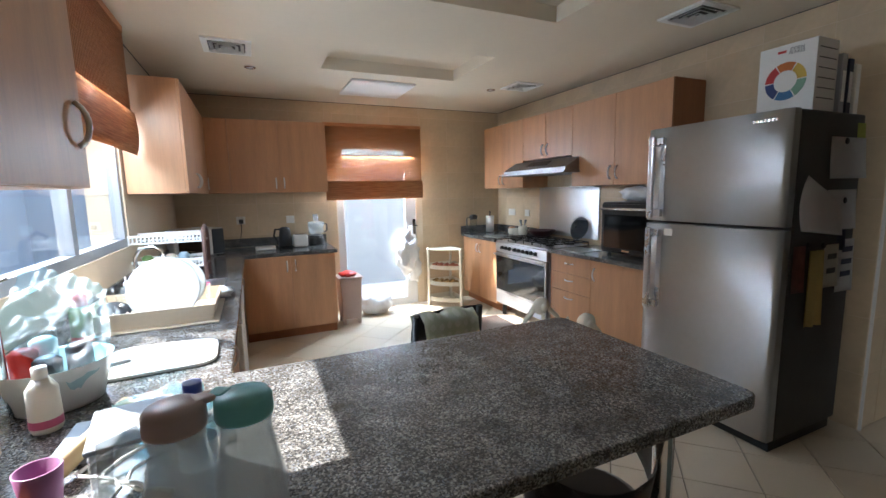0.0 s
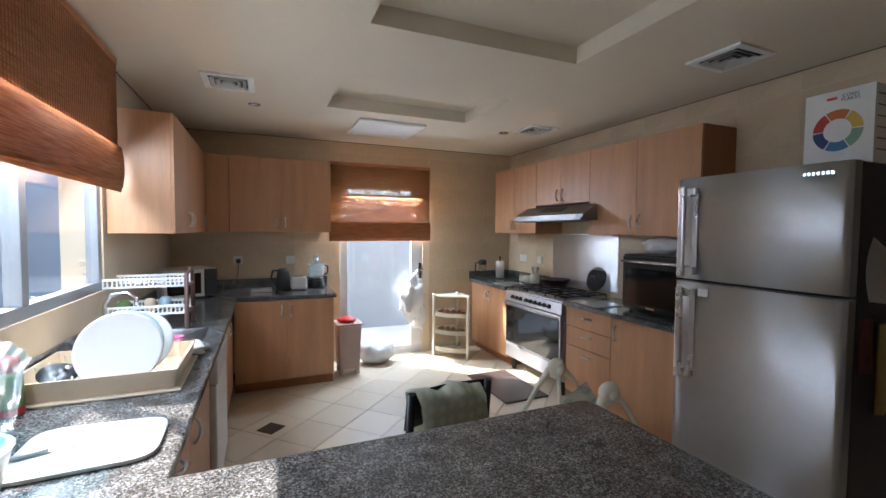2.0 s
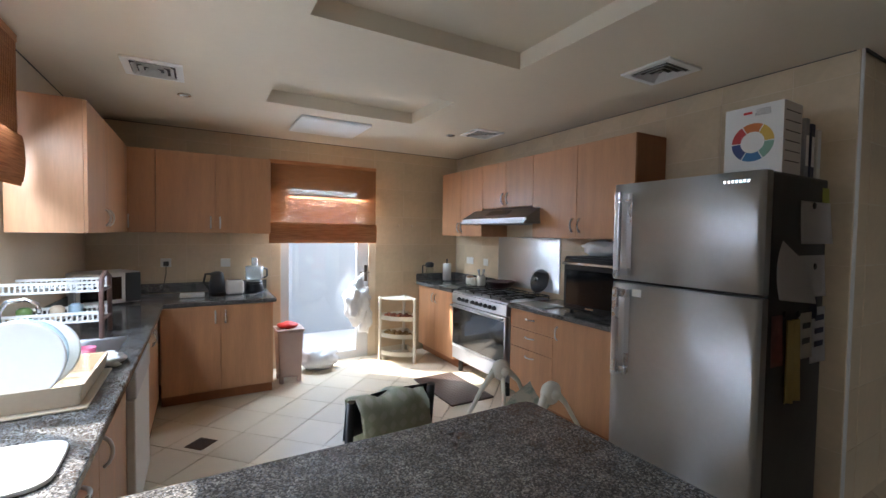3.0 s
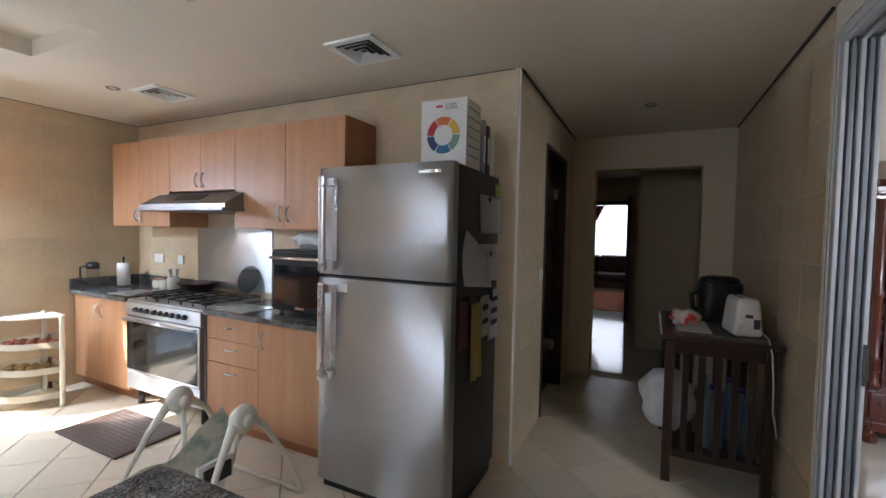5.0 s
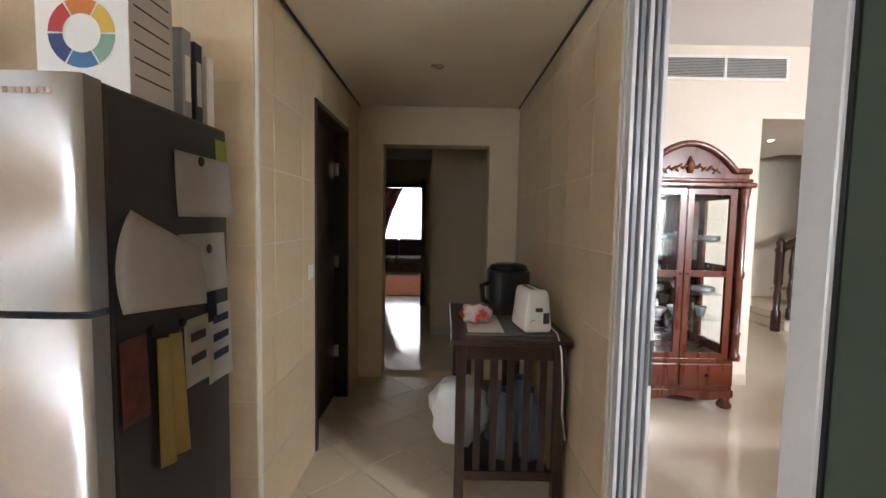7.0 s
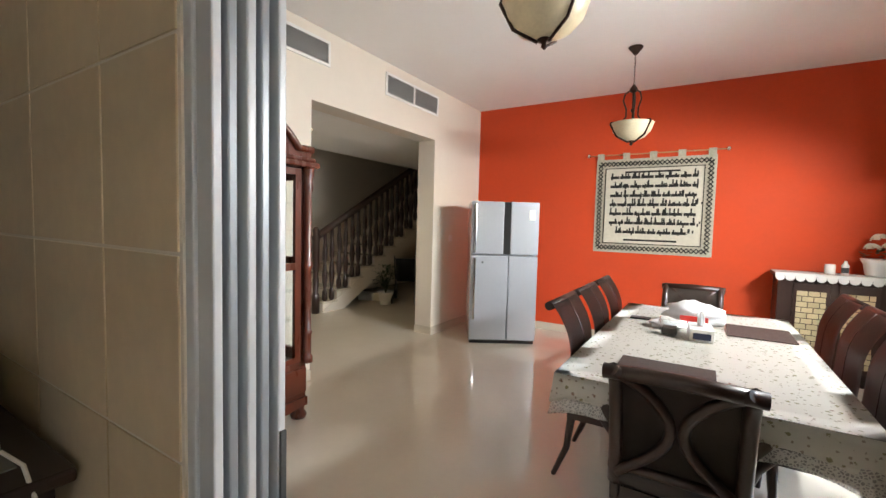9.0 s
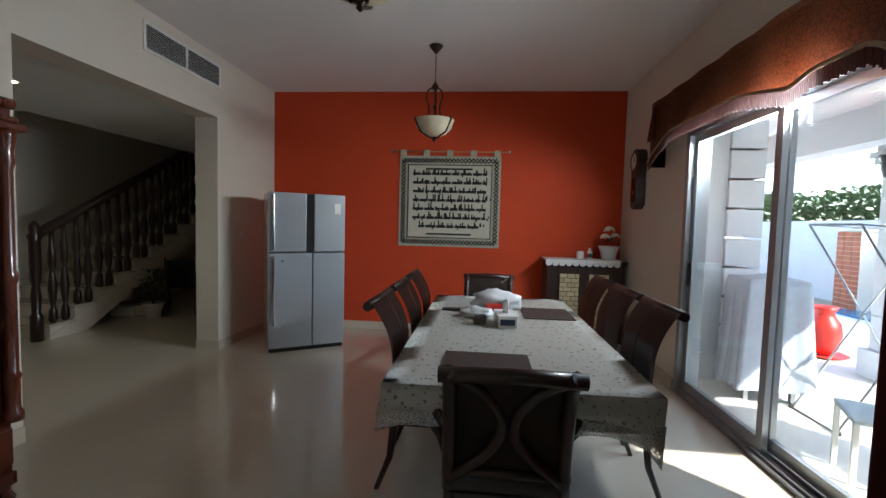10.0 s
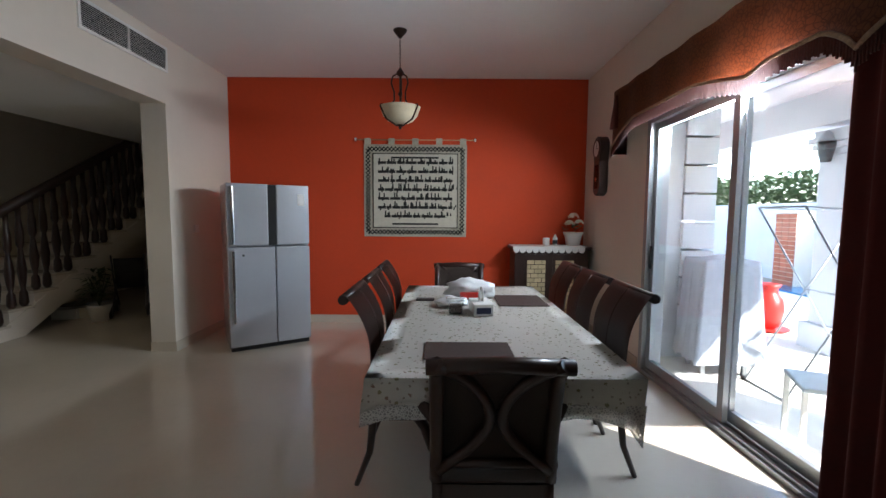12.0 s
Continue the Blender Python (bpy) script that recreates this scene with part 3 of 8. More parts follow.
def roman_blind(m, w, z0, z1, label, fold=0.18):
    """Bamboo blind, width along x, hanging from z1 to z0, with a valance fold at top and a stacked fold at the bottom."""
    t = thing("roman_blind", m, label, "blind")
    bm = bmesh.new()
    slat = 0.0125
    k = int((z1 - z0 - fold) / slat)
    for i in range(k):
        z = z0 + fold + i * slat
        tube(bm, [(0.005, 0, z + slat / 2), (w - 0.005, 0, z + slat / 2)], 0.0060, 5)
    part("slats", bm, M_BAMBOO, t)
    bm = bmesh.new()
    for i in range(int(w / 0.022)):
        tube(bm, [(0.012 + 0.022 * i, -0.0066, z1 - 0.03), (0.012 + 0.022 * i, -0.0066, z0 + fold * 0.6)], 0.0016, 4)
    part("warp_threads", bm, M_THREAD, t, "pale woven threads")["kind"] = "stuff"
    bm = bmesh.new()
    for j, (dy, zz) in enumerate(((-0.014, 0.0), (-0.006, 0.012), (-0.022, 0.02))):
        sheet(bm, 2, 8, lambda u, v, dy=dy, zz=zz: (u * w, dy - 0.012 * math.sin(math.pi * v), z0 + zz + (fold + 0.02) * v), 0.004)
    part("bottom_fold", bm, M_BAMBOO, t)
    bpart("head_rail", (0, -0.01, z1 - 0.03), (w, 0.03, z1 + 0.01), M_BAMBOO, t, 0.004)
    for x in (w * 0.15, w * 0.5, w * 0.85):
        bm = bmesh.new()
        tube(bm, [(x, 0.014, z1), (x, 0.014, z0 + 0.05)], 0.0015, 5)
        part("cord", bm, M_CREAMPL, t)
    return t


roman_blind(pose(3.32, 6.02, 0), 1.20, 1.40, 2.28, "red-brown bamboo roman blind over the back door")
roman_blind(pose(1.87, 2.50, 0, 0, 0, 90), 1.70, 1.74, 2.50, "red-brown bamboo roman blind over the kitchen window", 0.22)

# ---- kitchen: cooker, hood, splashback ----
ck = thing("cooker", pose(5.14, 5.225, 0, 0, 0, FACE_W), "stainless steel range cooker with a glass oven door", "cooker")
CW = 0.965
bpart("body", (0.003, 0.03, 0.14), (CW - 0.003, 0.59, 0.87), M_STEEL, ck, 0.004)
bpart("control_panel", (0, -0.012, 0.765), (CW, 0.028, 0.875), M_STEEL, ck, 0.006)
for i in range(9):
    x = 0.16 + 0.075 * i + (0.03 if i > 2 else 0)
    part("knob", lathe(bmesh.new(), [(0.021, 0), (0.02, 0.012), (0.014, 0.03)], 14, pose(x, -0.0125, 0.82, 90)), M_GREYSIDE, ck)
od = bpart("oven_door", (0.01, -0.015, 0.30), (CW - 0.01, 0.028, 0.755), M_STEEL, ck, 0.006)
bpart("oven_window", (0.03, -0.02, 0.32), (CW - 0.03, -0.016, 0.715), M_BLACKGLASS, od, 0.001, "black oven glass")
bm = bmesh.new()
tube(bm, [(0.04, -0.02, 0.735), (0.04, -0.055, 0.74), (CW - 0.04, -0.055, 0.74), (CW - 0.04, -0.02, 0.735)], 0.011, 8)
part("oven_handle", bm, M_STEEL, od)
bpart("storage_drawer", (0.01, -0.01, 0.15), (CW - 0.01, 0.028, 0.295), M_STEEL, ck, 0.005)
for x in (0.07, CW - 0.07):
    for y in (0.07, 0.52):
        part("foot", lathe(bmesh.new(), [(0.026, 0), (0.026, 0.07), (0.02, 0.141)], 12, pose(x, y, 0)), M_BLACK, ck)
bpart("hob", (0.0, 0.0, 0.877), (CW, 0.58, 0.892), M_STEEL, ck, 0.004)
for i, (x, y, r) in enumerate(((0.17, 0.16, 0.05), (0.17, 0.42, 0.04), (0.48, 0.3, 0.065), (0.79, 0.16, 0.04), (0.79, 0.42, 0.05))):
    part("burner", lathe(bmesh.new(), [(r, 0.892), (r, 0.905), (r * 0.6, 0.912)], 16, pose(x, y, 0)), M_BLACK, ck)
for k in range(3):
    bm = bmesh.new()
    x0, x1 = 0.03 + k * 0.305, 0.325 + k * 0.305
    for y in (0.05, 0.16, 0.29, 0.42, 0.54):
        tube(bm, [(x0, y, 0.925), (x1, y, 0.925)], 0.006, 6)
    for x in (x0, (x0 + x1) / 2, x1):
        tube(bm, [(x, 0.05, 0.892), (x, 0.05, 0.925), (x, 0.54, 0.925), (x, 0.54, 0.892)], 0.006, 6)
    part("pan_support", bm, M_BLACK, ck, "black cast iron pan support")

hd = thing("cooker_hood", pose(5.22, 5.18, 0, 0, 0, FACE_W), "slim stainless steel cooker hood below the cabinets", "cooker hood")
bm = bmesh.new()
extrude_profile(bm, [(0, 1.655), (0.0, 1.685), (0.19, 1.795), (0.50, 1.795), (0.50, 1.655)], "x", 0, 1.06)
part("canopy", bm, M_HOOD, hd)
bpart("lip", (-0.01, -0.03, 1.63), (1.07, 0.50, 1.654), M_HOOD, hd, 0.003)
bpart("control_panel", (-0.17, -0.045, 0.0), (0.17, 0.045, 0.005), M_BLACK, hd, 0.001, "black control strip", m=pose(0.53, 0.093, 1.7405, 30.1))
sp = thing("splashback", pose(0, 0, 0), "brushed steel splashback panel behind the hob", "splashback")
bpart("panel", (5.727, 4.2, 0.95), (5.737, 5.18, 1.49), M_STEEL, sp, 0.002)
bpart("trim_strip", (5.66, 4.2, 1.488), (5.74, 5.0, 1.499), M_ALU, sp, 0.002)

# ---- kitchen: fridge and what is on it ----
fr = thing("fridge_freezer", pose(4.98, 3.005, 0, 0, 0, FACE_W), "tall brushed steel fridge freezer with dark grey sides", "fridge")
FW = 0.835
bpart("body", (0, 0.075, 0.06), (FW, 0.70, 1.85), M_GREYSIDE, fr, 0.012, "dark grey side panels")
bpart("kick_plate", (0.01, 0.05, 0.0), (FW - 0.01, 0.66, 0.06), M_BLACK, fr, 0.004)


def bowed_door(name, z0, z1):
    """A steel door whose front bows outwards a little, with rounded side edges."""
    n = 28
    front = [(FW * i / n, 0.003 * (2 * i / n - 1) ** 2 + 0.010 * (2 * i / n - 1) ** 30) for i in range(n + 1)]
    bm = extrude_profile(bmesh.new(), front + [(FW, 0.07), (0, 0.07)], "z", z0, z1)
    for f in bm.faces:
        f.smooth = abs(f.normal.z) < 0.5 and f.calc_center_median().y < 0.03
    return part(name, bm, M_STEEL, fr)


d1 = bowed_door("freezer_door", 1.255, 1.85)
d2 = bowed_door("fridge_door", 0.07, 1.235)
for dd, z0, z1 in ((d1, 1.27, 1.80), (d2, 0.66, 1.21)):
    bpart("handle", (0.045, -0.058, z0), (0.085, -0.03, z1), M_SATIN, dd, 0.010)
    bpart("handle_recess", (0.10, -0.004, z0 + 0.01), (0.135, -0.001, z1 - 0.01), M_SATIN, dd, 0.001)
    for zz in (z0 + 0.01, z1 - 0.06):
        bpart("handle_mount", (0.045, -0.031, zz), (0.13, 0.003, zz + 0.05), M_SATIN, dd, 0.006)
bm = bmesh.new()
for i in range(7):
    box(bm, (FW - 0.185 + i * 0.018, -0.003, 1.795), (FW - 0.185 + i * 0.018 + 0.012, -0.0005, 1.81))
part("badge", bm, M_CHROME, d1, "small raised chrome badge")
bpart("tape", (0.15, -0.003, 1.16), (0.21, -0.0005, 1.205), M_PAPER, d2, 0.0005, "white paper tape")


def ring_sector(bm, r0, r1, a0, a1, y, n=5):
    pts = []
    for r, rng in ((r0, range(n + 1)), (r1, range(n, -1, -1))):
        for i in rng:
            a = a0 + (a1 - a0) * i / n
            pts.append(bm.verts.new((r * math.cos(a), y, r * math.sin(a))))
    bm.faces.new(pts)


cb = thing("cardboard_box", pose(5.18, 2.46, 1.852, 0, 0, FACE_W), "white printed cardboard box standing on the fridge", "box")
bpart("carton", (0, 0, 0), (0.27, 0.20, 0.36), M_PAPER, cb, 0.003)
colors = [(0.62, 0.40, 0.06), (0.55, 0.16, 0.03), (0.45, 0.03, 0.03), (0.03, 0.05, 0.16), (0.05, 0.17, 0.34), (0.20, 0.35, 0.25)]
for i, c in enumerate(colors):
    bm = bmesh.new()
    ring_sector(bm, 0.055, 0.098, math.pi / 3 * i + 0.03, math.pi / 3 * (i + 1) - 0.03, -0.0015)
    bmesh.ops.translate(bm, verts=bm.verts[:], vec=(0.135, 0, 0.17))
    part("printed_sector", bm, material("print_ink_" + "abcdef"[i], c, 0.6, vary=0.05), cb)
bpart("printed_mark", (0.09, -0.002, 0.318), (0.13, -0.0005, 0.330), M_RED, cb, 0, "small red printed mark")
for i in range(6):
    bpart("printed_bar", (0.2705, 0.02, 0.06 + 0.05 * i), (0.2715, 0.18, 0.065 + 0.05 * i), M_GREYSIDE, cb, 0)
for word, zz in (("CORN", 0.322), ("FLAKES", 0.304)):
    fnt = bpy.data.curves.new("printed_word", "FONT")
    fnt.body, fnt.size, fnt.extrude, fnt.align_x = word, 0.022, 0.0004, "CENTER"
    fnt.materials.append(M_GREYSIDE)
    wd = new("printed_word", fnt)
    wd.parent, wd.matrix_basis = cb, pose(0.18, -0.0012, zz, 90, 0, 0)
for i, (x, c) in enumerate(((5.45, M_SILVER), (5.52, None), (5.60, M_CREAMPL))):
    b = thing("ring_binder", pose(x, 2.20, 1.852), ("grey ring binder standing on the fridge", "dark blue ring binder standing on the fridge", "beige folder standing on the fridge")[i], "binder", "binders on the fridge")
    bpart("cover", (0, 0, 0), (0.05, 0.22, 0.31 - 0.02 * i), c or material("navy_board", (0.012, 0.02, 0.06), 0.5), b, 0.004)
    bpart("spine_label", (0.01, -0.002, 0.06), (0.04, -0.0005, 0.22), M_PAPER, b, 0.0005)


def pinned_sheet(x0, x1, z0, z1, curl, mat, label, tilt=0.0, name="paper_sheet"):
    bm = bmesh.new()
    sheet(bm, 8, 8, lambda u, v: (x0 + (x1 - x0) * u + tilt * (v - 0.5), 2.166 - 0.004 - curl * (u ** 3) * (1 - v * 0.5) - curl * 0.4 * (1 - v) ** 2, z0 + (z1 - z0) * v + 0.08 * tilt * u), 0.001)
    return tagged(smooth(part(name, bm, mat)), label, "paper", "papers on the fridge side")


M_YELLOW = material("pale_yellow_cloth", (0.70, 0.56, 0.22), 0.9, vary=0.08, scale=15, bump=0.2)
pinned_sheet(5.33, 5.66, 1.50, 1.72, 0.02, M_PAPER, "white paper sheet clipped to the fridge side")
bm = bmesh.new()


def curled(u, v):
    """A sheet hung askew, its low corner curling away from the door."""
    a, b = (u - 0.5) * 0.42 * (1.06 - 0.16 * (2 * v - 1) ** 2), (v - 0.5) * 0.25 * (1.15 - 0.35 * u)
    c, d = math.cos(radians(-13)), math.sin(radians(-13))
    return 5.25 + a * c - b * d, 2.160 - 0.05 * (1 - v) ** 2 * (0.4 + 0.6 * u) - 0.02 * (1 - u) ** 2, 1.335 + a * d + b * c


sheet(bm, 14, 10, curled, 0.001)
tagged(smooth(part("paper_sheet", bm, M_PAPER)), "large white paper hanging askew and curling on the fridge side", "paper", "papers on the fridge side")
pinned_sheet(5.58, 5.66, 1.72, 1.80, 0.004, material("lime_note_paper", (0.50, 0.55, 0.12), 0.8), "small lime green sticky note on the fridge side")
pinned_sheet(5.34, 5.62, 1.22, 1.44, 0.015, M_PAPER, "white printed paper pinned to the fridge side")
leaflet = pinned_sheet(5.50, 5.66, 0.86, 1.16, 0.012, M_PAPER, "white printed leaflet hanging on the fridge side")
for z0 in (1.09, 1.02, 0.95):
    bpart("printed_panel", (5.52, 2.1475, z0), (5.63, 2.1485, z0 + 0.03), MATS["navy_board"], leaflet, 0, "dark printed panel")
leaflet = pinned_sheet(5.36, 5.50, 0.90, 1.14, 0.01, M_CREAMPL, "cream printed leaflet hanging on the fridge side")
for z0 in (1.06, 0.98):
    bpart("printed_panel", (5.38, 2.1495, z0), (5.47, 2.1505, z0 + 0.03), M_GREYSIDE, leaflet, 0, "grey printed panel")
pinned_sheet(5.07, 5.17, 0.90, 1.15, 0.01, material("pink_photo", (0.32, 0.12, 0.11), 0.5, vary=0.3, scale=20), "pinkish picture card on the fridge side")
pinned_sheet(5.48, 5.56, 1.10, 1.24, 0.006, MATS["navy_board"], "dark blue card on the fridge side")
bm = bmesh.new()
sheet(bm, 10, 8, lambda u, v: (5.20 + 0.15 * u * (1.15 - 0.3 * v), 2.145 + 0.012 * math.sin(u * 14), 0.70 + 0.42 * v), 0.004)
tagged(part("dust_cloth", bm, M_YELLOW), "pale yellow cloth hanging from a fridge hook", "cloth")
for x, z in ((5.20, 1.15), (5.35, 1.14), (5.52, 1.38), (5.60, 1.30), (5.48, 1.70)):
    tagged(part("magnet", lathe(bmesh.new(), [(0.018, 0), (0.018, 0.006), (0.012, 0.01)], 12, pose(x, 2.164, z, 90)), M_BLACK), "round black fridge magnet", "magnet", "fridge magnets")

# ---- kitchen: ceiling fittings ----


def ceiling_vent(x, y, size, label):
    v = thing("ceiling_vent", pose(x, y, KZ), label, "air vent", "ceiling vents")
    h = size / 2
    bm = boxes(((-h, -h, -0.012), (h, -h + 0.04, 0)), ((-h, h - 0.04, -0.012), (h, h, 0)), ((-h, -h + 0.04, -0.012), (-h + 0.04, h - 0.04, 0)), ((h - 0.04, -h + 0.04, -0.012), (h, h - 0.04, 0)))
    part("frame", bm, M_VENT, v)
    # Dark plate paints the shade inside the vent; there is no hollow.
    bpart("duct", (-h + 0.04, -h + 0.04, -0.003), (h - 0.04, h - 0.04, -0.001), M_GREYSIDE, v, 0)
    for i in range(3):
        r = h - 0.05 - i * 0.035
        bm = bmesh.new()
        a, b = r, r - 0.022
        lo = [bm.verts.new((s * a, t * a, -0.022)) for s, t in ((-1, -1), (1, -1), (1, 1), (-1, 1))]
        hi = [bm.verts.new((s * b, t * b, -0.004)) for s, t in ((-1, -1), (1, -1), (1, 1), (-1, 1))]
        for j in range(4):
            bm.faces.new((lo[j], lo[(j + 1) % 4], hi[(j + 1) % 4], hi[j]))
        bmesh.ops.solidify(bm, geom=bm.faces[:], thickness=0.002)
        part("louvre", bm, M_VENT, v)
    return v


ceiling_vent(2.44, 4.46, 0.32, "white square four-way ceiling air vent")
ceiling_vent(5.16, 4.75, 0.32, "white square four-way ceiling air vent")
ceiling_vent(5.14, 2.825, 0.32, "white square four-way ceiling air vent")


def downlight(x, y, z, label, lit=None, name="downlight"):
    d = thing(name, pose(x, y, z), label, "ceiling light", "recessed downlights")
    part("ring", lathe(bmesh.new(), [(0.045, -0.001), (0.047, -0.008), (0.036, -0.012), (0.033, -0.002)], 20, cap=False), M_CHROME, d)
    part("lens", lathe(bmesh.new(), [(0.033, -0.004), (0.02, -0.007)], 16), lit or M_WHITE, d)
    return d


downlight(2.59, 4.95, KZ, "small recessed chrome ceiling downlight, unlit")
downlight(4.93, 4.98, KZ, "small recessed chrome ceiling downlight, unlit")
downlight(6.85, 1.34, KZ, "small recessed chrome hall downlight, unlit")
pl = thing("ceiling_panel_light", pose(3.775, 5.33, KZ), "square white flush ceiling light panel", "ceiling light")
M_PANELW = material("white_acrylic_panel", (0.86, 0.87, 0.87), 0.3, vary=0.01)
bpart("frame", (-0.32, -0.31, -0.02), (0.32, 0.31, 0), M_PANELW, pl, 0.004)
bpart("diffuser", (-0.29, -0.28, -0.024), (0.29, 0.28, -0.0205), M_PANELW, pl, 0.001)
# Thin dark strips paint the shadow line where walls meet the ceiling.
structure("trim_ceiling_groove", boxes(((KX1 - 0.006, 2.1, KZ - 0.006), (KX1 - 0.0005, KY1, KZ - 0.001)), ((KX0 + 0.0005, 2.6, KZ - 0.006), (KX0 + 0.006, KY1, KZ - 0.001)), ((KX0 + 0.02, KY1 - 0.006, KZ - 0.006), (KX1 - 0.02, KY1 - 0.0005, KZ - 0.001)), ((5.6, KY0 + 0.009, KZ - 0.014), (HX1 - 0.02, KY0 + 0.02, KZ - 0.001)), ((KX1 + 0.01, HY - 0.02, KZ - 0.014), (HX1 - 0.02, HY - 0.009, KZ - 0.001))), M_GREYSIDE, "dark strips painting a shadow line round the ceiling", "trim")
# ---- hall: sliding door, side table, doorway ----
sd = thing("door_2", pose(0, 0, 0), "white aluminium sliding door with a dark green leaf, pushed open", "sliding door", kind="structure")
bpart("jamb", (5.575, DY0 + 0.004, 0.0), (5.60, 0.597, 2.42), M_ALU, sd, 0.003)
for i, y in enumerate((0.468, 0.497, 0.526, 0.555, 0.584)):
    bpart("jamb_track", (5.53 + 0.006 * (i % 2), y - 0.008, 0.0), (5.574, y + 0.008, 2.37), M_ALUGREY if i % 2 else M_ALU, sd, 0.003)
bpart("latch", (5.524, 0.462, 0.88), (5.5295, 0.474, 1.06), M_GREYSIDE, sd, 0.001)
bpart("head_track", (3.42, DY0 + 0.004, 2.372), (5.574, 0.597, 2.418), M_ALU, sd, 0.003)
for y in (0.468, 0.526, 0.584):
    bpart("head_rail", (3.42, y - 0.008, 2.352), (5.529, y + 0.008, 2.371), M_ALU, sd, 0.002)
    bpart("floor_rail", (3.42, y - 0.005, 0.001), (5.529, y + 0.005, 0.008), M_ALU, sd, 0.001)
lf0 = bpart("leaf_stile", (4.665, 0.562, 0.02), (4.745, 0.598, 2.35), M_ALU, sd, 0.006)
bpart("leaf_panel", (3.44, 0.574, 0.02), (4.664, 0.586, 2.35), M_GREEN, lf0, 0.001, "dark green opaque panel")
bpart("leaf_gasket", (4.655, 0.570, 0.02), (4.6645, 0.592, 2.35), M_BLACK, lf0, 0.001)

hd2 = thing("door_3", pose(0, 0, 0), "dark stained wooden door in the hall", "door", kind="structure")
bpart("leaf", (6.60, HY + 0.10, 0.005), (7.41, HY + 0.14, 2.20), M_DARKWOOD, hd2, 0.003)
bpart("frame_side", (6.562, HY - 0.012, 0.0), (6.598, HY + 0.15, 2.238), M_DARKWOOD, hd2, 0.003)
bpart("frame_side", (7.412, HY - 0.012, 0.0), (7.448, HY + 0.15, 2.238), M_DARKWOOD, hd2, 0.003)
bpart("frame_head", (6.598, HY - 0.012, 2.202), (7.412, HY + 0.15, 2.238), M_DARKWOOD, hd2, 0.003)
for z in (0.35, 1.1, 1.85):
    bpart("hinge", (7.404, HY + 0.06, z), (7.4115, HY + 0.095, z + 0.10), M_CHROME, hd2, 0.001)
# Never in view: added to keep stray sun out of the hall.
structure("wall_north_room", boxes(((KX1 + T, 4.3, -0.2), (11.3, 4.5, 3.0)), ((KX1 + T, HY + T, 2.6), (HX1 + T, 4.3, 2.8))), M_WALL, "unseen wall and slab added to block sun behind the hall", "wall")
structure("trim_tile_corner", boxes(((KX1 + T - 0.014 - 0.18, HY - 0.013, 0.0), (KX1 + T - 0.18, HY + 0.0, KZ))), M_WHITE, "white tile edge strip at the wall corner", "trim")
sw = thing("wall_switch", pose(6.40, HY - 0.009, 1.14), "white plastic double wall switch", "switch")
bpart("plate", (0, -0.008, 0), (0.085, 0, 0.085), M_WHITE, sw, 0.002)
for x in (0.012, 0.046):
    bpart("rocker", (x, -0.012, 0.02), (x + 0.028, -0.0085, 0.066), M_WHITE, sw, 0.002)

ht = thing("hall_table", pose(6.0, 0.635, 0), "dark stained slatted wooden side table against the tiled wall", "side table")
TW, TD, TH = 0.88, 0.575, 0.92
bpart("top", (-0.03, -0.01, TH - 0.03), (TW + 0.03, TD + 0.02, TH), M_DARKWOOD, ht, 0.008)
for x in (0.03, TW - 0.08):
    for y in (0.01, TD - 0.06):
        bpart("leg", (x, y, 0), (x + 0.05, y + 0.05, TH - 0.031), M_DARKWOOD, ht, 0.004)
    bpart("apron", (x + 0.01, 0.061, TH - 0.12), (x + 0.04, TD - 0.061, TH - 0.031), M_DARKWOOD, ht, 0.003)
    bpart("bottom_rail", (x + 0.01, 0.061, 0.16), (x + 0.04, TD - 0.061, 0.21), M_DARKWOOD, ht, 0.003)
    for i in range(5):
        y = 0.115 + i * 0.084
        bpart("slat", (x + 0.015, y - 0.018, 0.211), (x + 0.035, y + 0.018, TH - 0.121), M_DARKWOOD, ht, 0.002)
for y in (0.02, TD - 0.05):
    bpart("side_apron", (0.081, y, TH - 0.12), (TW - 0.081, y + 0.03, TH - 0.031), M_DARKWOOD, ht, 0.003)
bpart("shelf", (0.081, 0.065, 0.17), (TW - 0.081, TD - 0.065, 0.19), M_DARKWOOD, ht, 0.003)
bpart("glass_inset", (0.06, 0.06, TH + 0.001), (TW - 0.06, TD - 0.06, TH + 0.005), material("grey_green_glass", (0.25, 0.27, 0.24), 0.1, vary=0.05), ht, 0.001, "grey green glass inset")

af = thing("air_fryer", pose(6.63, 0.86, TH + 0.006), "glossy black air fryer on the hall table", "air fryer")
part("body", bevelled(extrude_profile(bmesh.new(), rounded([(-0.14, -0.13), (0.14, -0.13), (0.14, 0.13), (-0.14, 0.13)], 0.09, (0, 1, 2, 3)), "z", 0.0, 0.27), 0.01), M_BLACK, af)
part("lid", lathe(bmesh.new(), [(0.125, 0.272), (0.115, 0.30), (0.07, 0.315), (0.02, 0.318)], 24), M_BLACKGLASS, af)
bm = bmesh.new()
tube(bm, [(-0.10, 0.10, 0.06), (-0.15, 0.17, 0.10), (-0.155, 0.18, 0.19), (-0.12, 0.13, 0.20)], 0.016, 8)
part("basket_handle", bm, M_BLACK, af)
ts = thing("toaster", pose(6.17, 0.80, TH + 0.006, 0, 0, 8) @ Matrix.Diagonal((0.85, 0.9, 1.22, 1.0)), "white plastic two-slot toaster on the hall table", "toaster")
bm = boxes(((-0.14, -0.085, 0.01), (0.14, 0.085, 0.19)))
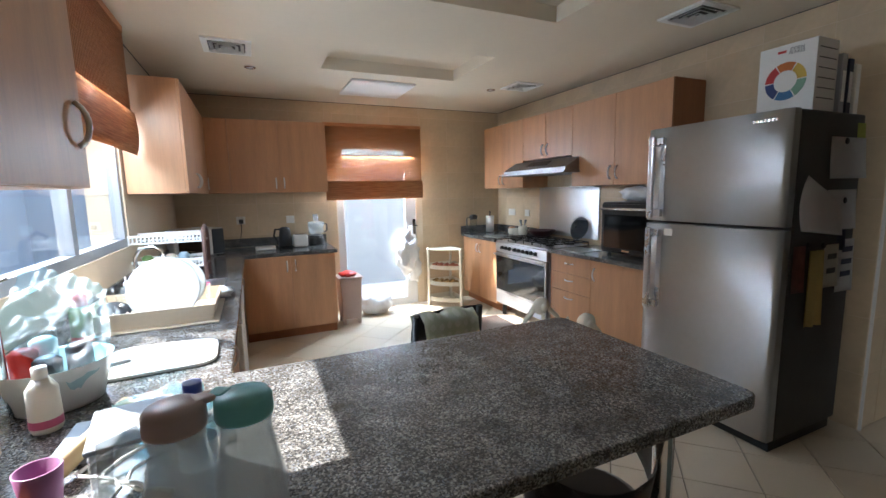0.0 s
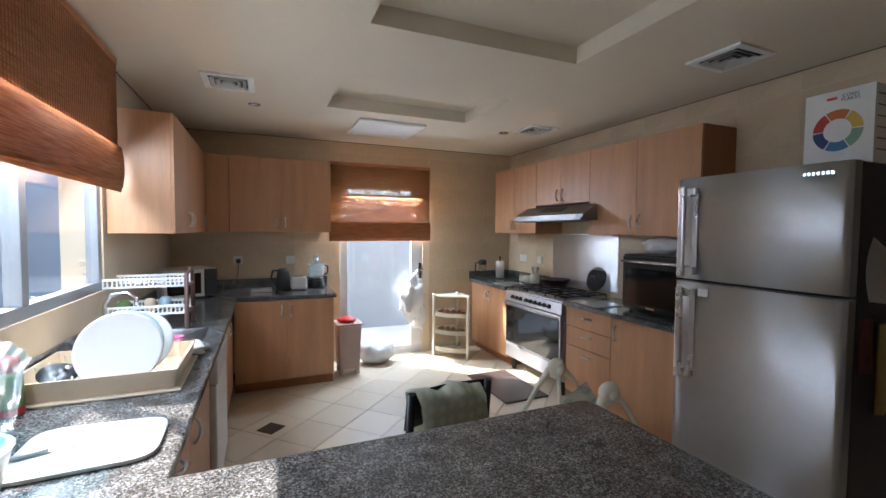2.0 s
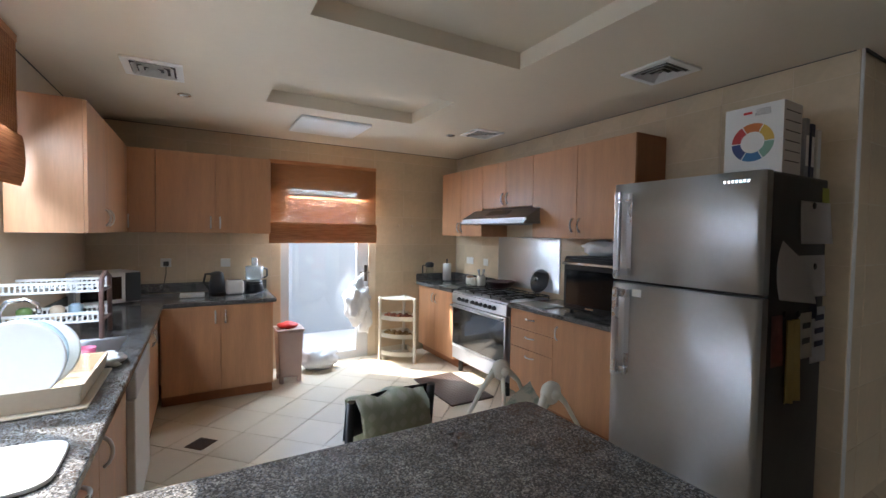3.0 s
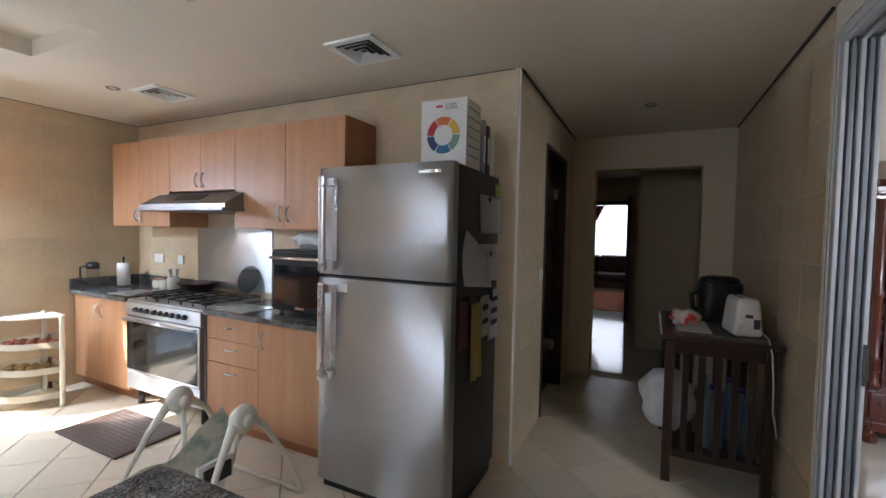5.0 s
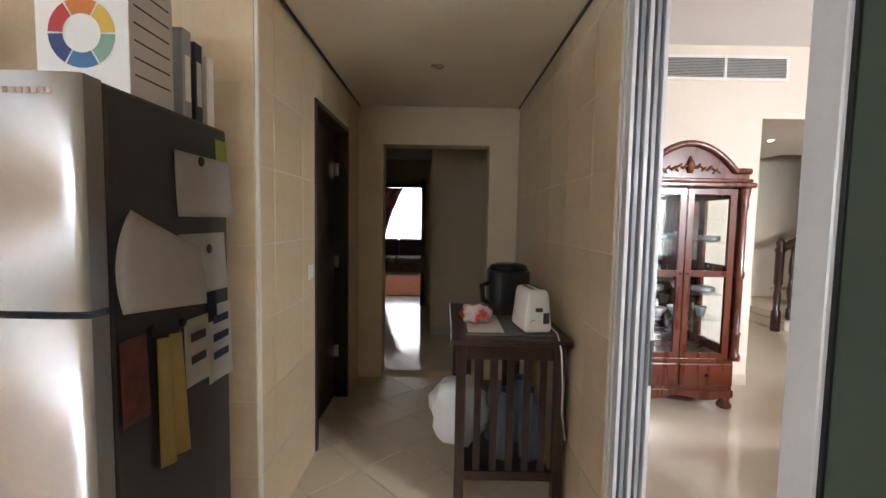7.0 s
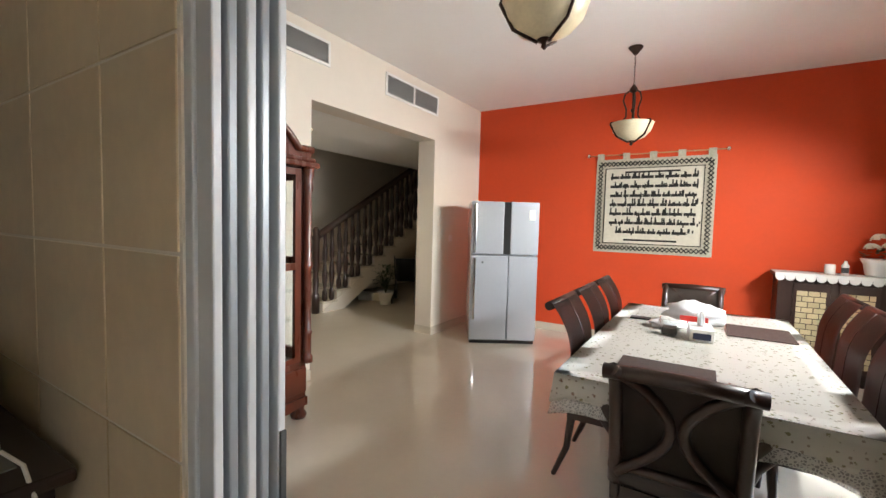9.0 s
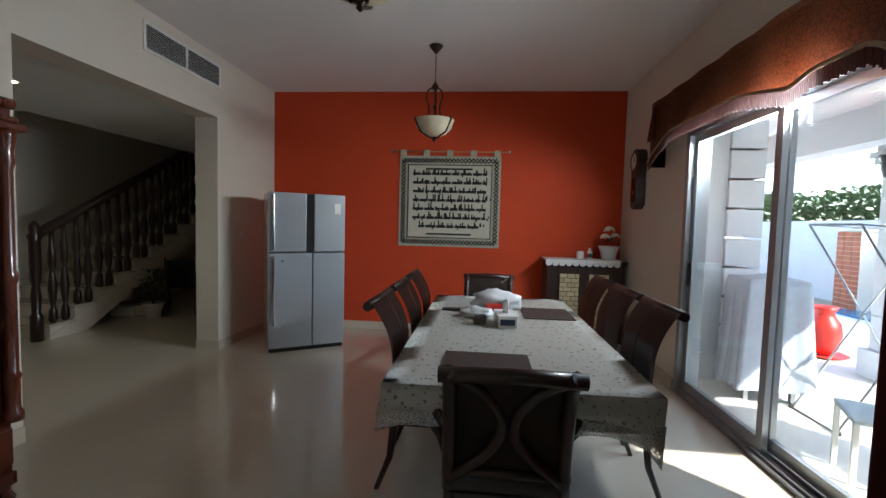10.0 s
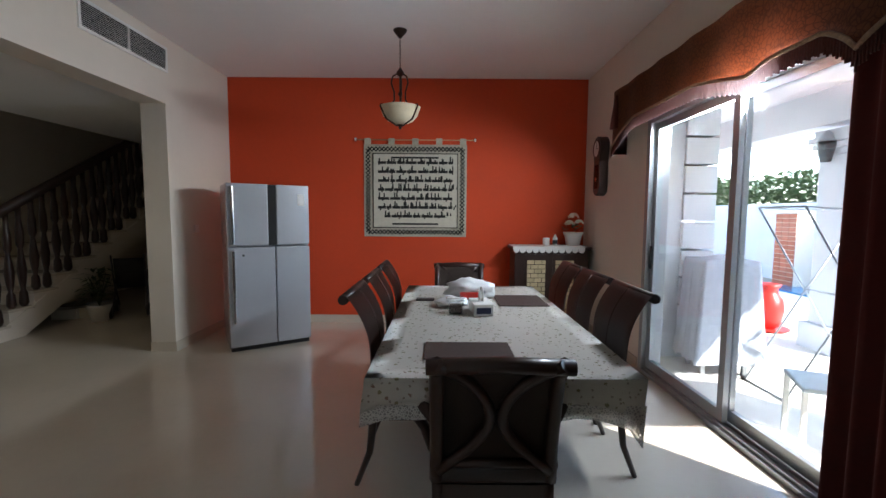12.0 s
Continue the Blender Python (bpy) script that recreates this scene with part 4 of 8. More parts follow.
for v in bm.verts:
    if v.co.z > 0.1:
        v.co.x *= 0.9
        v.co.y *= 0.72
bevelled(bm, 0.025, 4)
smooth(part("body", bm, M_WHITE, ts))
# Solid black blocks paint the dark inside of the bread slots.
for y in (-0.025, 0.025):
    bpart("slot", (-0.10, y - 0.012, 0.1885), (0.10, y + 0.012, 0.1915), M_BLACK, ts, 0.001, "black block painting the shade in a bread slot")
bpart("lever", (-0.148, -0.02, 0.10), (-0.131, 0.02, 0.115), M_GREYSIDE, ts, 0.003)
bpart("label_sticker", (-0.143, -0.06, 0.05), (-0.1395, -0.025, 0.095), M_GREYSIDE, ts, 0.0005)
part("dial", lathe(bmesh.new(), [(0.018, 0), (0.016, 0.01)], 14, pose(-0.139, 0.03, 0.05, 0, -90)), M_WHITE, ts)
bm = bmesh.new()
tube(bm, [(6.05, 0.72, TH + 0.05), (6.0, 0.70, TH + 0.03), (5.955, 0.69, TH - 0.05), (5.95, 0.68, 0.7), (5.985, 0.67, 0.55), (6.01, 0.64, 0.40)], 0.004, 6)
tagged(part("power_cable", bm, M_WHITE), "white toaster cable hanging down beside the table", "cable")


def crumpled(name, c, r, mat, label, category, seed=1, amp=0.25, sub=3, parent=None, flat=None):
    """A crumpled bag: a lumpy closed skin."""
    bm = bmesh.new()
    bmesh.ops.create_icosphere(bm, subdivisions=sub, radius=1)
    for v in bm.verts:
        d = v.co.normalized()
        k = 1 + amp * noise.noise(d * 2.2 + Vector((seed * 3.1, 0, 0))) + amp * 0.6 * abs(noise.noise(d * 5 + Vector((0, seed, 0)))) - amp * 0.3
        v.co = Vector((d.x * r[0] * k, d.y * r[1] * k, d.z * r[2] * k))
        if flat is not None:
            v.co.z = max(v.co.z, -r[2] * flat)
        v.co += Vector(c)
    ob = part(name, bm, mat, parent)
    smooth(ob)
    return ob if parent is not None else tagged(ob, label, category)


M_PINK = material("red_white_wrapper", (0.72, 0.62, 0.58), 0.25, color2=(0.62, 0.06, 0.05), vary=0.2, scale=14, mix=(0.42, 0.55))
crumpled("snack_packet", (6.32, 1.08, TH + 0.055), (0.10, 0.09, 0.06), M_PINK, "crumpled red and white plastic packet on the table", "packet", 4, 0.4, flat=0.8)
bpart_ob = bpart("paper_mat", (6.10, 0.95, TH + 0.0055), (6.62, 1.14, TH + 0.0075), M_PAPER, None, 0.0005)
tagged(bpart_ob, "white paper mat on the hall table", "placemat")
crumpled("plastic_bag", (6.21, 1.17, 0.46), (0.10, 0.17, 0.20), M_BAG, "white knotted plastic bag hanging on the table side", "plastic bag", 7, 0.3)
M_WATERBLUE = glass("blue_water_plastic", (0.45, 0.66, 0.85), 0.05, 0.25)
for i, (x, y) in enumerate(((6.22, 0.78), (6.22, 0.92), (6.42, 0.80), (6.42, 0.95))):
    wb = thing("water_bottle", pose(x, y, 0.192), "large blue-tinted plastic water bottle on the table shelf", "bottle", "water bottles")
    part("bottle", lathe(bmesh.new(), [(0.055, 0), (0.06, 0.02), (0.056, 0.1), (0.06, 0.12), (0.06, 0.25), (0.03, 0.33), (0.018, 0.37)], 16), M_WATERBLUE, wb)
    part("cap", lathe(bmesh.new(), [(0.02, 0.371), (0.02, 0.395)], 14), material("blue_cap", (0.02, 0.05, 0.30), 0.4) if "blue_cap" not in MATS else MATS["blue_cap"], wb)

# passage end: door frame, living room glimpse
lf = thing("door_4", pose(0, 0, 0), "dark wooden frame of the open living room door", "door frame", kind="structure")
bpart("frame_side", (11.28, 1.62, 0.0), (11.52, 1.68, 2.20), M_DARKWOOD, lf, 0.004)
bpart("frame_side", (11.28, 2.34, 0.0), (11.52, 2.40, 2.20), M_DARKWOOD, lf, 0.004)
bpart("frame_head", (11.28, 1.68, 2.06), (11.52, 2.34, 2.12), M_DARKWOOD, lf, 0.004)
so = thing("sofa", pose(15.5, 1.5, 0), "dark brown leather sofa under the living room window", "sofa")
bpart("base", (0, 0, 0.06), (0.95, 2.2, 0.30), M_LEATHER, so, 0.04)
for y in (0.25, 1.1):
    smooth(bpart("seat_cushion", (-0.05, y, 0.30), (0.70, y + 0.84, 0.48), M_LEATHER, so, 0.05, seg=3))
    smooth(bpart("back_cushion", (0.60, y, 0.45), (0.92, y + 0.84, 0.95), M_LEATHER, so, 0.06, seg=3))
bpart("arm", (-0.02, -0.02, 0.06), (0.95, 0.24, 0.66), M_LEATHER, so, 0.06)
bpart("arm", (-0.02, 1.96, 0.06), (0.95, 2.22, 0.66), M_LEATHER, so, 0.06)
tagged(bpart("rug", (12.2, 1.2, 0.001), (15.3, 3.6, 0.012), material("orange_rug", (0.55, 0.16, 0.06), 0.95, vary=0.15, scale=8, bump=0.4), None, 0.003), "orange woven rug on the living room floor", "rug")
M_NET = bpy.data.materials.new("white_net")
M_NET.use_nodes = True
nn, nl = M_NET.node_tree.nodes, M_NET.node_tree.links
tl = nn.new("ShaderNodeBsdfTranslucent")
tl.inputs["Color"].default_value = (0.85, 0.86, 0.9, 1)
mxn = nn.new("ShaderNodeMixShader")
mxn.inputs[0].default_value = 0.7
nl.new(nn["Principled BSDF"].outputs[0], mxn.inputs[1])
nl.new(tl.outputs[0], mxn.inputs[2])
nl.new(mxn.outputs[0], nn["Material Output"].inputs["Surface"])
# Dark red lowered further, so the colour carries the drape's backlit shade.
M_DRAPE = material("shaded_dark_red_drape", (0.11, 0.012, 0.008), 0.85, vary=0.15, scale=6, bump=0.2)
bm = bmesh.new()
sheet(bm, 60, 2, lambda u, v: (16.42 + 0.03 * math.sin(u * 70), 1.75 + 1.35 * u, 0.85 + 1.66 * v))
tagged(part("net_curtain", bm, M_NET), "white net curtain across the living room window", "curtain")
bm = bmesh.new()
sheet(bm, 30, 16, lambda u, v: (16.36 + 0.03 * math.sin(u * 40), 3.2 - (0.15 + 0.62 * max(0, v - 0.25) ** 1.4) * u * 1.3 + 0.0, 0.5 + 2.0 * v))
tagged(part("drape", bm, M_DRAPE), "dark red tied-back drape in the living room", "curtain")

# ---- dining room: china cabinet ----
cc = thing("china_cabinet", pose(7.30, -0.17, 0, 0, 0, FACE_W), "carved mahogany china cabinet with glass doors and mirrored back", "display cabinet")
CWD, CD = 0.95, 0.53
part("base", bevelled(boxes(((0.02, 0.02, 0.12), (CWD - 0.02, CD, 0.42))), 0.006), M_MAHOG, cc)
bm = bmesh.new()
pts = [(0.02, 0.12)] + [(0.02 + (CWD - 0.04) * i / 16, 0.10 - 0.035 * math.sin(math.pi * i / 16 * 2) ** 2 + 0.02 * math.sin(math.pi * i / 16)) for i in range(17)] + [(CWD - 0.02, 0.12)]
extrude_profile(bm, pts[1:-1] + [(CWD - 0.02, 0.16), (0.02, 0.16)], "y", 0.0, 0.03)
part("carved_apron", bm, M_MAHOG, cc)
for i, x in enumerate((0.03, 0.49)):
    d = bpart("drawer", (x, 0.0, 0.20), (x + 0.43, 0.018, 0.38), M_MAHOG, cc, 0.006)
    part("knob", lathe(bmesh.new(), [(0.008, 0), (0.018, 0.015), (0.012, 0.026)], 12, pose(x + 0.215, -0.001, 0.29, 90)), M_BRONZE, d, "bronze drawer pull")
for x in (0.05, CWD - 0.05):
    for y in (0.06, CD - 0.06):
        part("foot", lathe(bmesh.new(), [(0.05, 0), (0.058, 0.025), (0.038, 0.06), (0.05, 0.121)], 14, pose(x, y, 0)), M_MAHOG, cc)
bpart("side_panel", (0.02, 0.03, 0.42), (0.05, CD, 1.80), M_MAHOG, cc, 0.002)
bpart("back", (0.05, CD - 0.015, 0.42), (CWD - 0.05, CD, 1.80), M_MAHOG, cc, 0.001)
mir = bpart("back_mirror", (0.052, CD - 0.019, 0.43), (CWD - 0.052, CD - 0.016, 1.79), material("mirror_silver", (0.55, 0.56, 0.56), 0.03, 1.0, vary=0.01), cc, 0.0005, "mirrored back")
# right-hand side is glazed
for y0, y1, z0, z1 in ((0.03, 0.09, 0.42, 1.80), (CD - 0.06, CD, 0.42, 1.80), (0.09, CD - 0.06, 0.42, 0.50), (0.09, CD - 0.06, 1.10, 1.17), (0.09, CD - 0.06, 1.72, 1.80)):
    bpart("side_rail", (CWD - 0.05, y0, z0), (CWD - 0.02, y1, z1), M_MAHOG, cc, 0.002)
for z0, z1 in ((0.50, 1.10), (1.17, 1.72)):
    g = bpart("side_pane", (CWD - 0.037, 0.09, z0), (CWD - 0.033, CD - 0.06, z1), G_CLEAR, cc, 0)
    g.visible_shadow = False
for i, x in enumerate((0.085, 0.48)):
    w = 0.385
    d = part("door", boxes(((x, -0.002, 0.43), (x + 0.05, 0.025, 1.79)), ((x + w - 0.05, -0.002, 0.43), (x + w, 0.025, 1.79)), ((x + 0.05, -0.002, 0.43), (x + w - 0.05, 0.025, 0.47)), ((x + 0.05, -0.002, 1.09), (x + w - 0.05, 0.025, 1.14)), ((x + 0.05, -0.002, 1.745), (x + w - 0.05, 0.025, 1.79))), M_MAHOG, cc)
    for z0, z1 in ((0.47, 1.09), (1.14, 1.745)):
        g = bpart("pane", (x + 0.05, 0.009, z0), (x + w - 0.05, 0.013, z1), G_CLEAR, d, 0)
        g.visible_shadow = False
    part("knob", lathe(bmesh.new(), [(0.006, 0), (0.013, 0.012), (0.008, 0.02)], 10, pose(x + (w - 0.025 if i == 0 else 0.025), -0.003, 1.115, 90)), M_BRONZE, d)
for x in (0.035, CWD - 0.035):
    part("column", lathe(bmesh.new(), [(0.04, 0.42), (0.04, 0.46), (0.028, 0.48), (0.03, 0.62), (0.036, 0.64), (0.026, 0.66), (0.026, 1.08), (0.034, 1.1), (0.034, 1.13), (0.026, 1.15), (0.026, 1.62), (0.036, 1.66), (0.03, 1.70), (0.042, 1.78), (0.045, 1.80)], 16, pose(x, -0.01, 0)), M_MAHOG, cc)
for z in (0.72, 0.93, 1.36, 1.55):
    g = bpart("shelf", (0.055, 0.05, z), (CWD - 0.055, CD - 0.025, z + 0.006), G_CLEAR, cc, 0, "glass shelf")
    g.visible_shadow = False
bpart("cornice", (-0.03, -0.06, 1.80), (CWD + 0.03, CD + 0.0, 1.84), M_MAHOG, cc, 0.012)
bpart("cornice_moulding", (-0.01, -0.04, 1.84), (CWD + 0.01, CD, 1.87), M_MAHOG, cc, 0.01)
N = 24
crest = [(0.0 + CWD * i / N, 1.93 + 0.21 * max(0.0, math.sin(math.pi * min(1, max(0, (i / N - 0.13) / 0.74)))) ** 0.8) for i in range(N + 1)]
bm = bmesh.new()
extrude_profile(bm, crest + [(CWD, 1.871), (0, 1.871)], "y", 0.0, 0.04)
part("pediment", bm, M_MAHOG, cc)
bm = bmesh.new()
tube(bm, [(x, -0.01, z) for x, z in crest], 0.026, 8)
part("crest_moulding", bm, M_MAHOG, cc)
bm = bmesh.new()
for s in (-1, 1):
    for k in range(5):
        cx, cz = CWD / 2 + s * (0.03 + 0.045 * k), 1.955 - 0.008 * k + 0.012 * (k % 2)
        tube(bm, [(cx - s * 0.03, -0.004, cz - 0.015), (cx, -0.014, cz + 0.012), (cx + s * 0.03, -0.006, cz - 0.01)], [0.006, 0.014, 0.004], 6)
tube(bm, [(CWD / 2, -0.006, 1.91), (CWD / 2, -0.02, 1.97), (CWD / 2, -0.006, 2.04)], [0.02, 0.032, 0.006], 8)
part("carving", bm, material("pale_carved_wood", (0.22, 0.07, 0.035), 0.4, vary=0.2, scale=12), cc, "lighter carved leaf ornament")
M_CHINA = material("white_china", (0.72, 0.74, 0.76), 0.15, vary=0.03)
rnd = random.Random(4)
for z in (0.726, 0.936, 1.366):
    for k in range(4):
        x = 0.17 + 0.2 * k + rnd.uniform(-0.02, 0.02)
        mm = pose(7.30, -0.17, 0, 0, 0, FACE_W) @ pose(x, 0.2 + rnd.uniform(-0.03, 0.05), z + 0.001)
        kind = rnd.choice(("bowl", "cup", "plates"))
        bm = bmesh.new()
        if kind == "bowl":
            lathe(bm, [(0.03, 0), (0.035, 0.01), (0.065, 0.05), (0.075, 0.08), (0.07, 0.08), (0.03, 0.015)], 18)
        elif kind == "cup":
            lathe(bm, [(0.025, 0), (0.03, 0.01), (0.042, 0.06), (0.045, 0.085), (0.041, 0.085), (0.025, 0.012)], 18)
        else:
            lathe(bm, [(0.05, 0), (0.085, 0.012), (0.085, 0.05), (0.05, 0.04)], 20)
        o = part("china_" + kind, bm, M_CHINA if k % 3 else M_ALUGREY)
        o.matrix_basis = mm
        tagged(o, {"bowl": "white china bowl on a glass cabinet shelf", "cup": "white china cup on a glass cabinet shelf", "plates": "stack of white plates on a glass shelf"}[kind], kind, "china in the cabinet")

# ---- dining room: second fridge ----
f2 = thing("fridge", pose(7.27, -3.50, 0, 0, 0, 180 + 32), "silver four-door fridge standing skewed in the corner", "fridge")
W2 = 0.80
bpart("body", (0, 0.065, 0.04), (W2, 0.66, 1.715), M_SILVER, f2, 0.008)
bpart("kick_plate", (0.01, 0.04, 0.0), (W2 - 0.01, 0.6, 0.04), M_BLACK, f2, 0.003)
for x0, x1, z0, z1, hx in ((0, 0.385, 1.085, 1.715, 0.06), (0.465, W2, 1.085, 1.715, None), (0, 0.445, 0.05, 1.07, 0.06), (0.455, W2, 0.05, 1.07, None)):
    d = bpart("door", (x0, 0, z0), (x1, 0.06, z1), M_SILVER, f2, 0.010)
    if hx:
        bpart("handle", (hx - 0.025, -0.03, z0 + 0.02 if z0 > 1 else 0.30), (hx + 0.0, -0.001, z1 - 0.03), M_CHROME, d, 0.008)
bpart("door_gap_strip", (0.386, 0.004, 1.09), (0.464, 0.058, 1.71), material("matte_black_trim", (0.010, 0.010, 0.011), 0.8, vary=0.1), f2, 0.002, "black strip between the upper doors")
bpart("sticker", (0.68, -0.003, 1.50), (0.75, -0.0006, 1.62), M_PAPER, f2, 0.0005, "grey white sticker")
part("lock", lathe(bmesh.new(), [(0.012, 0), (0.012, 0.006)], 12, pose(0.14, -0.0005, 0.99, 90)), M_BLACK, f2)

# ---- dining room: table and chairs ----
TX0, TX1, TY0, TY1, TZ = 4.37, 5.43, -2.95, -0.87, 0.80
dt = thing("dining_table", pose((TX0 + TX1) / 2, (TY0 + TY1) / 2, 0), "long dark wooden dining table under a patterned cloth", "dining table")
hx, hy = (TX1 - TX0) / 2 - 0.01, (TY1 - TY0) / 2 - 0.01
bpart("tabletop", (-hx, -hy, TZ - 0.045), (hx, hy, TZ - 0.005), M_DARKWOOD, dt, 0.008)
bpart("apron", (-hx + 0.08, -hy + 0.08, TZ - 0.14), (hx - 0.08, hy - 0.08, TZ - 0.046), M_DARKWOOD, dt, 0.004)
for s in (-1, 1):
    for t in (-1, 1):
        part("leg", lathe(bmesh.new(), [(0.035, 0), (0.05, 0.03), (0.03, 0.08), (0.045, 0.3), (0.055, 0.5), (0.04, 0.58), (0.055, 0.66)], 16, pose(s * 0.17, t * (hy - 0.45), 0)), M_DARKWOOD, dt)


def cloth_material():
    m = bpy.data.materials.new("flowered_oilcloth")
    m.use_nodes = True
    n, l = m.node_tree.nodes, m.node_tree.links
    p = n["Principled BSDF"]
    p.inputs["Roughness"].default_value = 0.45
    co = n.new("ShaderNodeTexCoord")
    last = None
    for sc, th, c in ((25, 0.20, (0.34, 0.31, 0.17)), (34, 0.17, (0.42, 0.36, 0.28)), (17, 0.12, (0.36, 0.24, 0.17))):
        v = n.new("ShaderNodeTexVoronoi")
        v.inputs["Scale"].default_value = sc
        l.new(co.outputs["Object"], v.inputs["Vector"])
        nz = n.new("ShaderNodeTexNoise")
        nz.inputs["Scale"].default_value = sc * 5
        l.new(co.outputs["Object"], nz.inputs["Vector"])
        ad = n.new("ShaderNodeMath")
        ad.operation = "MULTIPLY_ADD"
        l.new(nz.outputs["Fac"], ad.inputs[0])
        ad.inputs[1].default_value = 0.35
        l.new(v.outputs["Distance"], ad.inputs[2])
        r = n.new("ShaderNodeMapRange")
        r.inputs["From Min"].default_value, r.inputs["From Max"].default_value = th + 0.15, th + 0.19
        l.new(ad.outputs[0], r.inputs["Value"])
        mx = n.new("ShaderNodeMix")
        mx.data_type = "RGBA"
        l.new(r.outputs[0], mx.inputs["Factor"])
        mx.inputs["A"].default_value = (*c, 1)
        if last is None:
            mx.inputs["B"].default_value = (0.80, 0.77, 0.70, 1)
        else:
            l.new(last, mx.inputs["B"])
        last = mx.outputs["Result"]
    l.new(last, p.inputs["Base Color"])
    return m


M_OIL = cloth_material()
cl = thing("tablecloth", pose((TX0 + TX1) / 2, (TY0 + TY1) / 2, TZ), "cream flowered tablecloth with a lace hem", "tablecloth")
HX, HY2 = (TX1 - TX0) / 2 + 0.004, (TY1 - TY0) / 2 + 0.004
bm = bmesh.new()
sheet(bm, 10, 20, lambda u, v: ((2 * u - 1) * HX, (2 * v - 1) * HY2, 0.001 + 0.0015 * noise.noise(Vector((u * 4, v * 7, 0)))), 0.003)
part("top", bm, M_OIL, cl)


def skirt(z0, z1, out):
    per = [(-HX, -HY2), (HX, -HY2), (HX, HY2), (-HX, HY2)]
    pts = []
    for i in range(4):
        a, b = per[i], per[(i + 1) % 4]
        k = 16 if i % 2 == 0 else 30
        for j in range(k):
            u = j / k
            pts.append((a[0] + (b[0] - a[0]) * u, a[1] + (b[1] - a[1]) * u))
    K = len(pts)

    def f(u, v):
        i = round(u * K) % K
        x, y = pts[i]
        corner = max(0, (abs(x) / HX) ** 8 * (abs(y) / HY2) ** 14)
        wv = 0.012 * math.sin(i * 1.7) + 0.008 * math.sin(i * 0.6)
        d = 1 - v
        sx, sy = x / HX, y / HY2
        return (x + (sx ** 7) * (out + wv) * d, y + (sy ** 15) * (out + wv) * d, z0 + (z1 - z0) * v - corner * (0.12 if x < 0 < y else 0.03) * d)
    bm2 = bmesh.new()
    sheet(bm2, K, 4, f, 0.003)
    return bm2


part("skirt", skirt(-0.10, 0.0, 0.006), M_OIL, cl)


def lace_material():
    m = bpy.data.materials.new("white_lace")
    m.use_nodes = True
    n, l = m.node_tree.nodes, m.node_tree.links
    p = n["Principled BSDF"]
    p.inputs["Base Color"].default_value = (0.72, 0.70, 0.66, 1)
    p.inputs["Roughness"].default_value = 0.9
    co = n.new("ShaderNodeTexCoord")
    v = n.new("ShaderNodeTexVoronoi")
    v.feature = "DISTANCE_TO_EDGE"
    v.inputs["Scale"].default_value = 95
    l.new(co.outputs["Object"], v.inputs["Vector"])
    r = n.new("ShaderNodeMapRange")
    r.inputs["From Min"].default_value, r.inputs["From Max"].default_value = 0.12, 0.2
    r.inputs["To Min"].default_value, r.inputs["To Max"].default_value = 1.0, 0.45
    l.new(v.outputs["Distance"], r.inputs["Value"])
    l.new(r.outputs[0], p.inputs["Alpha"])
    return m


M_LACE = lace_material()
part("lace_hem", skirt(-0.155, -0.101, 0.010), M_LACE, cl, "white lace hem")


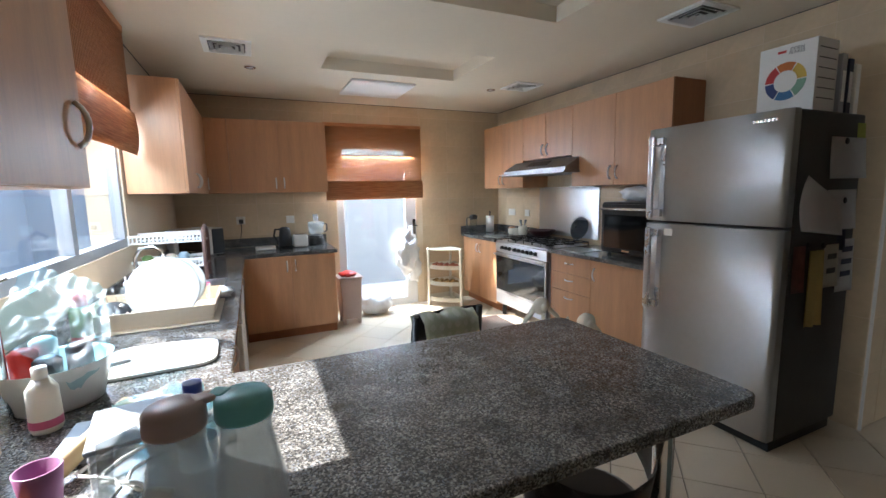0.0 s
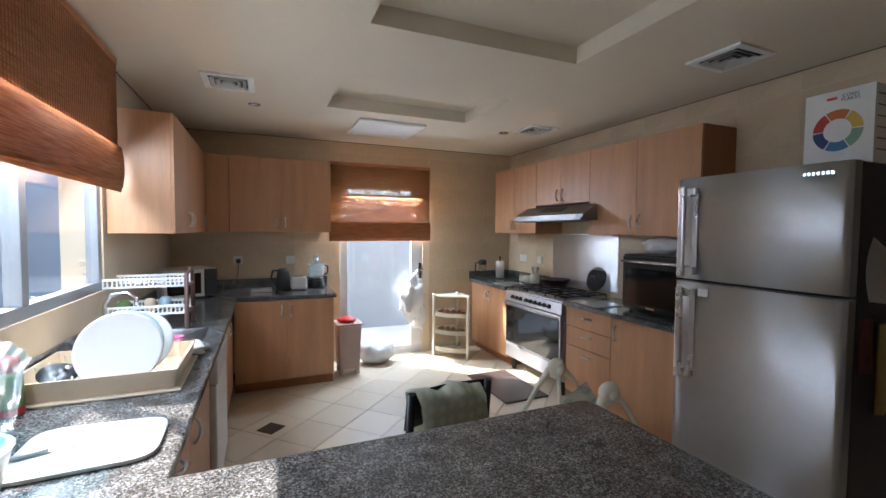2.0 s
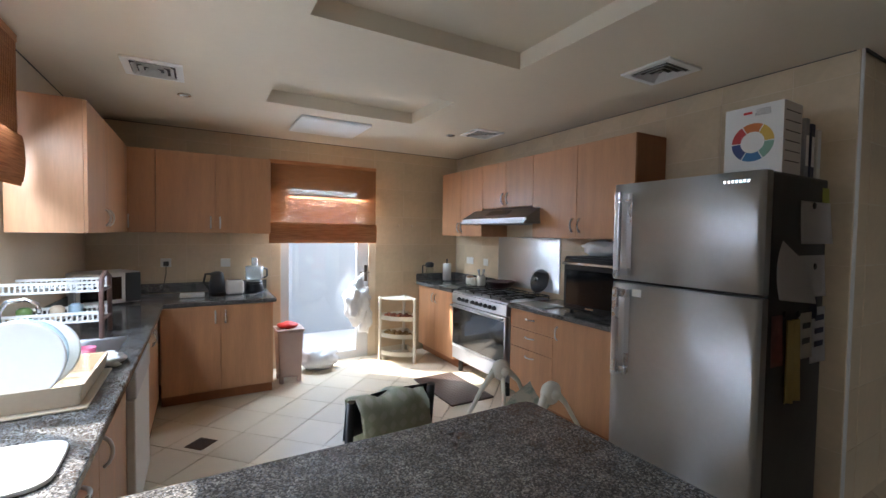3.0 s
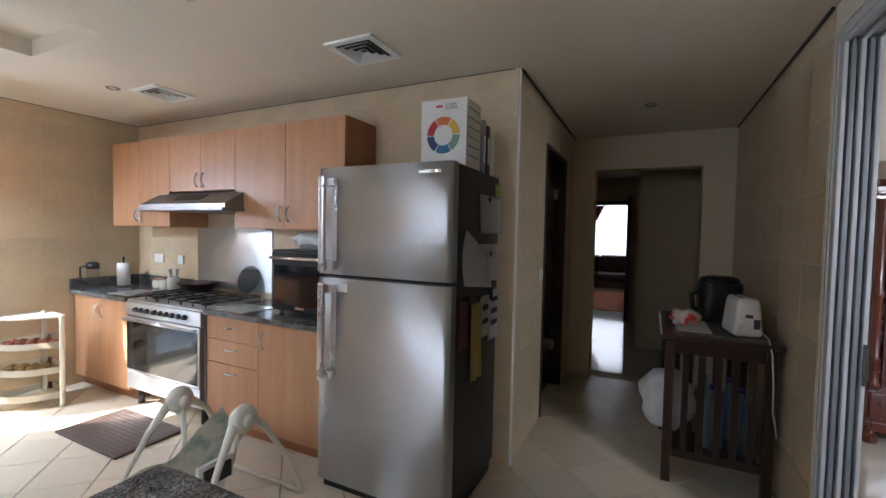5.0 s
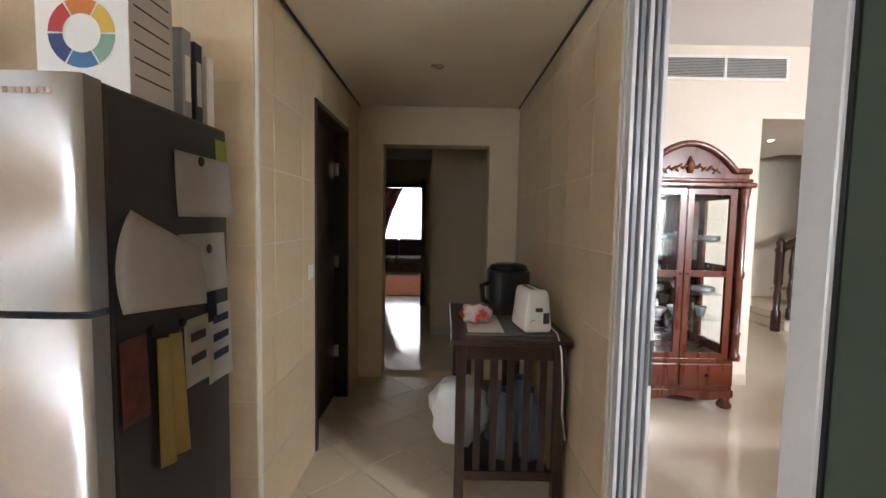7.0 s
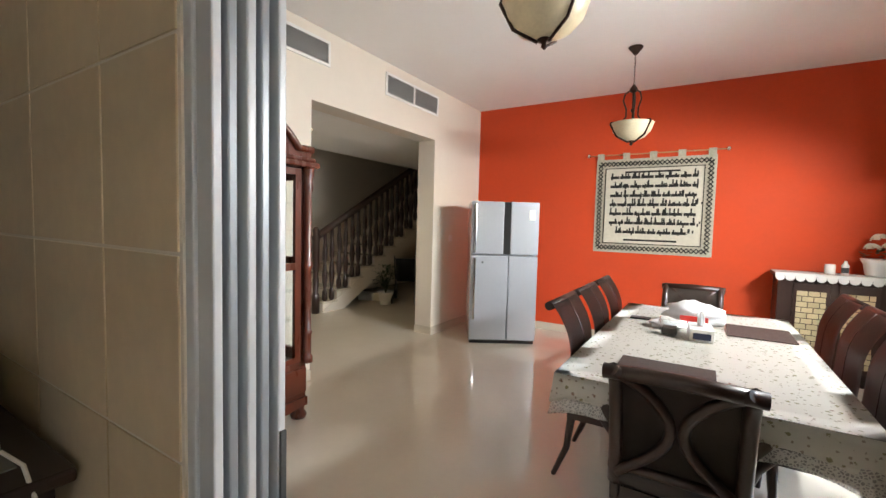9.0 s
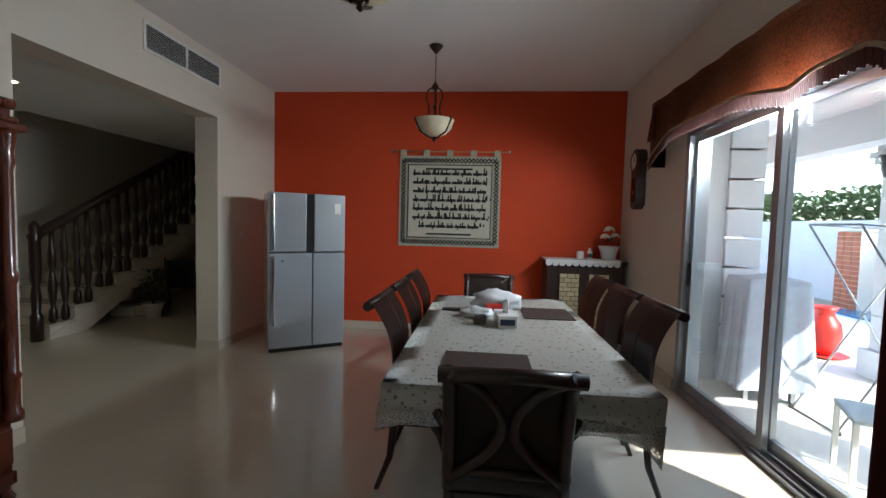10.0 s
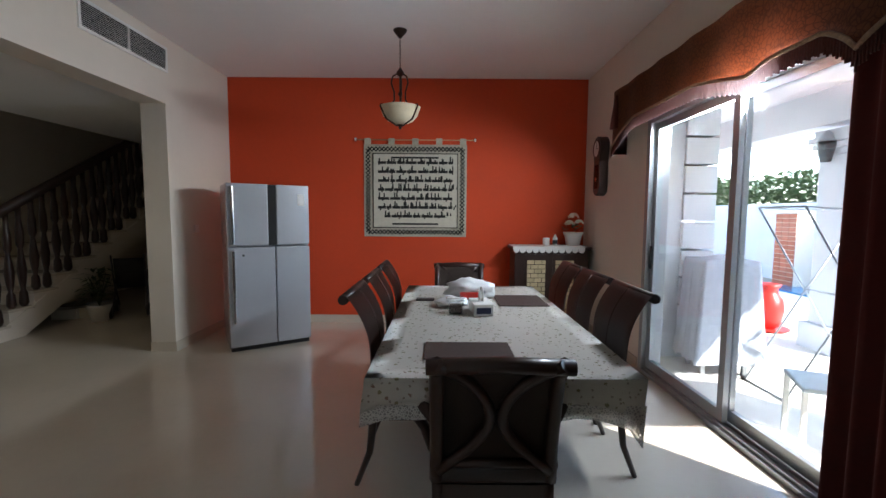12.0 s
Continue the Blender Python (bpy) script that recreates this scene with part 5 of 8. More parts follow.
def side_chair(name, m, label, arms=False):
    c = thing(name, m, label, "chair", "chairs round the dining table")
    w = 0.235 if arms else 0.255
    smooth(bpart("seat", (-w, 0.0, 0.42), (w, 0.46, 0.50), M_LEATHER, c, 0.025, seg=3))
    part("seat_rail", boxes(((-w + 0.01, 0.01, 0.36), (w - 0.01, 0.45, 0.419))), M_DARKWOOD, c)
    for s in (-1, 1):
        bm = bmesh.new()
        tube(bm, [(s * (w - 0.03), 0.43, 0.0), (s * (w - 0.035), 0.42, 0.2), (s * (w - 0.03), 0.43, 0.36)], [0.014, 0.018, 0.024], 8)
        part("leg", bm, M_DARKWOOD, c)
        bm = bmesh.new()
        tube(bm, [(s * (w - 0.03), -0.06, 0.0), (s * (w - 0.03), 0.01, 0.18), (s * (w - 0.03), 0.03, 0.36), (s * (w - 0.03), 0.02, 0.43)], [0.014, 0.018, 0.023, 0.023], 8)
        part("leg", bm, M_DARKWOOD, c)

    def curve(v, off):
        z = 0.48 + 0.45 * v
        y = 0.02 - 0.10 * max(0.0, v) ** 1.5 - (0.05 * max(0, v - 0.85) / 0.15 if v > 0.85 else 0) + off
        return y, z
    if not arms:
        def lean(v):
            """Side view of the back: upright below, sweeping outwards to a scroll at the top."""
            return 0.02 - 0.035 * v - 0.095 * max(0.0, v - 0.5) ** 2 / 0.25, 0.47 + 0.53 * v
        bm = bmesh.new()
        sheet(bm, 10, 16, lambda u, v: ((2 * u - 1) * w, lean(v)[0] + 0.028 - 0.012 * (2 * u - 1) ** 2, lean(v)[1]), -0.05)
        smooth(part("backrest", bm, M_LEATHER, c))
        bm = bmesh.new()
        tube(bm, [(-w - 0.002, lean(1)[0] - 0.004, 0.985), (w + 0.002, lean(1)[0] - 0.004, 0.985)], 0.026, 12)
        part("rolled_top", bm, M_LEATHER, c)
        bm = bmesh.new()
        tube(bm, [(0, lean(v / 8)[0] + 0.029, lean(v / 8)[1]) for v in range(9)], 0.003, 5)
        part("seam", bm, M_DARKWOOD, c, "stitched centre seam")
    else:
        bm = bmesh.new()
        sheet(bm, 4, 10, lambda u, v: ((2 * u - 1) * (w - 0.04), curve(v * 0.9 + 0.05, 0)[0], curve(v * 0.9 + 0.05, 0)[1]), 0.02)
        part("back_panel", bm, material("dark_brown_cloth", (0.055, 0.038, 0.028), 0.8, vary=0.1, bump=0.3, bump_scale=300), c, "dark brown upholstered back")
        for s in (-1, 1):
            bm = bmesh.new()
            tube(bm, [(s * (w - 0.025), curve(v / 10, -0.005)[0], curve(v / 10, 0)[1]) for v in range(-1, 11)], 0.026, 8)
            part("back_post", bm, M_DARKWOOD, c)
            bm = bmesh.new()
            tube(bm, [(s * (w - 0.03 - 0.185 * math.sin(math.pi * v / 10)), curve(v / 10, -0.020)[0], curve(v / 10, 0)[1]) for v in range(0, 11)], 0.021, 8)
            part("back_bow", bm, M_DARKWOOD, c)
            bm = bmesh.new()
            tube(bm, [(s * (w - 0.01), 0.0, 0.68), (s * (w + 0.045), 0.10, 0.70), (s * (w + 0.065), 0.28, 0.68), (s * (w + 0.065), 0.34, 0.65), (s * (w + 0.065), 0.31, 0.62)], [0.02, 0.024, 0.026, 0.024, 0.018], 8)
            part("arm", bm, M_DARKWOOD, c)
            bm = bmesh.new()
            tube(bm, [(s * (w + 0.065), 0.28, 0.665), (s * (w + 0.075), 0.22, 0.60), (s * (w + 0.03), 0.28, 0.5), (s * (w - 0.01), 0.25, 0.42)], [0.02, 0.024, 0.022, 0.026], 8)
            part("arm_support", bm, M_DARKWOOD, c)
        bm = bmesh.new()
        tube(bm, [(-w - 0.01, -0.125, 0.915), (0, -0.13, 0.925), (w + 0.01, -0.125, 0.915)], 0.028, 10)
        part("top_rail", bm, M_DARKWOOD, c)
        bm = bmesh.new()
        tube(bm, [(-w, 0.02, 0.50), (w, 0.02, 0.50)], 0.022, 8)
        part("lower_rail", bm, M_DARKWOOD, c)
    return c


LBL = "dark brown leather dining chair with a rolled back"
ch = side_chair("dining_chair", pose(5.525, -1.66, 0, 0, 0, 90), LBL)
for y in (-2.25, -2.83):
    copy_thing(ch, pose(5.525, y, 0, 0, 0, 90))
for y in (-1.74, -2.32, -2.88):
    copy_thing(ch, pose(4.15, y, 0, 0, 0, -90))
side_chair("dining_armchair", pose(4.98, -3.32, 0, 0, 0, 0), "dark wooden dining armchair at the far table end", True)
side_chair("dining_armchair", pose(4.95, -0.80, 0, 0, 0, 180), "dark wooden dining armchair with a crossed-bow back", True)

# things on the table
M_MAT = material("dark_brown_mat", (0.045, 0.026, 0.02), 0.7, vary=0.15, scale=30, bump=0.3, bump_scale=150)
for x0, x1, y0, y1 in ((4.42, 4.76, -2.50, -2.12), (4.83, 5.22, -1.30, -1.06)):
    tagged(bpart("placemat", (x0, y0, TZ + 0.005), (x1, y1, TZ + 0.009), M_MAT, None, 0.001), "dark brown placemat lying on the tablecloth", "placemat", "placemats")
tb = thing("tissue_box", pose(4.90, -1.95, TZ + 0.005, 0, 0, 5), "white tissue box with a dark blue band", "tissue box")
bpart("carton", (-0.06, -0.11, 0), (0.06, 0.11, 0.07), M_WHITE, tb, 0.003)
bpart("band", (-0.045, 0.1105, 0.012), (0.045, 0.1125, 0.05), MATS["navy_board"], tb, 0.0005)
bm = bmesh.new()
sheet(bm, 8, 4, lambda u, v: (0.04 * (u - 0.5), 0.03 * math.sin(u * 9) * (1 - v * 0.3), 0.07 + 0.09 * v * (1 - 0.4 * abs(u - 0.5))), 0.001)
part("tissue", bm, M_PAPER, tb)
fb = thing("food_tub", pose(5.06, -1.93, TZ + 0.005), "clear plastic food tub with dark contents", "tub")
part("tub", lathe(bmesh.new(), [(0.06, 0.0), (0.075, 0.075), (0.08, 0.08), (0.072, 0.078), (0.057, 0.004)], 4, pose(0, 0, 0, 0, 0, 45)), G_CLEAR, fb)
bpart("contents", (-0.038, -0.038, 0.004), (0.038, 0.038, 0.05), material("dark_dates", (0.06, 0.035, 0.03), 0.5, vary=0.3, scale=40), fb, 0.005)
part("lid", lathe(bmesh.new(), [(0.085, 0.081), (0.085, 0.09), (0.07, 0.095)], 4, pose(0, 0, 0, 0, 0, 45)), G_CLEAR, fb)
crumpled("plastic_bag", (4.93, -2.35, TZ + 0.075), (0.19, 0.11, 0.09), M_BAG, "open white plastic bag with red print", "plastic bag", 12, 0.45, flat=0.75)
tagged(bpart("red_print", (4.86, -2.222, TZ + 0.03), (5.02, -2.214, TZ + 0.08), M_RED, None, 0.002), "red printed packet leaning on the bag", "packet")
tagged(bpart("phone", (5.20, -2.36, TZ + 0.005), (5.33, -2.28, TZ + 0.014), M_BLACK, None, 0.004), "black phone lying on the tablecloth", "phone")
crumpled("clear_bag", (5.08, -2.12, TZ + 0.035), (0.11, 0.09, 0.035), M_BAG, "crumpled clear plastic wrapper on the table", "plastic bag", 22, 0.4, flat=0.8)

# ---- dining room: pendants ----


def pendant(x, y, label):
    p = thing("pendant_lamp", pose(x, y, 0), label, "pendant lamp", "dining pendants")
    part("canopy", lathe(bmesh.new(), [(0.015, DZ - 0.07), (0.03, DZ - 0.05), (0.06, DZ - 0.015), (0.065, DZ - 0.001)], 20), M_BRONZE, p)
    bm = bmesh.new()
    for i in range(15):
        z = 2.775 + i * 0.0185
        tube(bm, [(0.006 * math.cos(a) * (i % 2), 0.006 * math.cos(a) * ((i + 1) % 2), z + 0.012 * math.sin(a)) for a in [k * math.pi / 4 for k in range(8)]], 0.0022, 5, True)
    part("chain", bm, M_BRONZE, p)
    part("hub", lathe(bmesh.new(), [(0.01, 2.70), (0.03, 2.715), (0.035, 2.74), (0.02, 2.76), (0.008, 2.78)], 16), M_BRONZE, p)
    part("stem", lathe(bmesh.new(), [(0.007, 2.27), (0.007, 2.52), (0.02, 2.535), (0.02, 2.55), (0.007, 2.565), (0.009, 2.70)], 10), M_BRONZE, p)
    for k in range(3):
        a = k * 2 * math.pi / 3 + 0.5
        bm = bmesh.new()
        rr = [(0.02, 2.73), (0.075, 2.69), (0.09, 2.63), (0.06, 2.55), (0.06, 2.48), (0.10, 2.43), (0.196, 2.425), (0.20, 2.41), (0.14, 2.30), (0.03, 2.245)]
        tube(bm, [(r * math.cos(a), r * math.sin(a), z) for r, z in rr], 0.008, 6)
        part("scroll_arm", bm, M_BRONZE, p)
    part("bowl", lathe(bmesh.new(), [(0.01, 2.262), (0.06, 2.268), (0.12, 2.295), (0.165, 2.345), (0.188, 2.415), (0.192, 2.42), (0.180, 2.415), (0.155, 2.345), (0.11, 2.30), (0.05, 2.275)], 32, cap=False), M_ALAB, p, "cream alabaster glass bowl")
    part("finial", lathe(bmesh.new(), [(0.004, 2.215), (0.016, 2.228), (0.012, 2.24), (0.03, 2.25), (0.034, 2.258)], 14), M_BRONZE, p)
    return p


pd = pendant(5.55, -3.40, "bronze pendant lamp with a cream glass bowl")
copy_thing(pd, pose(5.55, -0.90, 0))

# ---- dining room: tapestry ----
tp = thing("tapestry", pose(6.17, DY1, 0, 0, 0, 180), "black and cream woven wall tapestry on a rod", "tapestry")
TWW, TZ0, TZ1 = 1.35, 1.13, 2.30
M_TAPB = material("grey_weave", (0.26, 0.24, 0.19), 0.95, vary=0.2, scale=40, bump=0.3, bump_scale=300)
M_TAPC = material("cream_weave", (0.62, 0.58, 0.47), 0.95, vary=0.08, scale=30, bump=0.3, bump_scale=300)
M_TAPG = material("grey_cream_weave", (0.52, 0.475, 0.37), 0.95, vary=0.15, scale=40, bump=0.3, bump_scale=300)
M_TAPK = material("black_thread", (0.02, 0.02, 0.018), 0.9, vary=0.1)
bpart("border", (0.02, -0.016, TZ0), (TWW - 0.02, -0.008, TZ1), M_TAPG, tp, 0.002)
bpart("field", (0.145, -0.0205, TZ0 + 0.125), (TWW - 0.145, -0.0165, TZ1 - 0.125), M_TAPC, tp, 0.001)
bm = bmesh.new()


def zigzag(p0, p1, off, amp, step, y, r):
    a, b = Vector((p0[0], p0[1])), Vector((p1[0], p1[1]))
    d = (b - a)
    k = int(d.length / step)
    nrm = Vector((-d.y, d.x)).normalized()
    pts = []
    for i in range(k + 1):
        q = a + d * (i / k) + nrm * (off + amp * (1 if i % 2 else -1))
        pts.append((q.x, y, q.y))
    tube(bm, pts, r, 4)


for amp in (0.026, -0.026):
    c = 0.075
    for a0, b0 in (((c, TZ0 + 0.06), (TWW - c, TZ0 + 0.06)), ((c, TZ1 - 0.06), (TWW - c, TZ1 - 0.06)), ((c, TZ0 + 0.06), (c, TZ1 - 0.06)), ((TWW - c, TZ0 + 0.06), (TWW - c, TZ1 - 0.06))):
        zigzag(a0, b0, 0.0, amp, 0.048, -0.0175, 0.0115)
for x in (0.136, TWW - 0.136):
    tube(bm, [(x, -0.0205, TZ0 + 0.12), (x, -0.0205, TZ1 - 0.12)], 0.006, 4)
for z in (TZ0 + 0.116, TZ1 - 0.116):
    tube(bm, [(0.13, -0.0205, z), (TWW - 0.13, -0.0205, z)], 0.006, 4)
part("border_zigzag", bm, M_TAPK, tp, "black zigzag border")
rnd = random.Random(9)
bm = bmesh.new()
for row in range(7):
    z = TZ1 - 0.225 - row * 0.113
    x = 0.20 + (0.08 if row == 6 else 0)
    end = TWW - 0.20 - (0.08 if row == 6 else 0)
    while x < end:
        L = rnd.uniform(0.06, 0.15)
        box(bm, (x, -0.0235, z - 0.022), (min(x + L, end), -0.0207, z + 0.012))
        for s in range(4):
            xx = x + rnd.uniform(0.005, max(0.01, L - 0.015))
            h = rnd.uniform(0.025, 0.075)
            up = rnd.random() < 0.75
            box(bm, (xx, -0.0238, z if up else z - h * 0.7), (xx + 0.017, -0.0209, z + h if up else z))
        x += L + rnd.uniform(0.004, 0.012)
for z in (TZ1 - 0.165, TZ0 + 0.165):
    box(bm, (0.38, -0.0235, z - 0.012), (TWW - 0.38, -0.0207, z + 0.010))
part("woven_lettering", bm, M_TAPK, tp, "rows of dark woven bars")
for i in range(5):
    x = 0.03 + i * (TWW - 0.14) / 4
    bpart("hanging_tab", (x, -0.030, TZ1), (x + 0.08, -0.006, TZ1 + 0.075), M_TAPG, tp, 0.004)
bm = bmesh.new()
tube(bm, [(-0.07, -0.018, TZ1 + 0.055), (TWW + 0.07, -0.018, TZ1 + 0.055)], 0.008, 8)
part("rod", bm, material("pale_wood_rod", (0.5, 0.25, 0.12), 0.5), tp)
for x in (-0.08, TWW + 0.08):
    part("finial", lathe(bmesh.new(), [(0.006, -0.025), (0.03, -0.008), (0.03, 0.008), (0.006, 0.025)], 8, pose(x, -0.018, TZ1 + 0.055, 0, 90)), M_CHROME, tp)

# ---- dining room: corner sideboard ----
sb = thing("sideboard", pose(4.27, -4.40, 0, 0, 0, 180), "dark wooden sideboard with cream brick-pattern doors", "sideboard")
SWD = 0.92
bpart("top", (-0.03, -0.03, 1.0), (SWD, 0.385, 1.04), M_DARKWOOD, sb, 0.008)
bpart("carcass", (0, 0, 0.06), (SWD - 0.03, 0.38, 0.999), M_DARKWOOD, sb, 0.004)
bpart("plinth", (0.03, 0.02, 0.0), (SWD - 0.06, 0.36, 0.059), M_DARKWOOD, sb, 0.003)
M_CREAMBRICK = material("cream_brick", (0.60, 0.50, 0.30), 0.8, vary=0.12, scale=15, bump=0.3, per_piece=0.12)
for x0 in (0.12, 0.46):
    d = bpart("arched_door", (x0, -0.012, 0.14), (x0 + 0.28, -0.001, 0.95), M_DARKWOOD, sb, 0.003)
    for r in range(13):
        z = 0.18 + r * 0.054
        for k in range(3):
            bx = x0 + 0.03 + (k - (0.5 if r % 2 else 0)) * 0.09
            a, b = max(bx, x0 + 0.03), min(bx + 0.082, x0 + 0.25)
            lim = 0.94 - 0.09 * abs((a + b) / 2 - x0 - 0.14) / 0.14
            if b - a > 0.02 and z + 0.046 < lim:
                bpart("brick", (a, -0.020, z), (b, -0.0125, z + 0.046), M_CREAMBRICK, d, 0)
rn = thing("lace_runner", pose(4.27, -4.40, 1.041, 0, 0, 180), "white scalloped lace runner on the sideboard", "table runner")
bpart("cloth", (-0.03, -0.040, 0.0), (SWD - 0.06, 0.30, 0.004), M_CLOTH, rn, 0.0005)
bm = bmesh.new()
for i in range(11):
    c = -0.03 + 0.0391 + i * 0.0782
    lathe(bm, [(0.038, 0), (0.038, 0.003)], 20, pose(c, -0.042, -0.036, 90))
box(bm, (-0.03, -0.0465, -0.028), (0.83, -0.0405, 0.0045))
part("scalloped_edge", bm, M_CLOTH, rn)
fp = thing("flower_pot", pose(3.52, -4.58, 1.045), "white patterned flower pot with cream artificial roses", "plant pot")
part("pot", lathe(bmesh.new(), [(0.07, 0), (0.085, 0.02), (0.10, 0.11), (0.125, 0.16), (0.12, 0.165), (0.09, 0.12)], 24), M_WHITE, fp)
rnd = random.Random(3)
for (x, y, z, r) in ((0.0, 0.0, 0.34, 0.06), (0.06, 0.03, 0.26, 0.05), (-0.06, 0.03, 0.27, 0.05), (0.02, -0.06, 0.25, 0.05)):
    bm = bmesh.new()
    for k in range(18):
        a, e = k * 2.4, 0.2 + 1.2 * (k / 18)
        d = Vector((math.cos(a) * math.cos(e), math.sin(a) * math.cos(e), math.sin(e)))
        s = Vector((-math.sin(a), math.cos(a), 0))
        u = d.cross(s)
        c = Vector((x, y, z)) + d * r * 0.7
        q = [bm.verts.new(c + s * r * 0.45 * i + u * r * 0.45 * j + d * 0.2 * r * (abs(i) + abs(j))) for i, j in ((-1, -0.6), (1, -0.6), (0.8, 0.8), (-0.8, 0.8))]
        bm.faces.new(q)
    part("flower", bm, material("cream_petal", (0.72, 0.66, 0.52), 0.7) if "cream_petal" not in MATS else MATS["cream_petal"], fp)
M_LEAF = material("green_leaf", (0.06, 0.10, 0.03), 0.5, vary=0.25, scale=8)
bm = bmesh.new()
for k in range(26):
    a, r = rnd.uniform(0, 6.28), rnd.uniform(0.05, 0.13)
    c = Vector((r * math.cos(a), r * math.sin(a), rnd.uniform(0.15, 0.27)))
    d = Vector((math.cos(a), math.sin(a), rnd.uniform(-0.3, 0.6))).normalized()
    s = d.cross(Vector((0, 0, 1))).normalized()
    bm.faces.new([bm.verts.new(p) for p in (c - d * 0.04, c + s * 0.018, c + d * 0.04, c - s * 0.018)])
part("leaves", bm, M_LEAF, fp, "small green leaves")
jr = thing("candle_jar", pose(3.86, -4.55, 1.045), "white candle jar on the sideboard", "jar")
part("jar", lathe(bmesh.new(), [(0.04, 0), (0.042, 0.01), (0.042, 0.09), (0.036, 0.095)], 18), M_WHITE, jr)
bt = thing("spray_bottle", pose(3.75, -4.55, 1.045), "small white bottle with a dark label", "bottle")
part("bottle", lathe(bmesh.new(), [(0.028, 0), (0.03, 0.01), (0.03, 0.09), (0.014, 0.115), (0.012, 0.135)], 16), M_WHITE, bt)
part("label_band", lathe(bmesh.new(), [(0.0305, 0.02), (0.0305, 0.07)], 16, cap=False), M_GREYSIDE, bt)

# ---- dining room: wall clock ----
wc = thing("wall_clock", pose(DX0, -4.24, 1.66, 0, 0, 90), "dark wooden pendulum wall clock", "clock")
bm = bmesh.new()
out = [(0.03, 0.02), (0.11, -0.02), (0.19, 0.02), (0.20, 0.10), (0.19, 0.36)] + [(0.11 + 0.115 * math.cos(a), 0.50 + 0.135 * math.sin(a)) for a in [(-0.2 + 0.28 * k) * 1 for k in range(0, 13)]] + [(0.03, 0.36), (0.02, 0.10)]
extrude_profile(bm, out, "y", -0.10, -0.001)
part("case", bm, M_DARKWOOD, wc)
part("dial", lathe(bmesh.new(), [(0.088, 0), (0.088, 0.004)], 28, pose(0.11, -0.101, 0.50, 90)), M_PAPER, wc, "white round clock face")
part("bezel", lathe(bmesh.new(), [(0.088, 0), (0.098, 0.0), (0.098, 0.012), (0.088, 0.012)], 28, pose(0.11, -0.101, 0.50, 90), cap=False), M_MAHOG, wc)
bpart("hand", (0.107, -0.108, 0.50), (0.113, -0.1065, 0.57), M_BLACK, wc, 0)
bpart("hand", (0.11, -0.1095, 0.497), (0.16, -0.108, 0.503), M_BLACK, wc, 0)
part("pendulum", lathe(bmesh.new(), [(0.025, 0), (0.025, 0.005)], 18, pose(0.11, -0.101, 0.16, 90)), M_CHROME, wc)
bpart("pendulum_window", (0.06, -0.1045, 0.06), (0.16, -0.1005, 0.32), G_DARK, wc, 0)

# ---- dining room: patio door, valance ----
pdoor = thing("door_5", pose(0, 0, 0), "grey aluminium sliding patio door with two glass leaves", "patio door", kind="structure")
SY0, SY1, SZ = -3.14, -0.57, 2.28
for y in (SY0, SY1 - 0.06):
    bpart("frame_side", (DX0 - 0.17, y, 0.002), (DX0 + 0.012, y + 0.06, SZ), M_ALUGREY, pdoor, 0.004)
bpart("frame_head", (DX0 - 0.17, SY0 + 0.06, SZ - 0.06), (DX0 + 0.012, SY1 - 0.06, SZ), M_ALUGREY, pdoor, 0.004)
bpart("frame_sill", (DX0 - 0.17, SY0 + 0.06, 0.002), (DX0 + 0.012, SY1 - 0.06, 0.03), M_ALUGREY, pdoor, 0.004)
for x in (DX0 - 0.14, DX0 - 0.08, DX0 - 0.02):
    bpart("sill_rail", (x - 0.006, SY0 + 0.061, 0.031), (x + 0.006, SY1 - 0.061, 0.05), M_ALUGREY, pdoor, 0.002)
for y0, y1, x in ((SY0 + 0.06, -2.02, DX0 - 0.05), (-2.10, -1.10, DX0 - 0.11), (-1.12, SY1 - 0.06, DX0 - 0.05)):
    lfp = part("leaf_frame", boxes(((x - 0.018, y0, 0.051), (x + 0.018, y0 + 0.06, SZ - 0.061)), ((x - 0.018, y1 - 0.06, 0.051), (x + 0.018, y1, SZ - 0.061)), ((x - 0.018, y0 + 0.06, 0.051), (x + 0.018, y1 - 0.06, 0.13)), ((x - 0.018, y0 + 0.06, SZ - 0.12), (x + 0.018, y1 - 0.06, SZ - 0.061))), M_ALUGREY, pdoor)
    g = bpart("pane", (x - 0.003, y0 + 0.06, 0.13), (x + 0.003, y1 - 0.06, SZ - 0.12), G_CLEAR, lfp, 0)
    g.visible_shadow = False
bpart("pull_handle", (DX0 - 0.03, SY0 + 0.08, 0.95), (DX0 - 0.012, SY0 + 0.10, 1.15), M_BLACK, pdoor, 0.003)


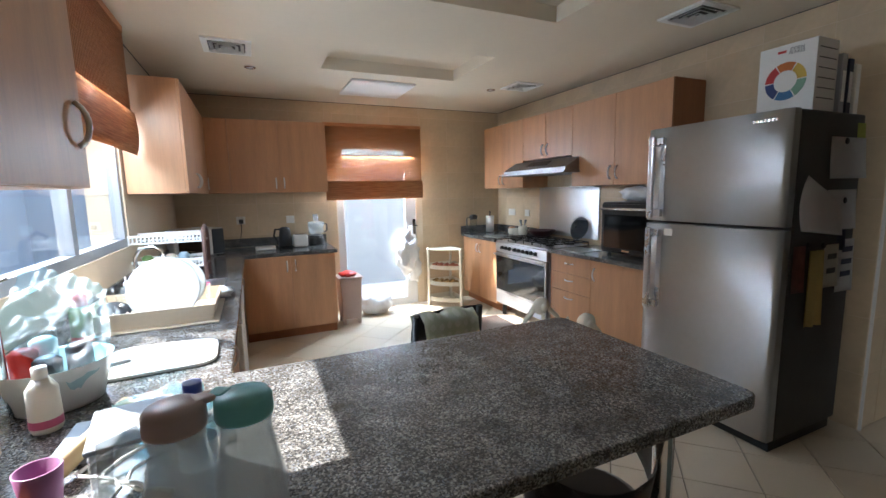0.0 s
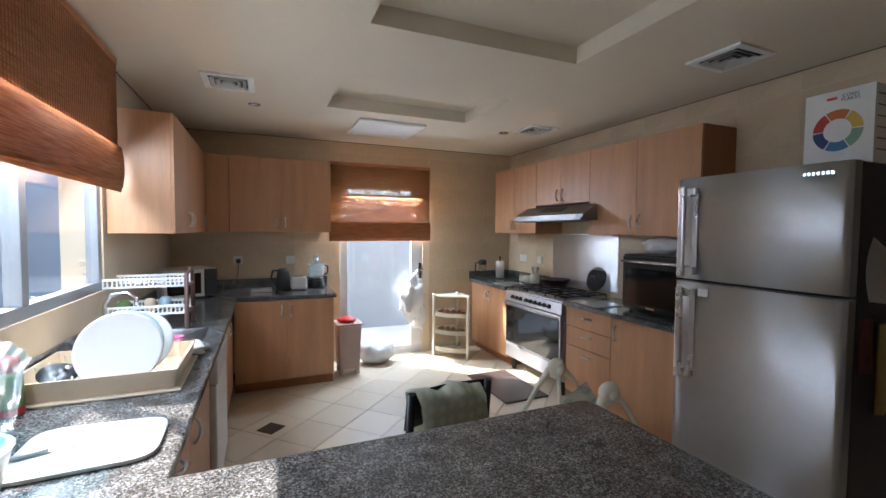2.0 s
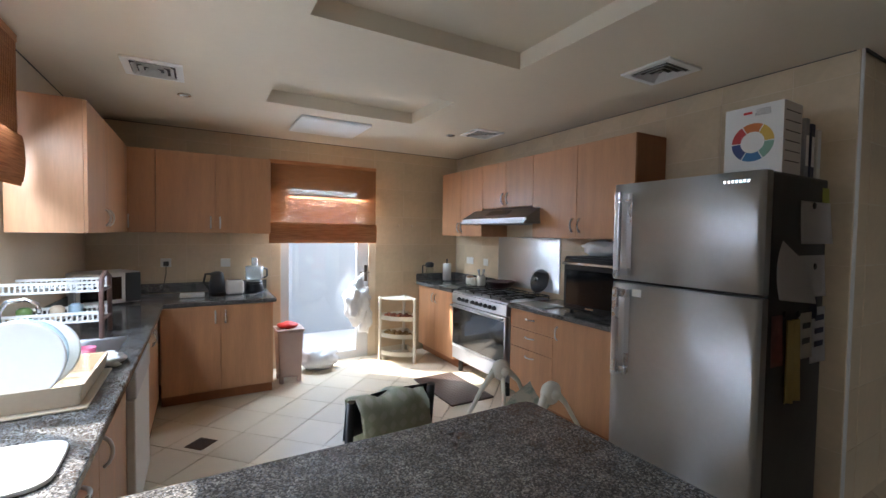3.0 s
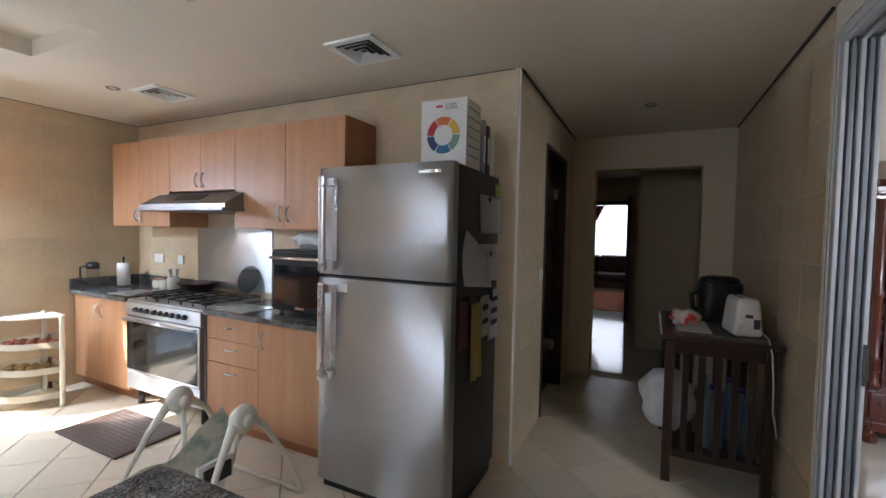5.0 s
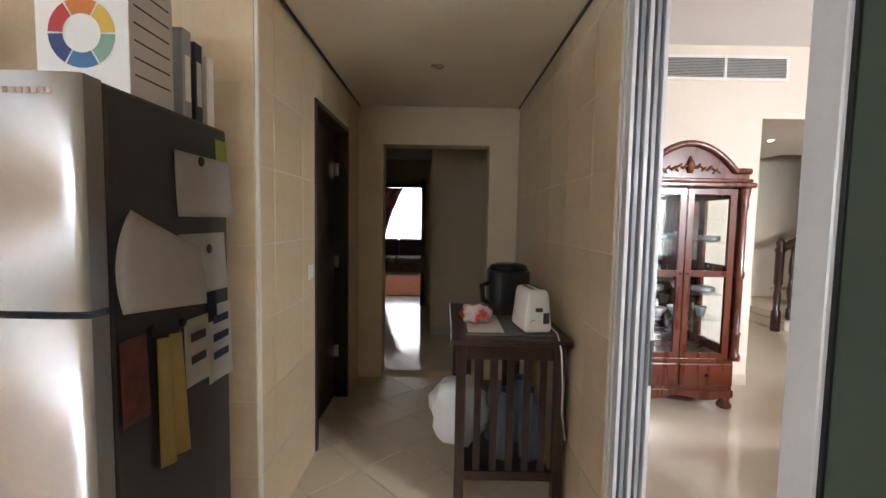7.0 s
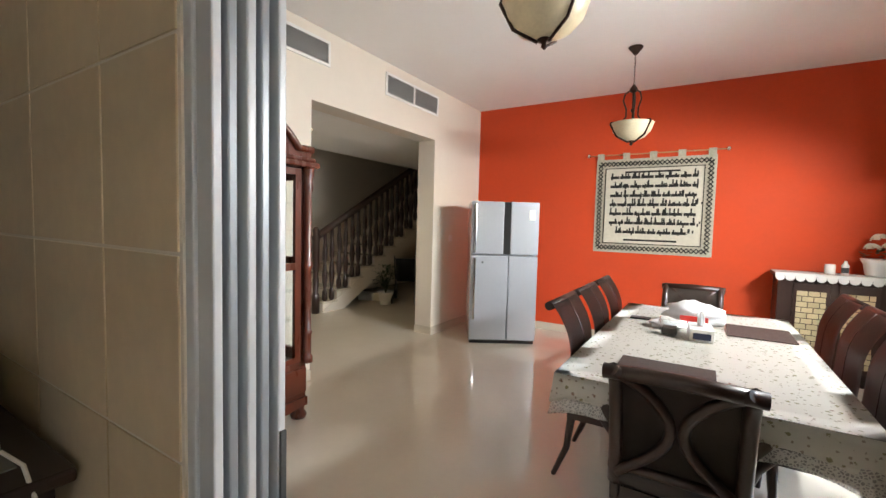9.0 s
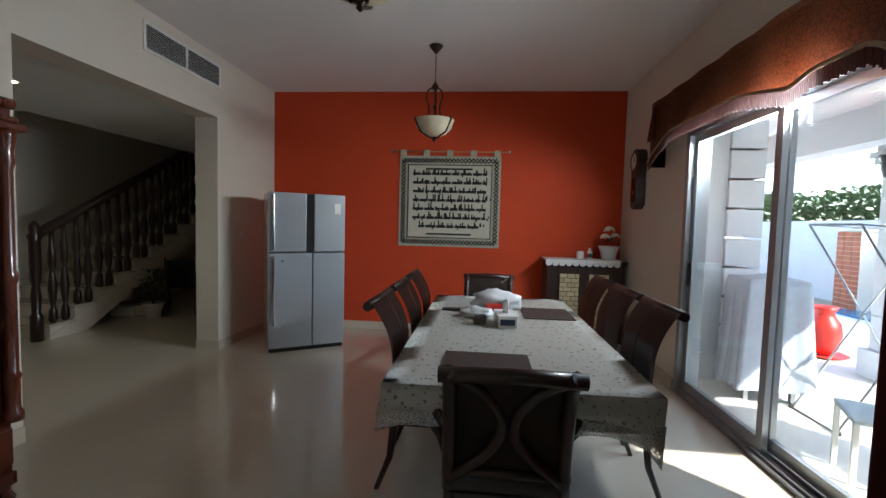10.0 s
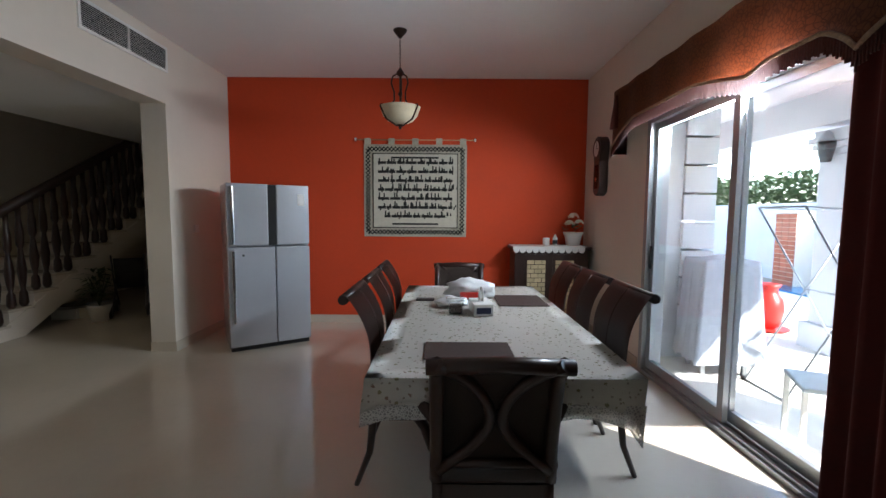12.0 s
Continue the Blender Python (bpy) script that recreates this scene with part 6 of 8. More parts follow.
def brocade():
    m = bpy.data.materials.new("rust_brocade")
    m.use_nodes = True
    n, l = m.node_tree.nodes, m.node_tree.links
    p = n["Principled BSDF"]
    p.inputs["Roughness"].default_value = 0.6
    co = n.new("ShaderNodeTexCoord")
    nz = n.new("ShaderNodeTexNoise")
    nz.inputs["Scale"].default_value, nz.inputs["Detail"].default_value = 6, 2
    l.new(co.outputs["Object"], nz.inputs["Vector"])
    mixv = n.new("ShaderNodeMix")
    mixv.data_type = "VECTOR"
    mixv.inputs[0].default_value = 0.12
    l.new(co.outputs["Object"], mixv.inputs[4])
    l.new(nz.outputs["Color"], mixv.inputs[5])
    v = n.new("ShaderNodeTexVoronoi")
    v.feature = "DISTANCE_TO_EDGE"
    v.inputs["Scale"].default_value = 42
    l.new(mixv.outputs[1], v.inputs["Vector"])
    r = n.new("ShaderNodeValToRGB")
    r.color_ramp.elements[0].position, r.color_ramp.elements[0].color = 0.03, (0.10, 0.030, 0.011, 1)
    r.color_ramp.elements[1].position, r.color_ramp.elements[1].color = 0.14, (0.19, 0.066, 0.022, 1)
    l.new(v.outputs["Distance"], r.inputs["Fac"])
    l.new(r.outputs[0], p.inputs["Base Color"])
    return m


M_BROC = brocade()
va = thing("valance", pose(0, 0, 0), "rust brocade window valance with a fringed scalloped edge", "valance")
VY0, VY1, VZ = -3.58, 0.30, 2.62


def edge_z(y):
    """The scalloped lower edge: a tail at each end, and shallow arches between."""
    for a, b, za, zb, top in ((-3.58, -1.71, 2.06, 2.17, 2.275), (-1.71, -1.08, 2.17, 2.09, 2.215), (-1.08, 0.31, 2.09, 2.06, 2.25)):
        if y <= b:
            u = (y - a) / (b - a)
            ends = za + (zb - za) * u
            return ends + (top - ends) * min(1.0, 1.35 * max(0.0, math.sin(math.pi * u))) ** 0.8
    return 2.06


bm = bmesh.new()
sheet(bm, 80, 8, lambda u, v: (DX0 + 0.15 + 0.008 * math.sin(u * 60), VY0 + (VY1 - VY0) * u, edge_z(VY0 + (VY1 - VY0) * u) * (1 - v) + VZ * v), 0.008)
part("face", bm, M_BROC, va)
bm = bmesh.new()
sheet(bm, 4, 6, lambda u, v: (DX0 + 0.002 + 0.147 * u, VY0 - 0.001, (2.02 + 0.0 * u) * (1 - v) + VZ * v), 0.008)
part("end_return", bm, M_BROC, va)
bpart("pelmet_board", (DX0 + 0.001, VY0 + 0.01, VZ - 0.02), (DX0 + 0.14, VY1, VZ), M_DARKWOOD, va, 0.002)
bm = bmesh.new()
tube(bm, [(DX0 + 0.165, VY0 + (VY1 - VY0) * i / 90, edge_z(VY0 + (VY1 - VY0) * i / 90) + 0.005) for i in range(91)], 0.012, 6)
part("cord_trim", bm, material("twisted_gold_cord", (0.45, 0.30, 0.18), 0.45, vary=0.3, scale=60), va, "twisted gold cord")
bm = bmesh.new()
nF = 260
for i in range(nF):
    y = VY0 + (VY1 - VY0) * (i + 0.5) / nF
    z = edge_z(y)
    box(bm, (DX0 + 0.158, y - 0.0042, z - 0.08 - 0.006 * (i % 3)), (DX0 + 0.164, y + 0.0042, z))
fr_ob = part("fringe", bm, material("dark_red_fringe", (0.09, 0.014, 0.007), 0.5, vary=0.3, scale=80), va)
fr_ob["kind"] = "stuff"
bm = bmesh.new()
tube(bm, [(DX0 + 0.17, VY0 + 0.12, 2.56), (DX0 + 0.175, VY0 + 0.11, 2.40), (DX0 + 0.17, VY0 + 0.10, 2.25)], [0.012, 0.03, 0.05], 8)
part("tassel", bm, material("dark_tassel", (0.12, 0.02, 0.012), 0.7), va)

bm = bmesh.new()
sheet(bm, 60, 6, lambda u, v: (DX0 + 0.085 + 0.035 * math.sin(u * 44) * (1 - 0.3 * v), -1.16 + 0.80 * u, 0.015 + 2.24 * v))
tagged(part("drape", bm, M_DRAPE), "dark red full-length drape beside the patio door", "curtain")

# ---- dining room: vents, switches, skirting ----


def wall_grille(y0, y1, z0, z1, label):
    g = thing("wall_vent", pose(DX1, y0, z0, 0, 0, FACE_W), label, "air vent", "dining room wall vents")
    w, h = y0 - y1, z1 - z0
    part("frame", boxes(((0, -0.014, 0), (w, -0.001, 0.025)), ((0, -0.014, h - 0.025), (w, -0.001, h)), ((0, -0.014, 0.025), (0.025, -0.001, h - 0.025)), ((w - 0.025, -0.014, 0.025), (w, -0.001, h - 0.025)), ((w / 2 - 0.012, -0.014, 0.025), (w / 2 + 0.012, -0.001, h - 0.025))), M_WHITE, g)
    # Flat dark plate puts shade behind the slats.
    bpart("duct", (0.02, -0.004, 0.02), (w - 0.02, -0.0005, h - 0.02), M_GREYSIDE, g, 0)
    k = 12
    for i in range(k):
        z = 0.03 + (h - 0.06) * i / k
        bm = bmesh.new()
        vs = [bm.verts.new(p) for p in ((0.026, -0.013, z), (w - 0.026, -0.013, z), (w - 0.026, -0.005, z + 0.011), (0.026, -0.005, z + 0.011))]
        bm.faces.new(vs)
        bmesh.ops.solidify(bm, geom=bm.faces[:], thickness=0.0015)
        part("slat", bm, M_WHITE, g)
    return g


wall_grille(-0.66, -1.80, 2.81, 3.03, "white slatted air vent high on the ivory wall")
wall_grille(-2.58, -3.60, 2.78, 3.02, "white slatted air vent above the stair opening")
M_SKIRT = material("cream_tile_skirting", (0.64, 0.57, 0.46), 0.2, vary=0.05, scale=4)
structure("baseboard_dining", boxes(((DX0 + 0.012, DY1 + 0.0005, 0.001), (DX1 - 0.012, DY1 + 0.012, 0.10)), ((DX1 - 0.012, DY1 + 0.013, 0.001), (DX1 - 0.0005, -3.56, 0.10)), ((DX1 - 0.012, -1.60, 0.001), (DX1 - 0.0005, DY0, 0.10)), ((DX0 + 0.0005, DY1 + 0.013, 0.001), (DX0 + 0.012, SY0 - 0.03, 0.10)), ((DX1 - 0.012, -3.56, 0.001), (DX1 + 0.25, -3.548, 0.10)), ((9.437, DY0 + 0.05, 0.001), (9.4495, 1.44, 0.10))), M_SKIRT, "cream tiled skirting", "baseboard")
s2 = thing("wall_switch", pose(DX1, -3.95, 1.20, 0, 0, FACE_W), "white plastic wall switch behind the fridge", "switch")
bpart("plate", (0, -0.010, 0), (0.085, -0.001, 0.085), M_WHITE, s2, 0.002)
bpart("rocker", (0.02, -0.013, 0.02), (0.065, -0.0105, 0.065), M_WHITE, s2, 0.002)
G_LAMP = glowing("warm_lamp_lens", (1.0, 0.80, 0.5), 25)
downlight(8.92, -2.48, 2.50, "recessed stair hall downlight, lit warm", G_LAMP)
spot = new("stair_hall_downlight", bpy.data.lights.new("stair_hall_downlight", "SPOT"))
spot.data.energy, spot.data.color, spot.data.spot_size, spot.data.shadow_soft_size = 0.5, (1.0, 0.78, 0.5), radians(110), 0.04
spot.matrix_world = look((8.92, -2.48, 2.47), (8.92, -2.48, 0))

# ---- stair hall ----
st = thing("staircase", pose(9.92, -3.62, 0), "white staircase with dark turned wooden balustrade", "staircase")
RISE, RUN, NS = 0.165, 0.30, 15
for i in range(NS):
    bpart("step", (0.0, -RUN * (i + 1) - 0.0, RISE * i + 0.0), (1.07, -RUN * i, RISE * (i + 1) - 0.03), M_DWALL, st, 0.002)
    bpart("tread", (-0.02, -RUN * (i + 1), RISE * (i + 1) - 0.029), (1.07, -RUN * i + 0.025, RISE * (i + 1)), M_SKIRT, st, 0.005)
bm = bmesh.new()
extrude_profile(bm, [(0.0, 0.0), (-0.45, 0.0), (-RUN * NS, RISE * NS - 0.32), (-RUN * NS, RISE * NS - 0.03), (-0.0, 0.03)], "x", -0.012, -0.001)
part("stringer", bm, M_DWALL, st)
bm = bmesh.new()
extrude_profile(bm, [(-0.46, 0.001), (-RUN * NS, RISE * NS - 0.33), (-RUN * NS, RISE * NS - 0.20), (-0.66, 0.14)], "x", 0.0, 1.07)
part("soffit", bm, M_DWALL, st)
prof = [(0.016, 0), (0.026, 0.03), (0.022, 0.12), (0.012, 0.15), (0.02, 0.22), (0.027, 0.32), (0.016, 0.46), (0.012, 0.5), (0.022, 0.54), (0.022, 0.66), (0.014, 0.75), (0.016, 0.86)]
me = None
for i in range(NS):
    for k in range(2):
        y = -RUN * (i + 0.28 + 0.48 * k)
        z = RISE * (i + 1) + 0.001
        if me is None:
            b0 = part("baluster", lathe(bmesh.new(), prof, 10), M_DARKWOOD, st)
            me = b0.data
        else:
            b0 = new("baluster", me)
            b0.parent = st
        b0.location = (0.05, y, z)
        b0.scale = (1.75, 1.75, 1.24 + (0.085 if k else 0.0))
bm = bmesh.new()
tube(bm, [(0.05, 0.06, 1.20), (0.05, -RUN * NS, 1.20 + RISE * NS)], 0.058, 10)
part("handrail", bm, M_DARKWOOD, st)
part("newel_post", lathe(bmesh.new(), [(0.06, 0.0), (0.06, 0.28), (0.04, 0.32), (0.05, 0.5), (0.035, 0.62), (0.055, 0.7), (0.055, 1.13), (0.07, 1.17), (0.045, 1.21), (0.055, 1.28), (0.02, 1.34)], 16, pose(0.05, 0.10, 0)), M_DARKWOOD, st)
# clutter under the stairs
pc = thing("push_chair", pose(9.5, -5.2, 0, 0, 0, 30), "dark folded push chair stored under the stairs", "push chair")
for s in (-0.18, 0.18):
    bm = bmesh.new()
    tube(bm, [(s, -0.25, 0.09), (s, 0.1, 0.5), (s, 0.25, 0.85)], 0.012, 6)
    tube(bm, [(s, 0.25, 0.09), (s, 0.0, 0.4), (s, -0.15, 0.6)], 0.012, 6)
    part("frame_side", bm, M_GREYSIDE, pc)
    for y in (-0.25, 0.25):
        part("wheel", lathe(bmesh.new(), [(0.085, -0.02), (0.09, 0), (0.085, 0.02)], 18, pose(s * 1.15, y, 0.09, 0, 90)), M_BLACK, pc)
bm = bmesh.new()
sheet(bm, 4, 8, lambda u, v: (-0.17 + 0.34 * u, -0.12 + 0.3 * v, 0.35 + 0.45 * v ** 2), 0.02)
part("seat", bm, M_BLACK, pc)
pp = thing("potted_plant", pose(9.62, -4.78, 0), "green leafy potted plant beside the stairs", "plant")
part("pot", lathe(bmesh.new(), [(0.09, 0), (0.13, 0.2), (0.135, 0.22), (0.12, 0.2)], 18), M_WHITE, pp)
rnd = random.Random(8)
bm = bmesh.new()
for k in range(130):
    a, r, z = rnd.uniform(0, 6.28), rnd.uniform(0.02, 0.22), rnd.uniform(0.25, 0.68)
    c = Vector((r * math.cos(a), r * math.sin(a), z))
    d = Vector((math.cos(a), math.sin(a), rnd.uniform(-0.6, 0.6))).normalized()
    s = d.cross(Vector((0, 0, 1))).normalized()
    bm.faces.new([bm.verts.new(p) for p in (c - d * 0.05, c + s * 0.025, c + d * 0.06, c - s * 0.025)])
part("leaves", bm, M_LEAF, pp)
bm = bmesh.new()
for k in range(8):
    a = k * 0.8
    tube(bm, [(0, 0, 0.18), (0.06 * math.cos(a), 0.06 * math.sin(a), 0.4), (0.13 * math.cos(a), 0.13 * math.sin(a), 0.58)], 0.004, 5)
part("stems", bm, M_LEAF, pp)
for i, (x, y, c) in enumerate(((9.95, -5.0, M_CREAMPL), (10.15, -4.9, M_WHITE), (10.05, -5.3, M_ALUGREY))):
    o = thing("shoe_box", pose(x, y, 0, 0, 0, 15 * i), "pale storage box under the stairs", "box", "boxes under the stairs")
    bpart("carton", (-0.14, -0.09, 0), (0.14, 0.09, 0.11), c, o, 0.003)
    bpart("lid", (-0.145, -0.095, 0.1105), (0.145, 0.095, 0.135), c, o, 0.003)
# ---- kitchen: things on the counters ----
CZ = 0.901
M_GREYPL = material("grey_plastic", (0.30, 0.31, 0.32), 0.4, vary=0.05)
M_BEIGE = material("beige_plastic", (0.62, 0.50, 0.36), 0.4, vary=0.06, scale=8)
M_TEAL = material("teal_plastic", (0.15, 0.47, 0.51), 0.4, vary=0.06)
M_BROWNPL = material("mauve_brown_plastic", (0.40, 0.31, 0.31), 0.4, vary=0.06)
M_BLUECAP = MATS["blue_cap"]
M_OPALPL = glass("frosted_plastic", (0.93, 0.96, 0.97), 0.10, 0.26)
M_WATER = glass("clear_plastic", (0.93, 0.96, 0.97), 0.03, 0.06)
M_YGREEN = material("green_label", (0.16, 0.28, 0.08), 0.45, vary=0.1)
M_BLUEPLATE = material("blue_white_plate", (0.45, 0.60, 0.70), 0.2, vary=0.15, scale=12)


def plate(bm, c, r, tilt, yaw=0.0):
    m = Matrix.Translation(c) @ pose(0, 0, 0, 0, 0, yaw) @ pose(0, 0, 0, tilt)
    lathe(bm, [(0.001, 0.004), (r * 0.55, 0.0), (r * 0.62, 0.004), (r * 0.95, 0.016), (r, 0.020), (r, 0.024), (r * 0.93, 0.021), (r * 0.6, 0.010), (0.001, 0.009)], 40, m, cap=False)
    return bm


# draining tray with plates
tr = thing("dish_drainer", pose(2.07, 3.30, CZ), "beige plastic dish drainer tray full of dishes", "dish rack")
bm = bmesh.new()
X, Y = 0.245, 0.215
for k, (sx, sy, w0, w1) in enumerate(((0, -1, X, X), (0, 1, X, X), (-1, 0, Y, Y), (1, 0, Y, Y))):
    if sy:
        box(bm, (-X, sy * Y - 0.005, 0.012), (X, sy * Y + 0.005, 0.085))
    else:
        box(bm, (sx * X - 0.005, -Y, 0.012), (sx * X + 0.005, Y, 0.085))
box(bm, (-X, -Y, 0.010), (X, Y, 0.018))
for v in bm.verts:
    if v.co.z > 0.05:
        v.co.x *= 1.06
        v.co.y *= 1.06
part("basket", bm, M_BEIGE, tr)
bpart("drip_tray", (-X - 0.03, -Y - 0.03, 0.0), (X + 0.03, Y + 0.03, 0.009), M_BEIGE, tr, 0.004)
for i in range(7):
    bm = bmesh.new()
    tube(bm, [(-X + 0.06 + 0.05 * i, -Y + 0.01, 0.02), (-X + 0.06 + 0.05 * i, -Y + 0.06, 0.075), (-X + 0.06 + 0.05 * i, -Y + 0.11, 0.02)], 0.003, 5)
    part("prong", bm, M_BEIGE, tr)
for i, (dx, dy, r, mt, lab) in enumerate(((0.06, -0.13, 0.145, M_WHITE, "large white plate leaning in the dish drainer"), (0.05, -0.03, 0.14, M_BLUEPLATE, "blue and white plate leaning in the dish drainer"), (0.08, 0.05, 0.13, M_WHITE, "white plate leaning in the dish drainer"))):
    o = part("plate", plate(bmesh.new(), (2.07 + dx, 3.30 + dy, CZ + 0.02 + r * 0.93), r, 72, 0), mt)
    tagged(o, lab, "plate", "plates in the drainer")
for i, (dx, dy) in enumerate(((-0.17, -0.12), (-0.13, 0.02), (0.19, 0.1))):
    o = part("drinking_glass", lathe(bmesh.new(), [(0.028, 0), (0.036, 0.1), (0.034, 0.1), (0.026, 0.006)], 18, pose(2.07 + dx, 3.30 + dy, CZ + 0.019)), G_CLEAR)
    tagged(o, "clear drinking glass standing in the drainer", "glass", "glasses in the drainer")
sk = thing("skimmer", pose(1.93, 3.18, CZ + 0.07, 25, 0, 30), "black slotted kitchen skimmer in the drainer", "utensil")
part("head", lathe(bmesh.new(), [(0.001, 0.0), (0.05, 0.004), (0.062, 0.014), (0.06, 0.018), (0.001, 0.006)], 20, cap=False), M_BLACK, sk)
bm = bmesh.new()
tube(bm, [(0.05, 0, 0.012), (0.12, 0.02, 0.05), (0.24, 0.05, 0.10)], 0.007, 6)
part("handle", bm, M_BLACK, sk)
rnd = random.Random(21)
for i in range(5):
    ut = thing("cutlery", pose(1.95 + 0.04 * i, 3.36 + 0.03 * (i % 3), CZ + 0.02, 65 + 5 * i, 0, 40 * i), "steel spoon sticking out of the dish drainer", "cutlery", "cutlery in the drainer")
    bm = bmesh.new()
    tube(bm, [(0, 0, 0), (0, 0, 0.12)], 0.004, 6)
    part("stem", bm, M_CHROME, ut)
    part("bowl", lathe(bmesh.new(), [(0.002, 0.12), (0.014, 0.135), (0.018, 0.155), (0.010, 0.175), (0.001, 0.18)], 12), M_CHROME, ut)
crumpled("dish_cloth", (2.30, 3.62, CZ + 0.03), (0.09, 0.10, 0.032), M_PAPER, "crumpled white dish cloth on the counter edge", "cloth", 31, 0.4, flat=0.8)
pc2 = part("pink_cup", lathe(bmesh.new(), [(0.03, 0), (0.042, 0.07), (0.039, 0.07), (0.028, 0.005)], 18, pose(2.22, 3.72, CZ)), material("pink_plastic", (0.55, 0.10, 0.20), 0.4))
tagged(pc2, "pink plastic cup beside the sink", "cup")

# two-tier rack
tt = thing("two_tier_rack", pose(1.98, 4.35, CZ), "two-tier white plastic dish rack with brown ends", "dish rack")
M_BROWNEND = material("dusty_brown_plastic", (0.17, 0.09, 0.07), 0.5, vary=0.1)
for x in (-0.22, 0.22):
    bm = bmesh.new()
    tube(bm, [(x, -0.13, 0.0), (x, -0.12, 0.34), (x, 0.0, 0.37), (x, 0.12, 0.34), (x, 0.13, 0.0)], 0.013, 8)
    tube(bm, [(x, -0.125, 0.1), (x, 0.125, 0.1)], 0.009, 6)
    tube(bm, [(x, -0.122, 0.27), (x, 0.122, 0.27)], 0.009, 6)
    part("end_frame", bm, M_BROWNEND, tt)
for z in (0.10, 0.27):
    bm = bmesh.new()
    for y in (-0.12, 0.12):
        box(bm, (-0.21, y - 0.006, z + 0.045), (0.21, y + 0.006, z + 0.06))
        box(bm, (-0.21, y - 0.006, z), (0.21, y + 0.006, z + 0.012))
        for i in range(19):
            xx = -0.205 + i * 0.0227
            box(bm, (xx - 0.004, y - 0.004, z + 0.012), (xx + 0.004, y + 0.004, z + 0.045))
    for i in range(10):
        xx = -0.19 + i * 0.042
        box(bm, (xx - 0.004, -0.12, z), (xx + 0.004, 0.12, z + 0.008))
    part("basket", bm, M_WHITE, tt, "white plastic basket")
for i, (x, c) in enumerate(((1.85, M_YGREEN), (1.98, M_BEIGE), (2.1, G_CLEAR), (2.05, M_BLUEPLATE))):
    o = part("jar", lathe(bmesh.new(), [(0.03, 0), (0.034, 0.01), (0.034, 0.06), (0.02, 0.075)], 16, pose(x, 4.33 + 0.03 * i, CZ + 0.110)), c)
    tagged(o, "small jar in the two-tier dish rack", "jar", "jars in the rack")

# microwave in the corner
mw = thing("microwave", pose(1.86, 5.36, CZ, 0, 0, 32), "white microwave oven with a dark door in the corner", "microwave")
bpart("body", (0, 0.02, 0.012), (0.46, 0.34, 0.27), M_WHITE, mw, 0.008)
bpart("door", (0.005, 0.0, 0.02), (0.34, 0.019, 0.262), M_WHITE, mw, 0.004)
bpart("door_glass", (0.03, -0.004, 0.05), (0.31, -0.0005, 0.235), M_BLACKGLASS, mw, 0.001)
bpart("control_panel", (0.345, 0.0, 0.02), (0.455, 0.019, 0.262), M_GREYSIDE, mw, 0.004)
for x in (0.04, 0.42):
    for y in (0.06, 0.30):
        part("foot", lathe(bmesh.new(), [(0.015, 0), (0.015, 0.0125)], 10, pose(x, y, 0)), M_BLACK, mw)

# kettle, jars, toaster, food processor on the far counter
jt = thing("glass_jar_tray", pose(2.62, 5.80, CZ), "white tray holding clear upturned glasses", "tray")
bpart("tray", (-0.10, -0.08, 0), (0.10, 0.08, 0.03), M_WHITE, jt, 0.006)
for x in (-0.055, 0.0, 0.055):
    part("glass", lathe(bmesh.new(), [(0.025, 0.031), (0.03, 0.12), (0.028, 0.125), (0.001, 0.126)], 16, pose(x, 0, 0), cap=False), G_CLEAR, jt)
kt = thing("kettle", pose(2.83, 5.88, CZ), "dark grey electric jug kettle", "kettle")
part("base", lathe(bmesh.new(), [(0.075, 0), (0.078, 0.015), (0.07, 0.02)], 20), M_BLACK, kt)
part("body", lathe(bmesh.new(), [(0.072, 0.021), (0.07, 0.1), (0.056, 0.19), (0.05, 0.215), (0.02, 0.225)], 24), M_GREYSIDE, kt)
bm = bmesh.new()
tube(bm, [(-0.05, 0, 0.20), (-0.10, 0, 0.20), (-0.115, 0, 0.13), (-0.075, 0, 0.06)], 0.011, 8)
part("handle", bm, M_BLACK, kt)
t2 = thing("toaster", pose(2.98, 5.82, CZ), "small white toaster on the far counter", "toaster")
smooth(bpart("body", (-0.08, -0.07, 0.005), (0.08, 0.07, 0.14), M_WHITE, t2, 0.025, seg=3))
# Slot openings are black blocks, their inner shade put in as colour.
for y in (-0.02, 0.02):
    bpart("slot", (-0.055, y - 0.009, 0.139), (0.055, y + 0.009, 0.142), M_BLACK, t2, 0.001)
bpart("lever", (0.08, -0.01, 0.07), (0.092, 0.01, 0.08), M_BLACK, t2, 0.002)
fpz = thing("food_processor", pose(3.17, 5.93, CZ), "white food processor with a clear bowl", "food processor")
part("base", lathe(bmesh.new(), [(0.085, 0), (0.09, 0.02), (0.075, 0.10), (0.06, 0.12)], 24), M_BLACK, fpz)
part("collar", lathe(bmesh.new(), [(0.078, 0.085), (0.066, 0.115)], 24, cap=False), M_WHITE, fpz)
part("bowl", lathe(bmesh.new(), [(0.06, 0.121), (0.085, 0.14), (0.088, 0.25), (0.085, 0.25), (0.06, 0.13)], 24, cap=False), M_OPALPL, fpz)
part("lid", lathe(bmesh.new(), [(0.09, 0.251), (0.088, 0.265), (0.03, 0.272), (0.03, 0.35), (0.024, 0.35), (0.02, 0.272)], 24), M_OPALPL, fpz)
bm = bmesh.new()
tube(bm, [(0.088, 0, 0.24), (0.12, 0, 0.23), (0.12, 0, 0.16), (0.086, 0, 0.14)], 0.01, 8)
part("handle", bm, M_GREYSIDE, fpz)


